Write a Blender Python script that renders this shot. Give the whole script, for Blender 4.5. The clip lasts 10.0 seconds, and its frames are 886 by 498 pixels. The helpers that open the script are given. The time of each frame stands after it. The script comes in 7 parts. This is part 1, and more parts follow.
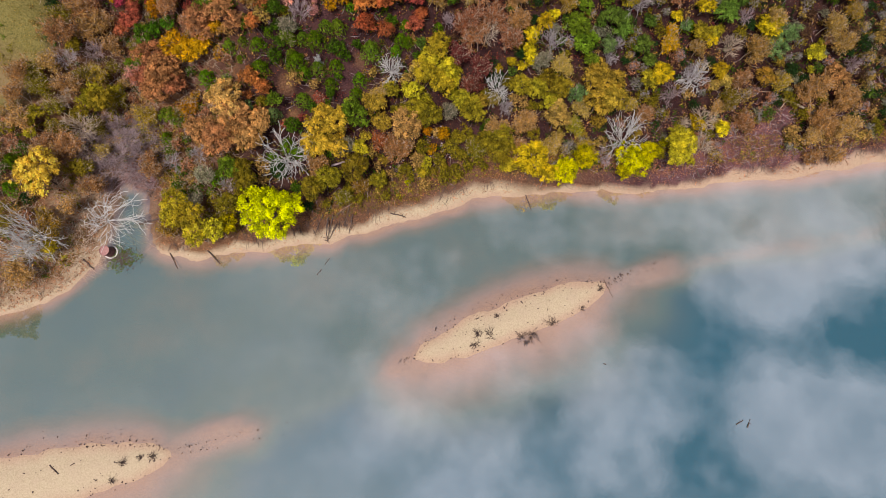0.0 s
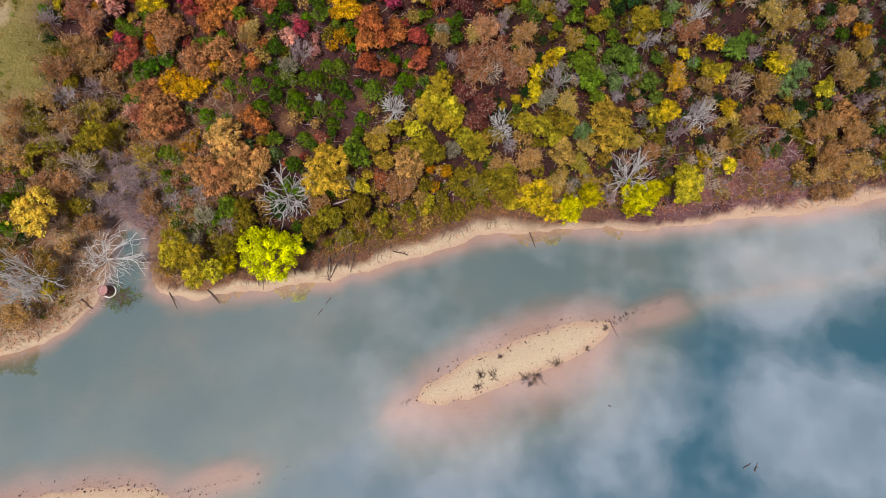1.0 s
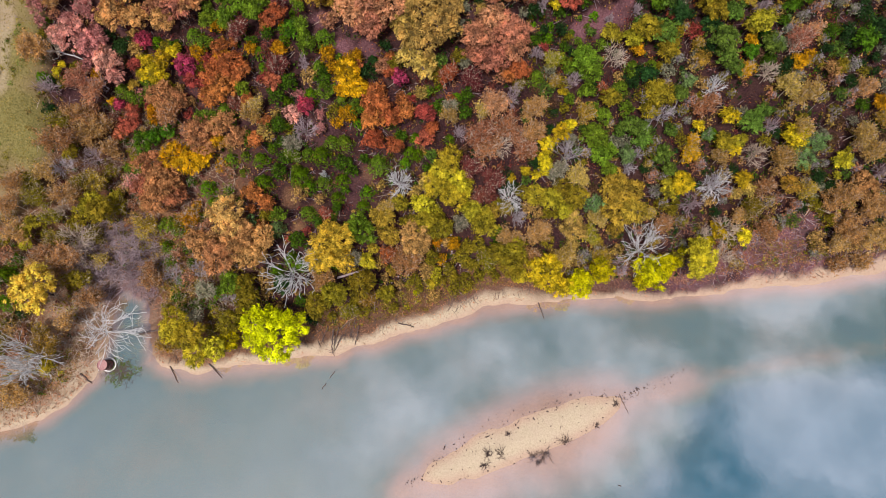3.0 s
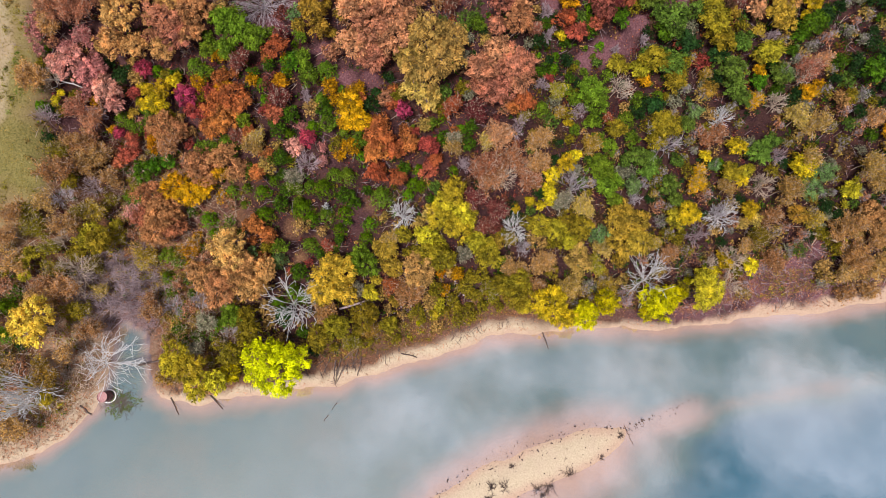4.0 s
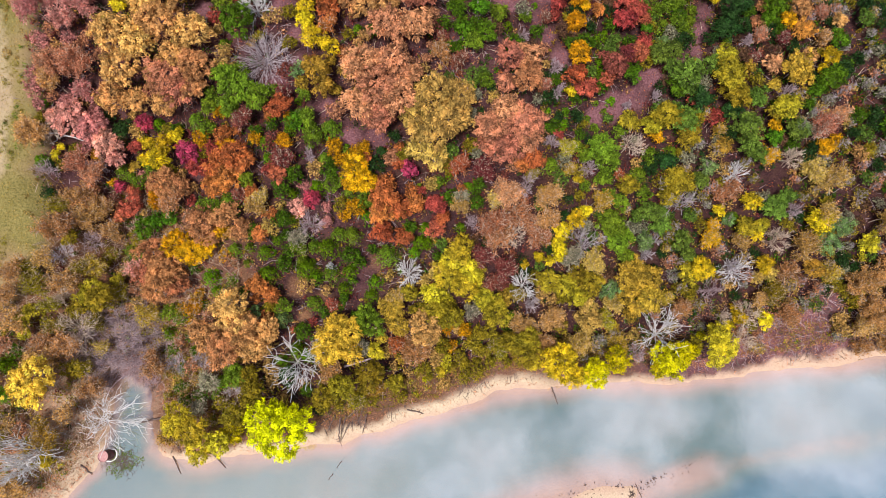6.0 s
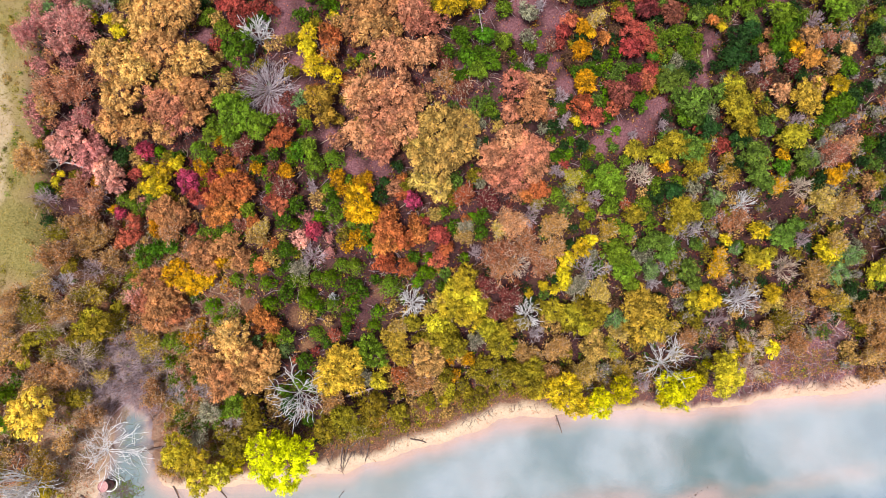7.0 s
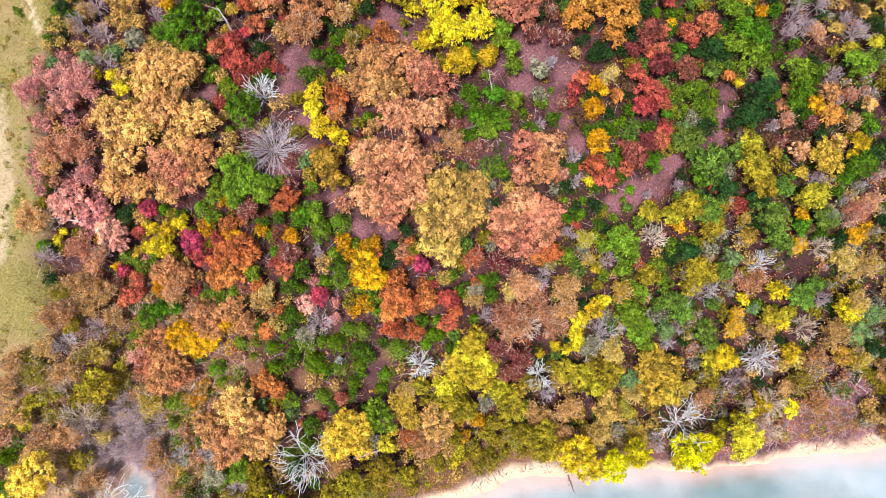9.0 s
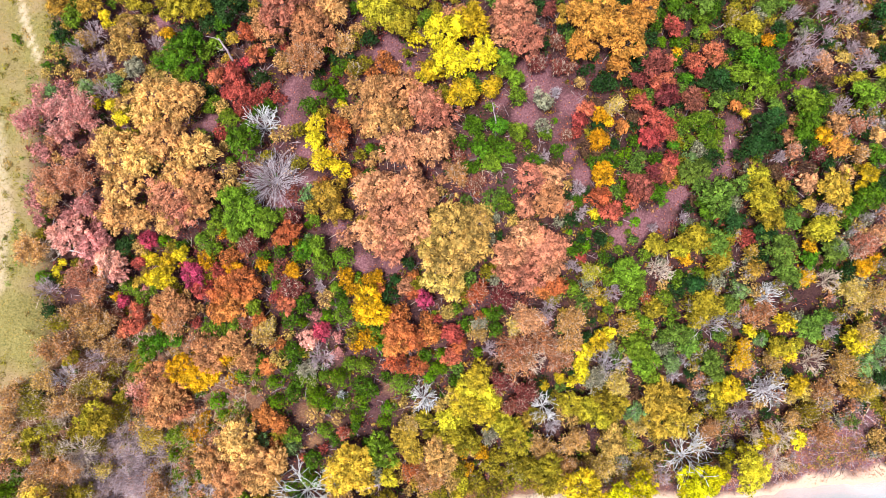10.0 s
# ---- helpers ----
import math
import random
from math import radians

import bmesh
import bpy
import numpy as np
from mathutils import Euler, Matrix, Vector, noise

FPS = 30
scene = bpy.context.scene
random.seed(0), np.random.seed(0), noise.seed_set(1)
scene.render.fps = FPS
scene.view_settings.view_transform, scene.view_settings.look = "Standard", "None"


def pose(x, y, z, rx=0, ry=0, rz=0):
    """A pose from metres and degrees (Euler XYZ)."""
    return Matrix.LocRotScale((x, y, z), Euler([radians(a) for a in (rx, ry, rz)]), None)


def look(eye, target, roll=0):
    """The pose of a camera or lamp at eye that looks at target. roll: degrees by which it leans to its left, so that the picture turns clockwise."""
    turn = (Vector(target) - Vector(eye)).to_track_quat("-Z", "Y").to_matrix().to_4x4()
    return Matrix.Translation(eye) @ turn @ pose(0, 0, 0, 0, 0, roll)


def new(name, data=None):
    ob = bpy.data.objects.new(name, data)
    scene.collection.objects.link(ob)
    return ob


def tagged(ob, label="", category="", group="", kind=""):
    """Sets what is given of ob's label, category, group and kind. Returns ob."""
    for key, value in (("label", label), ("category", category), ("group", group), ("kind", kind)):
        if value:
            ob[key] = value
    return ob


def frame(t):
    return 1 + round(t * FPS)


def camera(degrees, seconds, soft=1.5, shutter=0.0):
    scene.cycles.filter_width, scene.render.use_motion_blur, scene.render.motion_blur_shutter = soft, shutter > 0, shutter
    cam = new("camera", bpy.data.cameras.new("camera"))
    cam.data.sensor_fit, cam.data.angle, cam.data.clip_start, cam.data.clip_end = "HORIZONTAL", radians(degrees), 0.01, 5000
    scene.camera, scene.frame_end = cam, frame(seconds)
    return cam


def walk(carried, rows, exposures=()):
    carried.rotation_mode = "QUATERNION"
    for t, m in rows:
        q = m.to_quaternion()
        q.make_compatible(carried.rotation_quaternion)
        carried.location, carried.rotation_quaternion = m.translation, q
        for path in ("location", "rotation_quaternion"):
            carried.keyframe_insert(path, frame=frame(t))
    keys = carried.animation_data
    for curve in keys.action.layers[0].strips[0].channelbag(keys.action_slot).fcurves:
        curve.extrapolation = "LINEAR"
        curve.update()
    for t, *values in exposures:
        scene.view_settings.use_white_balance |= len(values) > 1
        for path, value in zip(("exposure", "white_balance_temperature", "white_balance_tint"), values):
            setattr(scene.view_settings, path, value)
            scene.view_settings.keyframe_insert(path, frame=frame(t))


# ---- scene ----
cam = camera(70.7, 10.0, soft=0.65)
PATH = [
    (0, (0.665, 2.499, 61.827), (0.719, 2.973, 59.885), 11.7),
    (0.5, (0.38, 4.453, 61.848), (0.433, 4.928, 59.905), 11.6),
    (1, (0.16, 6.376, 61.879), (0.21, 6.852, 59.937), 11.3),
    (1.5, (-0.014, 8.286, 61.923), (0.031, 8.763, 59.981), 10.7),
    (2, (-0.238, 10.243, 62.006), (-0.196, 10.717, 60.064), 10.4),
    (2.5, (-0.504, 12.205, 62.105), (-0.465, 12.672, 60.161), 10.3),
    (4, (-1.468, 17.124, 62.259), (-1.428, 17.579, 60.312), 10.7),
    (4.5, (-1.637, 18.558, 62.259), (-1.6, 19.01, 60.311), 10.3),
    (5, (-1.759, 19.872, 62.228), (-1.727, 20.324, 60.28), 9.7),
    (5.5, (-1.94, 21.132, 62.185), (-1.912, 21.585, 60.238), 9.2),
    (7, (-2.645, 25.012, 62.164), (-2.623, 25.466, 60.217), 8.5),
    (7.5, (-2.795, 26.343, 62.146), (-2.778, 26.797, 60.198), 8.0),
    (8, (-2.959, 27.645, 62.1), (-2.953, 28.096, 60.152), 6.5),
    (8.5, (-3.154, 28.848, 62.059), (-3.151, 29.305, 60.112), 6.1),
    (9, (-3.36, 30.01, 62.015), (-3.359, 30.474, 60.07), 5.8),
    (9.5, (-3.589, 31.269, 62.005), (-3.59, 31.737, 60.061), 5.6),
    (10, (-3.842, 32.581, 62.01), (-3.843, 33.051, 60.066), 5.5),
]
EXPOSURES = [(0.0, -0.14, 6780, 14), (2.5, -0.01, 6380, 14.5), (5.5, 0.38, 6380, 14.5), (7.5, 0.67, 6300, 13.5), (10.0, 1.05, 6050, 11.5)]
walk(cam, [(t, look(eye, target, roll)) for t, eye, target, roll in PATH], EXPOSURES)

# ---- sky and sun ----
world = bpy.data.worlds.new("sky")
scene.world = world
world.use_nodes = True


def link(tree, a, b):
    tree.links.new(a, b)


def build_sky():
    nt = world.node_tree
    nt.nodes.clear()
    out = nt.nodes.new("ShaderNodeOutputWorld")
    bg = nt.nodes.new("ShaderNodeBackground")
    bg.inputs["Strength"].default_value = 0.0535
    sky = nt.nodes.new("ShaderNodeTexSky")
    sky.sky_type = "NISHITA"
    sky.sun_disc = False
    sky.sun_elevation = radians(68)
    sky.sun_rotation = radians(205)
    sky.air_density = 1.6
    coord = nt.nodes.new("ShaderNodeTexCoord")
    # cloud deck: the direction is laid onto a flat layer overhead
    sep = nt.nodes.new("ShaderNodeSeparateXYZ")
    link(nt, coord.outputs["Generated"], sep.inputs[0])
    zmax = nt.nodes.new("ShaderNodeMath")
    zmax.operation = "MAXIMUM"
    zmax.inputs[1].default_value = 0.12
    link(nt, sep.outputs["Z"], zmax.inputs[0])
    comb = nt.nodes.new("ShaderNodeCombineXYZ")
    for ax in "XY":
        dv = nt.nodes.new("ShaderNodeMath")
        dv.operation = "DIVIDE"
        link(nt, sep.outputs[ax], dv.inputs[0])
        link(nt, zmax.outputs[0], dv.inputs[1])
        link(nt, dv.outputs[0], comb.inputs[ax])
    noise1 = nt.nodes.new("ShaderNodeTexNoise")
    noise1.inputs["Scale"].default_value = 5.5
    noise1.inputs["Detail"].default_value = 3.0
    noise1.inputs["Roughness"].default_value = 0.56
    noise1.inputs["Distortion"].default_value = 0.0
    shift = nt.nodes.new("ShaderNodeVectorMath")
    shift.operation = "ADD"
    shift.inputs[1].default_value = CLOUD_SHIFT
    link(nt, comb.outputs[0], shift.inputs[0])
    link(nt, shift.outputs[0], noise1.inputs["Vector"])
    # an even veil of high cloud to the west
    veil = nt.nodes.new("ShaderNodeMapRange")
    veil.interpolation_type = "SMOOTHSTEP"
    for key, value in (("From Min", -0.3), ("From Max", 0.08), ("To Min", 0.85), ("To Max", 0.0)):
        veil.inputs[key].default_value = value
    flat = nt.nodes.new("ShaderNodeSeparateXYZ")
    link(nt, comb.outputs[0], flat.inputs[0])
    link(nt, flat.outputs["X"], veil.inputs["Value"])
    even = nt.nodes.new("ShaderNodeMix")
    link(nt, veil.outputs["Result"], even.inputs["Factor"])
    link(nt, noise1.outputs["Fac"], even.inputs["A"])
    even.inputs["B"].default_value = 0.55
    cover = even.outputs["Result"]
    # cloud banks (plus) and blue gaps (minus) overhead: place on the layer, radius, amount
    for u, v, size, amount in SKY_BANKS:
        far = nt.nodes.new("ShaderNodeVectorMath")
        far.operation = "DISTANCE"
        link(nt, comb.outputs[0], far.inputs[0])
        far.inputs[1].default_value = (u, v, 0)
        fall = nt.nodes.new("ShaderNodeMapRange")
        fall.interpolation_type = "SMOOTHSTEP"
        for key, value in (("From Min", 0.0), ("From Max", size), ("To Min", amount), ("To Max", 0.0)):
            fall.inputs[key].default_value = value
        link(nt, far.outputs["Value"], fall.inputs["Value"])
        plus = nt.nodes.new("ShaderNodeMath")
        link(nt, cover, plus.inputs[0])
        link(nt, fall.outputs["Result"], plus.inputs[1])
        cover = plus.outputs[0]
    ramp = nt.nodes.new("ShaderNodeValToRGB")
    ramp.color_ramp.elements[0].position = 0.42
    ramp.color_ramp.elements[1].position = 0.665
    link(nt, cover, ramp.inputs["Fac"])
    mix = nt.nodes.new("ShaderNodeMix")
    mix.data_type = "RGBA"
    link(nt, ramp.outputs["Color"], mix.inputs["Factor"])
    link(nt, sky.outputs["Color"], mix.inputs["A"])
    noise2 = nt.nodes.new("ShaderNodeTexNoise")
    noise2.inputs["Scale"].default_value = 9.0
    noise2.inputs["Detail"].default_value = 3.0
    link(nt, comb.outputs[0], noise2.inputs["Vector"])
    tone = nt.nodes.new("ShaderNodeValToRGB")
    tone.color_ramp.elements[0].position, tone.color_ramp.elements[0].color = 0.35, (9.0, 9.3, 11.6, 1)
    tone.color_ramp.elements[1].position, tone.color_ramp.elements[1].color = 0.68, (13.8, 14.0, 16.6, 1)
    link(nt, noise2.outputs["Fac"], tone.inputs["Fac"])
    link(nt, tone.outputs["Color"], mix.inputs["B"])
    link(nt, mix.outputs["Result"], bg.inputs["Color"])
    link(nt, bg.outputs[0], out.inputs["Surface"])


CLOUD_SHIFT = (3.1, 1.7, 0.0)
SKY_BANKS = ((0.58, 0.32, 0.28, 0.06), (0.6, -0.08, 0.42, 0.07), (-0.45, 0.06, 0.5, -0.14), (0.05, 0.26, 0.3, -0.06), (0.46, 0.15, 0.16, -0.12), (0.76, 0.14, 0.16, -0.08), (0.70, 0.42, 0.35, 0.2), (0.06, -0.1, 0.3, 0.1), (0.56, 0.05, 0.13, 0.14), (0.68, 0.0, 0.16, 0.14), (0.36, 0.02, 0.14, 0.12), (0.62, 0.2, 0.08, 0.12))
build_sky()

sun = new("sun", bpy.data.lights.new("sun", "SUN"))
sun.data.energy = 3.8
sun.data.angle = radians(10)
sun.data.color = (1.0, 0.975, 0.955)
SUN_ROT, SUN_ELEV = radians(205), radians(68)
sun_way = Vector((math.sin(SUN_ROT) * math.cos(SUN_ELEV), math.cos(SUN_ROT) * math.cos(SUN_ELEV), math.sin(SUN_ELEV)))
sun.matrix_world = look(sun_way * 300, (0, 0, 0))


# ---- materials ----
def mat_new(name):
    m = bpy.data.materials.new(name)
    m.use_nodes = True
    nt = m.node_tree
    nt.nodes.clear()
    return m, nt, nt.nodes.new("ShaderNodeOutputMaterial")


def node(nt, kind, **inputs):
    n = nt.nodes.new(kind)
    for k, v in inputs.items():
        n.inputs[k.replace("_", " ")].default_value = v
    return n


def rgb_mix(nt, fac, a, b, blend="MIX"):
    n = nt.nodes.new("ShaderNodeMix")
    n.data_type, n.blend_type = "RGBA", blend
    for key, v in (("Factor", fac), ("A", a), ("B", b)):
        if isinstance(v, (int, float)):
            n.inputs[key].default_value = v
        elif isinstance(v, tuple):
            n.inputs[key].default_value = (*v, 1) if len(v) == 3 else v
        else:
            link(nt, v, n.inputs[key])
    return n.outputs["Result"]


def ramp_of(nt, src, stops):
    n = nt.nodes.new("ShaderNodeValToRGB")
    el = n.color_ramp.elements
    el[0].position, el[0].color = stops[0][0], (*stops[0][1], 1)
    el[1].position, el[1].color = stops[-1][0], (*stops[-1][1], 1)
    for p, c in stops[1:-1]:
        e = el.new(p)
        e.color = (*c, 1)
    link(nt, src, n.inputs["Fac"])
    return n.outputs["Color"]


def noise_of(nt, scale, detail=4.0, vec=None, rough=0.55):
    n = node(nt, "ShaderNodeTexNoise", Scale=scale, Detail=detail, Roughness=rough)
    if vec is None:
        vec = node(nt, "ShaderNodeNewGeometry").outputs["Position"]
    link(nt, vec, n.inputs["Vector"])
    return n.outputs["Fac"]


def leaf_material(name, dark, mid, light, gloss=0.55):
    """Leaves: each leaf its own tone, each tree its own shade, crown shading painted in by noise, thin enough to let
    light through.
    """
    m, nt, out = mat_new(name)
    geo = nt.nodes.new("ShaderNodeNewGeometry")
    info = nt.nodes.new("ShaderNodeObjectInfo")
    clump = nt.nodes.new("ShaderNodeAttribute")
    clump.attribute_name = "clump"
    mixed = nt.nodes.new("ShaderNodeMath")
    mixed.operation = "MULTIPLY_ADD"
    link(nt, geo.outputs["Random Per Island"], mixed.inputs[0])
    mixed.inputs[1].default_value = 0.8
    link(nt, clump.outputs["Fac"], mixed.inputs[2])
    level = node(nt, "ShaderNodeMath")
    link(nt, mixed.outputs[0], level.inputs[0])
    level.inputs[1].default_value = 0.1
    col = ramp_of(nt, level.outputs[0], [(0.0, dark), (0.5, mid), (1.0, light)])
    hsv = nt.nodes.new("ShaderNodeHueSaturation")
    hsv.inputs["Saturation"].default_value = 1.04
    for key, lo, hi in (("Hue", 0.485, 0.515), ("Value", 0.8, 1.2)):
        mr = nt.nodes.new("ShaderNodeMapRange")
        mr.inputs["To Min"].default_value, mr.inputs["To Max"].default_value = lo, hi
        link(nt, info.outputs["Random"], mr.inputs["Value"])
        link(nt, mr.outputs["Result"], hsv.inputs[key])
    # painted shading: cool dark hollows and warm bright tops within the crowns
    shade_patch = noise_of(nt, 1.5, 3.0)
    link(nt, rgb_mix(nt, 0.6, col, ramp_of(nt, shade_patch, [(0.32, (0.30, 0.33, 0.36)), (0.5, (0.95, 0.92, 0.9)), (0.7, (1.5, 1.35, 1.2))]), "MULTIPLY"), hsv.inputs["Color"])
    bsdf = node(nt, "ShaderNodeBsdfPrincipled", Roughness=gloss)
    bsdf.inputs["Specular IOR Level"].default_value = 0.07
    link(nt, hsv.outputs["Color"], bsdf.inputs["Base Color"])
    thin = nt.nodes.new("ShaderNodeBsdfTranslucent")
    link(nt, hsv.outputs["Color"], thin.inputs["Color"])
    ms = nt.nodes.new("ShaderNodeMixShader")
    ms.inputs[0].default_value = 0.22
    link(nt, bsdf.outputs[0], ms.inputs[1])
    link(nt, thin.outputs[0], ms.inputs[2])
    link(nt, ms.outputs[0], out.inputs["Surface"])
    return m


def tones(c, spread=0.66, warm=0.0):
    """Dark, middle and light tone of one leaf colour."""
    d = tuple(v * (1 - spread) for v in c)
    l = tuple(min(1.0, v * (1 + spread * 0.9)) + warm * w for v, w in zip(c, (0.06, 0.04, 0.01)))
    return d, c, l


LEAF = {}
for key, colour in (
    ("tan", (0.490, 0.254, 0.104)), ("rose", (0.490, 0.221, 0.123)), ("rust", (0.440, 0.150, 0.056)), ("red", (0.390, 0.100, 0.066)),
    ("pink", (0.640, 0.290, 0.235)), ("mag", (0.400, 0.065, 0.095)), ("dkred", (0.215, 0.066, 0.050)), ("gold", (0.400, 0.262, 0.045)),
    ("amber", (0.550, 0.288, 0.027)), ("moss", (0.116, 0.215, 0.012)), ("honey", (0.800, 0.520, 0.085)), ("umber", (0.129, 0.065, 0.039)), ("pale", (0.490, 0.335, 0.092)), ("yel", (0.570, 0.430, 0.034)), ("wheat", (0.575, 0.330, 0.118)), ("lime", (0.482, 0.430, 0.013)), ("acid", (0.530, 0.510, 0.016)),
    ("orange", (0.516, 0.258, 0.060)), ("sienna", (0.404, 0.172, 0.082)), ("honeygold", (0.585, 0.404, 0.058)),
    ("citron", (0.335, 0.275, 0.030)), ("sulphur", (0.490, 0.405, 0.040)), ("fern", (0.120, 0.185, 0.029)), ("olive", (0.237, 0.189, 0.021)), ("grn", (0.073, 0.155, 0.012)), ("lgrn", (0.146, 0.219, 0.021)), ("dkgrn", (0.026, 0.064, 0.015)),
    ("pine", (0.172, 0.267, 0.087)), ("brown", (0.470, 0.265, 0.098)), ("grey", (0.284, 0.275, 0.173)),
):
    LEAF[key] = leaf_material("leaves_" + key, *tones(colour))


def bark_material(name, dark, light, scale=9.0):
    m, nt, out = mat_new(name)
    f = noise_of(nt, scale, 5.0)
    col = ramp_of(nt, f, [(0.3, dark), (0.7, light)])
    bsdf = node(nt, "ShaderNodeBsdfPrincipled", Roughness=0.85)
    bsdf.inputs["Specular IOR Level"].default_value = 0.2
    link(nt, col, bsdf.inputs["Base Color"])
    bump = node(nt, "ShaderNodeBump", Strength=0.5, Distance=0.02)
    link(nt, noise_of(nt, scale * 4, 4.0), bump.inputs["Height"])
    link(nt, bump.outputs[0], bsdf.inputs["Normal"])
    link(nt, bsdf.outputs[0], out.inputs["Surface"])
    return m


BARK = {
    "dark": bark_material("bark_dark", (0.05, 0.035, 0.03), (0.14, 0.10, 0.085)),
    "grey": bark_material("bark_grey", (0.25, 0.175, 0.175), (0.50, 0.385, 0.39)),
    "white": bark_material("bark_white", (0.46, 0.44, 0.42), (0.76, 0.73, 0.70), 4.0),
    "silver": bark_material("bark_silver", (0.26, 0.21, 0.215), (0.52, 0.45, 0.45), 5.0),
    "tan": bark_material("bark_tan", (0.40, 0.29, 0.20), (0.66, 0.53, 0.40)),
    "drift": bark_material("driftwood", (0.06, 0.04, 0.035), (0.17, 0.12, 0.10)),
}


def ground_material():
    """Leaf litter, meadow and sand in one sheet, by the soil that lies there; the wood's shade is in the litter colour.
    """
    m, nt, out = mat_new("ground")
    sand_w = nt.nodes.new("ShaderNodeAttribute")
    sand_w.attribute_name = "sand"
    grass_w = nt.nodes.new("ShaderNodeAttribute")
    grass_w.attribute_name = "grass"
    fresh_w = nt.nodes.new("ShaderNodeAttribute")
    fresh_w.attribute_name = "fresh"
    moist_w = nt.nodes.new("ShaderNodeAttribute")
    moist_w.attribute_name = "moist"
    fine, mid, wide = noise_of(nt, 7.0, 6.0, rough=0.7), noise_of(nt, 0.9, 4.0), noise_of(nt, 0.16, 3.0)
    # litter near black: shade between the trees is put into its colour
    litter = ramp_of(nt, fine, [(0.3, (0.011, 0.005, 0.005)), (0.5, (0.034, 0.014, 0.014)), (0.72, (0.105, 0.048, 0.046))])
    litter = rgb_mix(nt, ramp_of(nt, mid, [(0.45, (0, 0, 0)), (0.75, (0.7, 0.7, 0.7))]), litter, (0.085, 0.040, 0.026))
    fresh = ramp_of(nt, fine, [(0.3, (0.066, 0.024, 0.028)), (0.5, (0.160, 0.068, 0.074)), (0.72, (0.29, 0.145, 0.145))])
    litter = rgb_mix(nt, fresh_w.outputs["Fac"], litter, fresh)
    dry_w = nt.nodes.new("ShaderNodeAttribute")
    dry_w.attribute_name = "dry"
    dry = ramp_of(nt, fine, [(0.3, (0.085, 0.038, 0.018)), (0.5, (0.20, 0.098, 0.047)), (0.72, (0.36, 0.20, 0.105))])
    litter = rgb_mix(nt, dry_w.outputs["Fac"], litter, dry)
    grass = ramp_of(nt, fine, [(0.3, (0.060, 0.062, 0.018)), (0.5, (0.195, 0.160, 0.048)), (0.75, (0.33, 0.255, 0.090))])
    grass = rgb_mix(nt, ramp_of(nt, wide, [(0.38, (0, 0, 0)), (0.62, (0.75, 0.75, 0.75))]), grass, (0.28, 0.185, 0.095))
    sand = ramp_of(nt, fine, [(0.25, (0.37, 0.28, 0.18)), (0.5, (0.53, 0.415, 0.27)), (0.8, (0.63, 0.515, 0.35))])
    sand = rgb_mix(nt, ramp_of(nt, mid, [(0.4, (0, 0, 0)), (0.8, (0.5, 0.5, 0.5))]), sand, (0.52, 0.38, 0.27))
    wet = rgb_mix(nt, 1.0, sand, (0.93, 0.80, 0.83), "MULTIPLY")
    sand = rgb_mix(nt, moist_w.outputs["Fac"], sand, wet)
    col = rgb_mix(nt, grass_w.outputs["Fac"], litter, grass)
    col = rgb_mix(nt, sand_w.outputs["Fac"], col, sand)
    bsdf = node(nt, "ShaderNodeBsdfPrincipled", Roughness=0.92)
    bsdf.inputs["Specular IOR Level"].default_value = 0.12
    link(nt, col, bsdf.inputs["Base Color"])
    bump = node(nt, "ShaderNodeBump", Strength=0.6, Distance=0.08)
    link(nt, noise_of(nt, 5.0, 6.0), bump.inputs["Height"])
    link(nt, bump.outputs[0], bsdf.inputs["Normal"])
    link(nt, bsdf.outputs[0], out.inputs["Surface"])
    return m


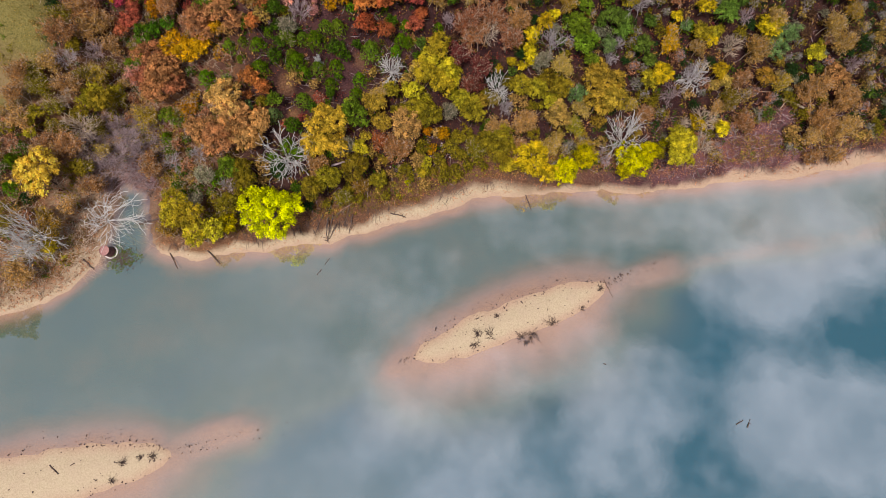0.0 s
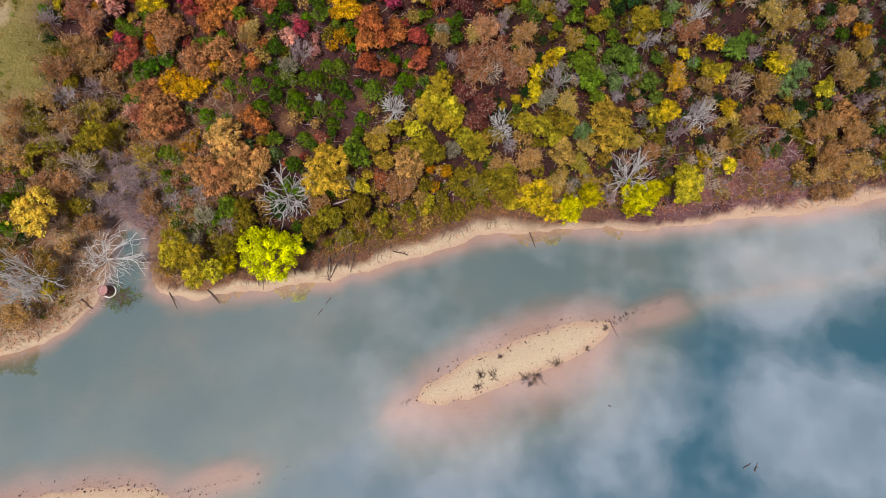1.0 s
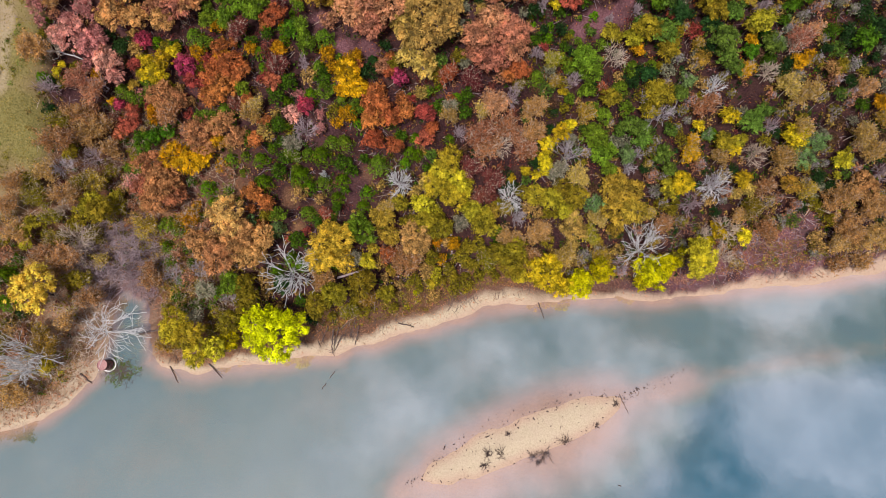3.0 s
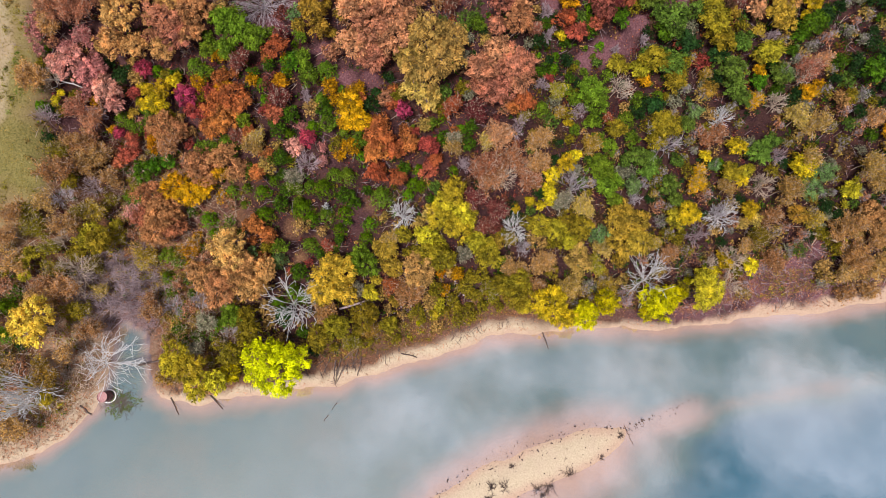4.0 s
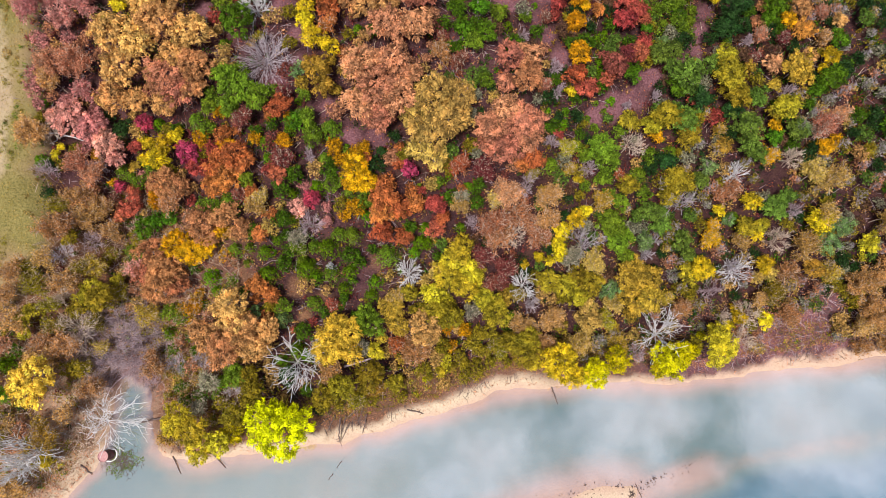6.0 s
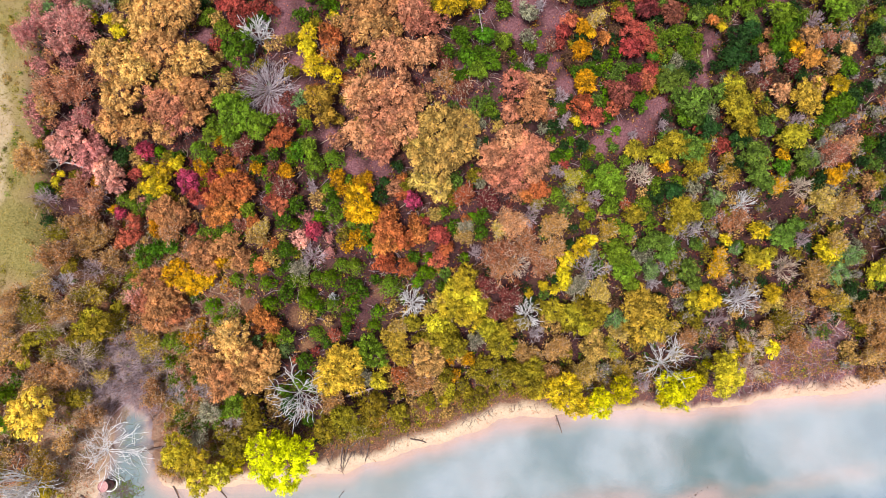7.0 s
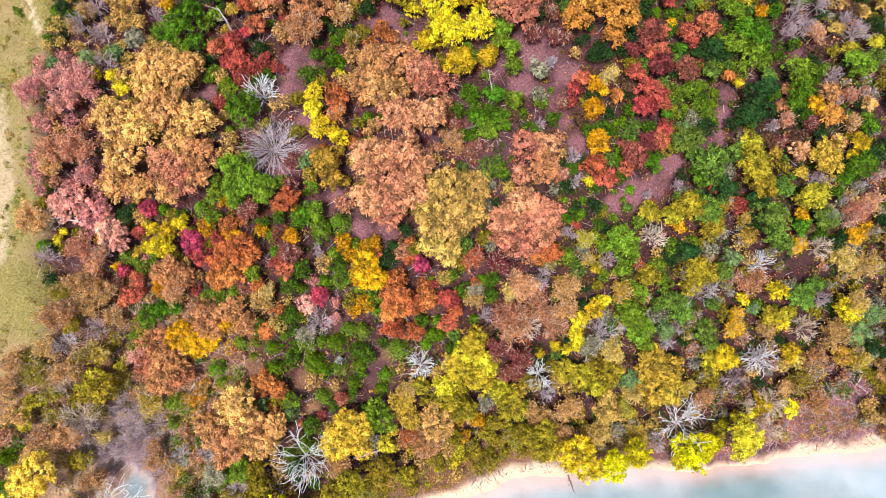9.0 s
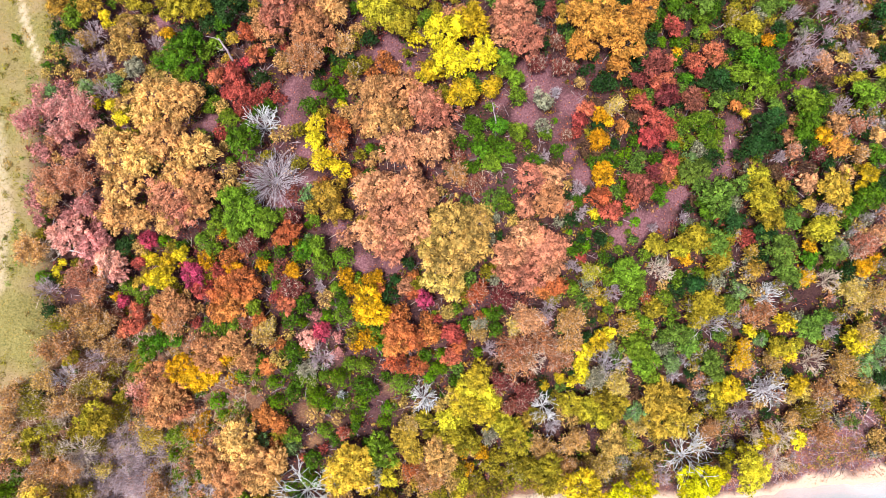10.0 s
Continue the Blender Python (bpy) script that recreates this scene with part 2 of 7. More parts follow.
def water_material():
    """Turbid river water: clear over the shoals, green-grey in the channel, teal where it is deep."""
    m, nt, out = mat_new("river_water")
    depth = nt.nodes.new("ShaderNodeAttribute")
    depth.attribute_name = "depth"
    swirl = noise_of(nt, 0.11, 4.0)
    d = nt.nodes.new("ShaderNodeMath")
    d.operation = "MULTIPLY_ADD"
    link(nt, swirl, d.inputs[0])
    d.inputs[1].default_value = 0.28
    link(nt, depth.outputs["Fac"], d.inputs[2])
    murk = ramp_of(nt, d.outputs[0], [(0.10, (0.05, 0.05, 0.05)), (0.22, (0.45, 0.45, 0.45)), (0.42, (0.85, 0.85, 0.85)), (0.7, (0.97, 0.97, 0.97))])
    body = ramp_of(nt, d.outputs[0], [(0.09, (0.53, 0.44, 0.39)), (0.19, (0.40, 0.35, 0.30)), (0.30, (0.20, 0.255, 0.18)), (0.42, (0.135, 0.245, 0.19)), (0.58, (0.055, 0.18, 0.19)), (0.85, (0.010, 0.155, 0.195))])
    tint = node(nt, "ShaderNodeBsdfTransparent", Color=(0.97, 0.90, 0.87, 1))
    diff = node(nt, "ShaderNodeBsdfDiffuse")
    link(nt, body, diff.inputs["Color"])
    below = nt.nodes.new("ShaderNodeMixShader")
    link(nt, murk, below.inputs[0])
    link(nt, tint.outputs[0], below.inputs[1])
    link(nt, diff.outputs[0], below.inputs[2])
    gloss = node(nt, "ShaderNodeBsdfGlossy", Roughness=0.02)
    bump = node(nt, "ShaderNodeBump", Strength=0.04, Distance=0.05)
    link(nt, noise_of(nt, 1.2, 3.0), bump.inputs["Height"])
    link(nt, bump.outputs[0], gloss.inputs["Normal"])
    top = nt.nodes.new("ShaderNodeMixShader")
    link(nt, ramp_of(nt, d.outputs[0], [(0.06, (0.27, 0.27, 0.27)), (0.3, (0.5, 0.5, 0.5)), (0.5, (0.57, 0.57, 0.57))]), top.inputs[0])
    link(nt, below.outputs[0], top.inputs[1])
    link(nt, gloss.outputs[0], top.inputs[2])
    link(nt, top.outputs[0], out.inputs["Surface"])
    return m


# ---- land form ----
SHORE_X = (-2600, -80, -55, -47, -39, -36.2, -33.9, -32.2, -31.2, -29, -26.5, -25.4, -24.1, -21.9, -19.3, -16.6, -14, -11.3, -9.4, -7.6, -5.4, -3.3, -0.6, 2.2, 4.9, 7.7, 10.6, 13.4, 16.3, 19.2, 22.1, 25.1, 28, 31, 34, 37, 40, 43, 46.1, 50, 80, 2600)
SHORE_Y = (-900, -9, 0, 3.6, 6.9, 8.2, 9.7, 11.6, 12.7, 15, 15.2, 14.4, 14.0, 14.0, 14.7, 15.3, 16.0, 16.7, 17.1, 17.8, 18.6, 19.5, 20.5, 21.6, 23.0, 23.7, 24.2, 24.6, 25.1, 25.5, 25.8, 26.2, 26.8, 27.4, 28.1, 28.7, 29.3, 30.1, 31.0, 32.2, 41, 1000)
CREEK = ((-28.7, 13.0, 2.6), (-28.8, 14.9, 2.2), (-29.05, 17.5, 1.75), (-29.4, 19.4, 1.6), (-30.2, 20.6, 0.8), (-30.4, 21.3, 0.4))
GULLY = ((-29.4, 19.5), (-30.0, 24.0), (-31.5, 30.0), (-33.5, 36.0))
BARS = (((0.8, 6.5), (19.0, 15.4), 1.8), ((-48.0, -12.0), (-21.3, -4.3), 2.5))
TRACKS = (((-48.5, 69.0), (-45.0, 62.5), 0.3), ((-45.0, 62.5), (-43.4, 59.9), 0.35), ((-42.9, 38.5), (-43.1, 44.9), 0.8), ((-43.1, 44.9), (-46.5, 54.0), 0.9))
RIDGE = ((-80, -24), (-48, -12), (-21, -4.2), (0.5, 6.4), (19, 15.3), (31, 19.8), (50, 24), (90, 36))

_lattice = np.random.RandomState(4).rand(64, 64)


def value_noise(x, y, size):
    """Smooth noise between -1 and 1 with features of that size."""
    u, v = np.asarray(x, float) / size, np.asarray(y, float) / size
    i, j = np.floor(u).astype(int), np.floor(v).astype(int)
    f, g = u - i, v - j
    f, g = f * f * (3 - 2 * f), g * g * (3 - 2 * g)
    q = lambda a, b: _lattice[a % 64, b % 64]
    top = q(i, j) * (1 - f) + q(i + 1, j) * f
    low = q(i, j + 1) * (1 - f) + q(i + 1, j + 1) * f
    return (top * (1 - g) + low * g) * 2 - 1


def to_segment(x, y, a, b):
    """Distance to the segment a-b, and how far along it lies."""
    dx, dy = b[0] - a[0], b[1] - a[1]
    k = np.clip(((x - a[0]) * dx + (y - a[1]) * dy) / (dx * dx + dy * dy), 0, 1)
    return np.hypot(x - a[0] - k * dx, y - a[1] - k * dy), k


def smooth(v, lo, hi):
    k = np.clip((v - lo) / (hi - lo), 0, 1)
    return k * k * (3 - 2 * k)


def shore_distance(x, y):
    """Metres inland from the water's edge; negative in the river and the creek."""
    d = (y - np.interp(x, SHORE_X, SHORE_Y)) * 0.94 + 0.28 * value_noise(x, y, 1.7) + 0.12 * value_noise(x, y, 0.6)
    for a, b in zip(CREEK, CREEK[1:]):
        dist, k = to_segment(x, y, a, b)
        d = np.minimum(d, dist - (a[2] + (b[2] - a[2]) * k))
    return d


def meadow(x, y):
    edge = np.interp(y, (15, 26, 30, 37, 42, 47, 53, 59, 68, 100), (-60, -41.5, -37.8, -38.0, -39.3, -39.8, -41.2, -41.4, -43.2, -48))
    return smooth(edge - x + 0.8 * value_noise(x, y, 3.0), -0.8, 1.6)


def height(x, y):
    """Height of the ground above the river's surface."""
    x, y = np.asarray(x, float), np.asarray(y, float)
    d = shore_distance(x, y)
    hill = np.interp(d, (0, 1.2, 2.0, 5, 8, 14, 18, 24, 45, 90, 2000), (0.02, 0.30, 1.1, 1.9, 3.7, 7.6, 11.2, 13.4, 15.2, 17, 22))
    low = np.interp(d, (0, 1.5, 4, 12, 30, 80, 2000), (0.02, 0.5, 1.2, 2.3, 4.6, 5.5, 12))
    f = np.interp(x, (-60, -44, -36, -26, -18, -10), (0.15, 0.35, 0.5, 0.7, 0.88, 1.0))
    z = low * (1 - f) + hill * f
    z = z + np.where(d > 2.5, 0.22 * value_noise(x, y, 2.6) + 0.09 * value_noise(x, y, 0.8), 0)
    run = 0.0
    for a, b in zip(GULLY, GULLY[1:]):
        dist, k = to_segment(x, y, a, b)
        length = math.hypot(b[0] - a[0], b[1] - a[1])
        bottom = 0.25 + 0.13 * (run + k * length)
        z = np.where(d > 0.2, np.minimum(z, bottom + 0.58 * np.maximum(dist - 0.5, 0)), z)
        run += length
    # river bed: a shoal ridge with two bars on it, a channel on its near side, deep water beyond
    ridge = np.full(x.shape, 1e9)
    for a, b in zip(RIDGE, RIDGE[1:]):
        ridge = np.minimum(ridge, to_segment(x, y, a, b)[0])
    south = y < np.interp(x, [p[0] for p in RIDGE], [p[1] for p in RIDGE])
    floor_z = np.where(south, -2.4 - 1.3 * smooth(x, -5, 20), -1.35)
    wob = 1.0 + 0.3 * value_noise(x, y, 5.0)
    near_bar = np.minimum.reduce([to_segment(x, y, p, q)[0] + extra for p, q, extra in [(p, q, 0) for p, q, _ in BARS] + [((19, 15.3), (26, 18.2), 1.6), ((26, 18.2), (56, 26.5), 3.1), ((-21, -4.2), (-16.5, -3.5), 0)]])
    shoal = -0.34 - 0.95 * smooth(near_bar, np.where(south, 2.4, 2.0), np.where(south, 6.0, 5.2)) - np.maximum(ridge * wob - 0.8, 0) * np.where(south, 0.42, 0.75) * (1 - 0.55 * smooth(x, 20, 28)) - 0.42 * smooth(x, 21, 30)
    bed = np.maximum(floor_z, np.minimum(shoal, -0.15))
    bed = np.maximum(bed, np.maximum(d * np.where(y > 14.5, 1.3, 0.75) * np.where(x < -26, 1, 0.75 / np.where(y > 14.5, 1.3, 0.75)), floor_z))
    for a, b, width in BARS:
        dist, k = to_segment(x, y, a, b)
        half = width * np.sqrt(np.clip(1 - (2 * k - 1) ** 2, 0.0, 1)) * 0.94 + 0.25
        rise = (half - dist + 0.25 * value_noise(x, y, 1.1)) * 0.17
        bed = np.maximum(bed, np.minimum(0.34, np.where(rise < 0, rise * np.where(south, 1.5, 2.3), rise)))
    return np.where(d > 0, z, np.minimum(bed, np.where(bed > 0, bed, -0.02)))


def stretched(lo, hi, step, far):
    """Grid lines: even between lo and hi, then wider and wider out to far."""
    inner = list(np.arange(lo, hi + step / 2, step))
    grow, s, out_hi, out_lo = 1.35, step, [], []
    v = hi
    while v < far:
        s *= grow
        v += s
        out_hi.append(v)
    s, v = step, lo
    while v > -far:
        s *= grow
        v -= s
        out_lo.append(v)
    return np.array(out_lo[::-1] + inner + out_hi)


def mesh_from(name, verts, faces, mat=None, smooth_faces=False):
    """A mesh from arrays of places and of equal-sided faces."""
    verts, faces = np.asarray(verts, np.float32), np.asarray(faces, np.int32)
    me = bpy.data.meshes.new(name)
    n, k = faces.shape
    me.vertices.add(len(verts))
    me.vertices.foreach_set("co", verts.ravel())
    me.loops.add(n * k)
    me.loops.foreach_set("vertex_index", faces.ravel())
    me.polygons.add(n)
    me.polygons.foreach_set("loop_start", np.arange(0, n * k, k, dtype=np.int32))
    me.polygons.foreach_set("use_smooth", np.full(n, smooth_faces))
    me.update(calc_edges=True)
    if mat:
        me.materials.append(mat)
    return me


def grid_faces(nx, ny):
    i = np.arange(nx * ny).reshape(ny, nx)
    return np.stack([i[:-1, :-1], i[:-1, 1:], i[1:, 1:], i[1:, :-1]], -1).reshape(-1, 4)


def float_layer(me, name, values):
    me.attributes.new(name, "FLOAT", "POINT").data.foreach_set("value", np.asarray(values, np.float32).ravel())


# places where a thick mauve carpet of new leaf fall lies open: middle and radius
CLEARINGS = ((2.1, 60.2, 1.3), (4.5, 55.5, 1.3), (6.9, 51.6, 0.9), (19.5, 57.3, 0.8), (18.6, 53.5, 0.8), (25.4, 61.7, 0.8), (-31.8, 63.4, 1.1), (-9.9, 60.6, 1.4), (-8.4, 59.2, 0.8), (-17.2, 56.5, 1.7), (-17.6, 54.0, 1.3), (-15.8, 51.3, 1.0), (-17.3, 47.0, 1.1), (-15.4, 48.5, 1.0), (3.1, 59.1, 1.7), (5.6, 57.7, 1.2), (-0.6, 57.4, 1.0), (1.9, 56.2, 1.2), (5.4, 53.4, 0.8), (18.9, 55.3, 1.0), (16.9, 52.2, 0.9))
CLEARINGS += ((-28.4, 21.9, 1.2), (15.0, 50.8, 1.1), (13.8, 48.9, 1.1), (12.0, 48.0, 1.2), (10.5, 47.1, 0.8), (-10.2, 42.5, 0.9), (-7.9, 42.6, 1.0), (-12.3, 45.0, 0.8), (-10.8, 39.3, 0.6), (-25.0, 53.7, 0.9), (-1.4, 50.2, 0.9), (35.7, 32.6, 1.9), (32.5, 31.7, 1.5), (36.8, 34.7, 1.3), (-29.4, 22.3, 1.5), (-30.2, 21.2, 1.3), (-28.4, 19.3, 0.9), (-32.6, 18.9, 1.4), (-32.9, 16.7, 1.3), (35.6, 32.1, 2.0), (32.0, 31.0, 1.5), (28.6, 29.7, 1.0))


PATHS = ((-19.4, 31.3, 0.6), (-18.2, 30.8, 0.6), (-14.1, 30.5, 0.8), (-13.3, 28.1, 0.6), (-11.6, 29.9, 0.6), (-7.2, 33.1, 0.6))

# gaps where the bare forest floor shows
GAPS = ((27.6, 43.9, 1.1), (11.3, 30.6, 1.0), (22.3, 30.8, 1.1), (24.7, 32.3, 0.9), (29.7, 31.9, 1.1))


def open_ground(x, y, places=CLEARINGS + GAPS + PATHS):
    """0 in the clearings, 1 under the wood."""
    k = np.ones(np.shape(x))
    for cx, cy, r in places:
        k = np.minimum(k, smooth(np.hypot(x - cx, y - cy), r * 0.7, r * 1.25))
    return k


def creek_side(x, y):
    """1 in the thin wood round the creek, where the leaf fall lies open between wispy bushes."""
    return (1 - smooth(x, -23, -15)) * (1 - smooth(shore_distance(x, y), 13, 19)) * (1 - meadow(x, y))


def bare_bank(x, y):
    """1 on the open slope of sand and dead leaves beside the creek mouth."""
    d = shore_distance(x, y)
    return (1 - smooth(x, -31.5, -29.5)) * smooth(d, 0.2, 0.8) * (1 - smooth(d + 0.8 * value_noise(x, y, 2.4), 4.6, 6.6))


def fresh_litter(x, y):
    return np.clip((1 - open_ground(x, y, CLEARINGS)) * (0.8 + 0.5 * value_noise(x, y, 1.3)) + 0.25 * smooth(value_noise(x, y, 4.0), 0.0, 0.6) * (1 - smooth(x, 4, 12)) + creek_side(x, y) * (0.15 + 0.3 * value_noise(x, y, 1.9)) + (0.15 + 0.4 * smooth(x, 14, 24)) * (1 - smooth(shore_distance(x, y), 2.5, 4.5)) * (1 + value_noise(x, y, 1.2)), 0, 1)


def build_ground():
    gx, gy = stretched(-60, 62, 0.5, 2500), stretched(-18, 78, 0.5, 2500)
    X, Y = np.meshgrid(gx, gy)
    Z = height(X, Y)
    me = mesh_from("ground", np.stack([X, Y, Z], -1).reshape(-1, 3), grid_faces(len(gx), len(gy)), ground_material(), True)
    d = shore_distance(X, Y)
    n = 0.5 * value_noise(X, Y, 2.2) + 0.25 * value_noise(X, Y, 0.8)
    edge = np.interp(X, (-60, -33, -31, -27, -10, 0, 8, 12, 22, 40, 60), (1.2, 1.2, 0.8, 0.8, 1.0, 1.7, 1.2, 0.7, 0.8, 1.25, 1.6))
    sand = np.where(d > 0, 1 - smooth(d + n * 0.7, edge * 0.6, edge * 1.15), 1)
    creek_d = np.minimum.reduce([to_segment(X, Y, a, b)[0] for a, b in zip(CREEK, CREEK[1:])])
    sand = np.where(d > 0.15, sand * (1 - 0.45 * smooth(X, 8, 11) * (1 - smooth(X, 23, 27)) * (0.6 + n)), sand)
    sand = sand * (1 - 0.8 * (1 - smooth(creek_d, 3.0, 4.5)) * smooth(Y, 14.2, 16.0) * (d > -0.3))
    sand = np.maximum(sand, (1 - smooth(creek_d + 0.8 * n, 2.3, 3.4)) * (X < -29) * (Y > 14) * (1 - smooth(Y, 18.5, 20.5)) * 0.7)
    for a, c, wide in TRACKS:
        dist = to_segment(X, Y, a, c)[0] + 0.25 * n
        sand = np.maximum(sand, (0.75 if wide < 0.5 else 0.4) * (1 - smooth(dist, wide * 0.5, wide * 1.2)))
    sand = np.maximum(sand, bare_bank(X, Y) * np.clip(0.48 + 0.9 * n, 0.1, 0.85))
    float_layer(me, "sand", sand)
    float_layer(me, "moist", np.maximum(1 - smooth(Z + 0.05 * n, 0.0, 0.2), 0.85 * smooth(X, 14, 26) * (Y > 22)))
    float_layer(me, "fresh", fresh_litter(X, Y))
    float_layer(me, "dry", np.clip(creek_side(X, Y) * (0.7 + 0.5 * value_noise(X, Y, 1.7)) * open_ground(X, Y) + 0.8 * bare_bank(X, Y) + 0.55 * (1 - smooth(X, 14, 22)) * smooth(X, -27, -24) * (1 - smooth(d, 3.0, 5.0)) + (1 - open_ground(X, Y, PATHS)) * (0.6 + 0.4 * value_noise(X, Y, 1.3)), 0, 1))
    float_layer(me, "grass", meadow(X, Y) * (d > 4))
    return tagged(new("ground", me), "brown leaf litter, dry meadow and pale river sand", "ground", kind="structure")


def build_water():
    gx, gy = stretched(-60, 64, 0.8, 2500), stretched(-24, 40, 0.8, 2500)
    X, Y = np.meshgrid(gx, gy)
    me = mesh_from("river_water", np.stack([X, Y, 0 * X], -1).reshape(-1, 3), grid_faces(len(gx), len(gy)), water_material())
    float_layer(me, "depth", np.clip(-height(X, Y), 0, 4) / 4 - 0.055)
    ob = tagged(new("water", me), "calm turbid river water mirroring a cloudy sky", "water", kind="structure")
    ob.visible_shadow = False
    return ob


build_ground()
build_water()


# ---- trees ----
def part(name, me, parent, label=""):
    ob = new(name, me)
    ob.parent = parent
    if label:
        ob["label"] = label
    return ob


def sticks(segs, sides=4, grown=False):
    """Tapered tubes, one for each row of start, end, start radius, end radius. grown: each tube is fused to the one that it springs from."""
    s = np.asarray(segs, float)
    a, b, ra, rb = s[:, 0:3], s[:, 3:6], s[:, 6], s[:, 7]
    w = b - a
    w = w / (np.linalg.norm(w, axis=1, keepdims=True) + 1e-9)
    ref = np.where(np.abs(w[:, 2:3]) > 0.9, [[1.0, 0, 0]], [[0, 0, 1.0]])
    u = np.cross(w, ref)
    u /= np.linalg.norm(u, axis=1, keepdims=True) + 1e-9
    v = np.cross(w, u)
    rings = []
    for place, rad in ((a, ra), (b, rb)):
        for k in range(sides):
            t = 2 * math.pi * k / sides
            rings.append(place + rad[:, None] * (math.cos(t) * u + math.sin(t) * v))
    verts = np.stack(rings, 1)
    base = (np.arange(len(s)) * 2 * sides)[:, None, None]
    k = np.arange(sides)
    quad = np.stack([k, (k + 1) % sides, (k + 1) % sides + sides, k + sides], -1)[None]
    verts, faces = verts.reshape(-1, 3), (base + quad).reshape(-1, 4)
    if grown:
        ends = {tuple(q): i for i, q in enumerate(np.round(b, 4).tolist())}
        index = np.arange(len(verts))
        for i, q in enumerate(np.round(a, 4).tolist()):
            k = ends.get(tuple(q), i)
            if k != i:
                index[i * 2 * sides] = k * 2 * sides + sides
        used, faces = np.unique(index[faces], return_inverse=True)
        verts, faces = verts[used], faces.reshape(-1, 4)
    return verts, faces


def leaves(rng, centre, normal, size, slim=0.55, lead=None):
    """Leaf blades: one pointed blade at each place, facing roughly along its normal, its tip towards lead where that is given."""
    n = len(centre)
    normal = normal / (np.linalg.norm(normal, axis=1, keepdims=True) + 1e-9)
    t = np.cross(normal, rng.normal(size=(n, 3)))
    if lead is not None:
        t = 0.55 * t + lead - normal * (lead * normal).sum(1, keepdims=True)
    t /= np.linalg.norm(t, axis=1, keepdims=True) + 1e-9
    bt = np.cross(normal, t)
    s = size * rng.uniform(0.65, 1.35, (n, 1))
    droop = normal * s * 0.25
    verts = np.stack([centre + t * s - droop, centre + bt * s * slim - t * s * 0.7, centre - bt * s * slim - t * s * 0.7], 1)
    return verts.reshape(-1, 3), np.arange(n * 3).reshape(-1, 3)


def branching(rng, levels, splits, spread, droop=0.0):
    """The rows of a bare tree of height 1 and crown radius 1: trunk first, then ever finer boughs."""
    rows = []

    ids = [0]

    def bough(p, w, length, rad, level, limb=0):
        steps = 3 if level < 2 else 2
        for i in range(steps):
            w = w + rng.normal(size=3) * 0.16 + np.array([0, 0, 0.06 if level else 0.0]) - np.array([0, 0, droop * level])
            w /= np.linalg.norm(w)
            q = p + w * length / steps
            r2 = rad * (1 - 0.35 / steps)
            rows.append((*p, *q, rad, r2, level, limb))
            if level < levels and (level > 0 or i == steps - 1):
                for _ in range(splits[level] if i == steps - 1 else 1):
                    turn = ids[0] * 2.399963 + rng.normal() * 0.25
                    side = np.array([math.cos(turn), math.sin(turn), 0.0]) if level == 0 else rng.normal(size=3)
                    side -= w * side.dot(w)
                    side /= np.linalg.norm(side)
                    k = spread * rng.uniform(0.6, 1.25)
                    c = w * math.cos(k) + side * math.sin(k)
                    if level == 0:
                        ids[0] += 1
                    bough(q, c / np.linalg.norm(c), length * rng.uniform(0.55, 0.85), r2 * 0.62, level + 1, limb if level else ids[0])
            p, rad = q, r2

    bough(np.zeros(3), np.array([0, 0, 1.0]), 0.42, 0.05, 0)
    s = np.array(rows)
    far = np.percentile(np.hypot(s[:, 3], s[:, 4]), 96)
    for c in (0, 1, 3, 4):
        s[:, c] /= far
    top = s[:, 5].max()
    s[:, 2] /= top
    s[:, 5] /= top
    return s


def rays(rng, n=64, crook=0.045, low=0.1, twig=0.27):
    """The rows of a round bare tree: straight boughs raying out from one short trunk, each forking into fine twigs."""
    rows = [(0, 0, 0, 0, 0, 0.34, 0.055, 0.045, 0, 0)]

    def shoot(p, w, length, rad, level, limb):
        steps = 5 if level == 1 else 2
        for i in range(steps):
            w = w + rng.normal(size=3) * (crook if level == 1 else 0.1 + crook)
            w /= np.linalg.norm(w)
            q = p + w * length / steps
            rows.append((*p, *q, rad, rad * 0.82, level, limb))
            p, rad = q, rad * 0.82
            if level < 3 and i:
                for _ in range((3 if n > 30 else 2) if level == 1 else 2 if n > 30 else 1):
                    v = w + rng.normal(size=3) * np.array([1, 1, 0.6]) * (0.2 + 0.45 * twig)
                    shoot(p, v / np.linalg.norm(v), length * rng.uniform(0.75, 1.25) * twig, rad * 0.6, level + 1, limb)

    for k in range(n):
        phi = k * 2.399963 + rng.normal() * 0.05
        up = low + 1.3 * ((k + 0.5) / n) ** 1.5
        w = np.array([math.cos(phi) * math.cos(up), math.sin(phi) * math.cos(up), math.sin(up) * 0.7])
        shoot(np.array([0, 0, 0.3]), w, rng.uniform(0.86, 1.0), 0.0135, 1, k + 1)
    s = np.array(rows)
    far = np.percentile(np.hypot(s[:, 3], s[:, 4]), 98)
    s[:, [0, 1, 3, 4]] /= far
    s[:, [2, 5]] /= s[:, 5].max()
    return s


_bare_cache = {}


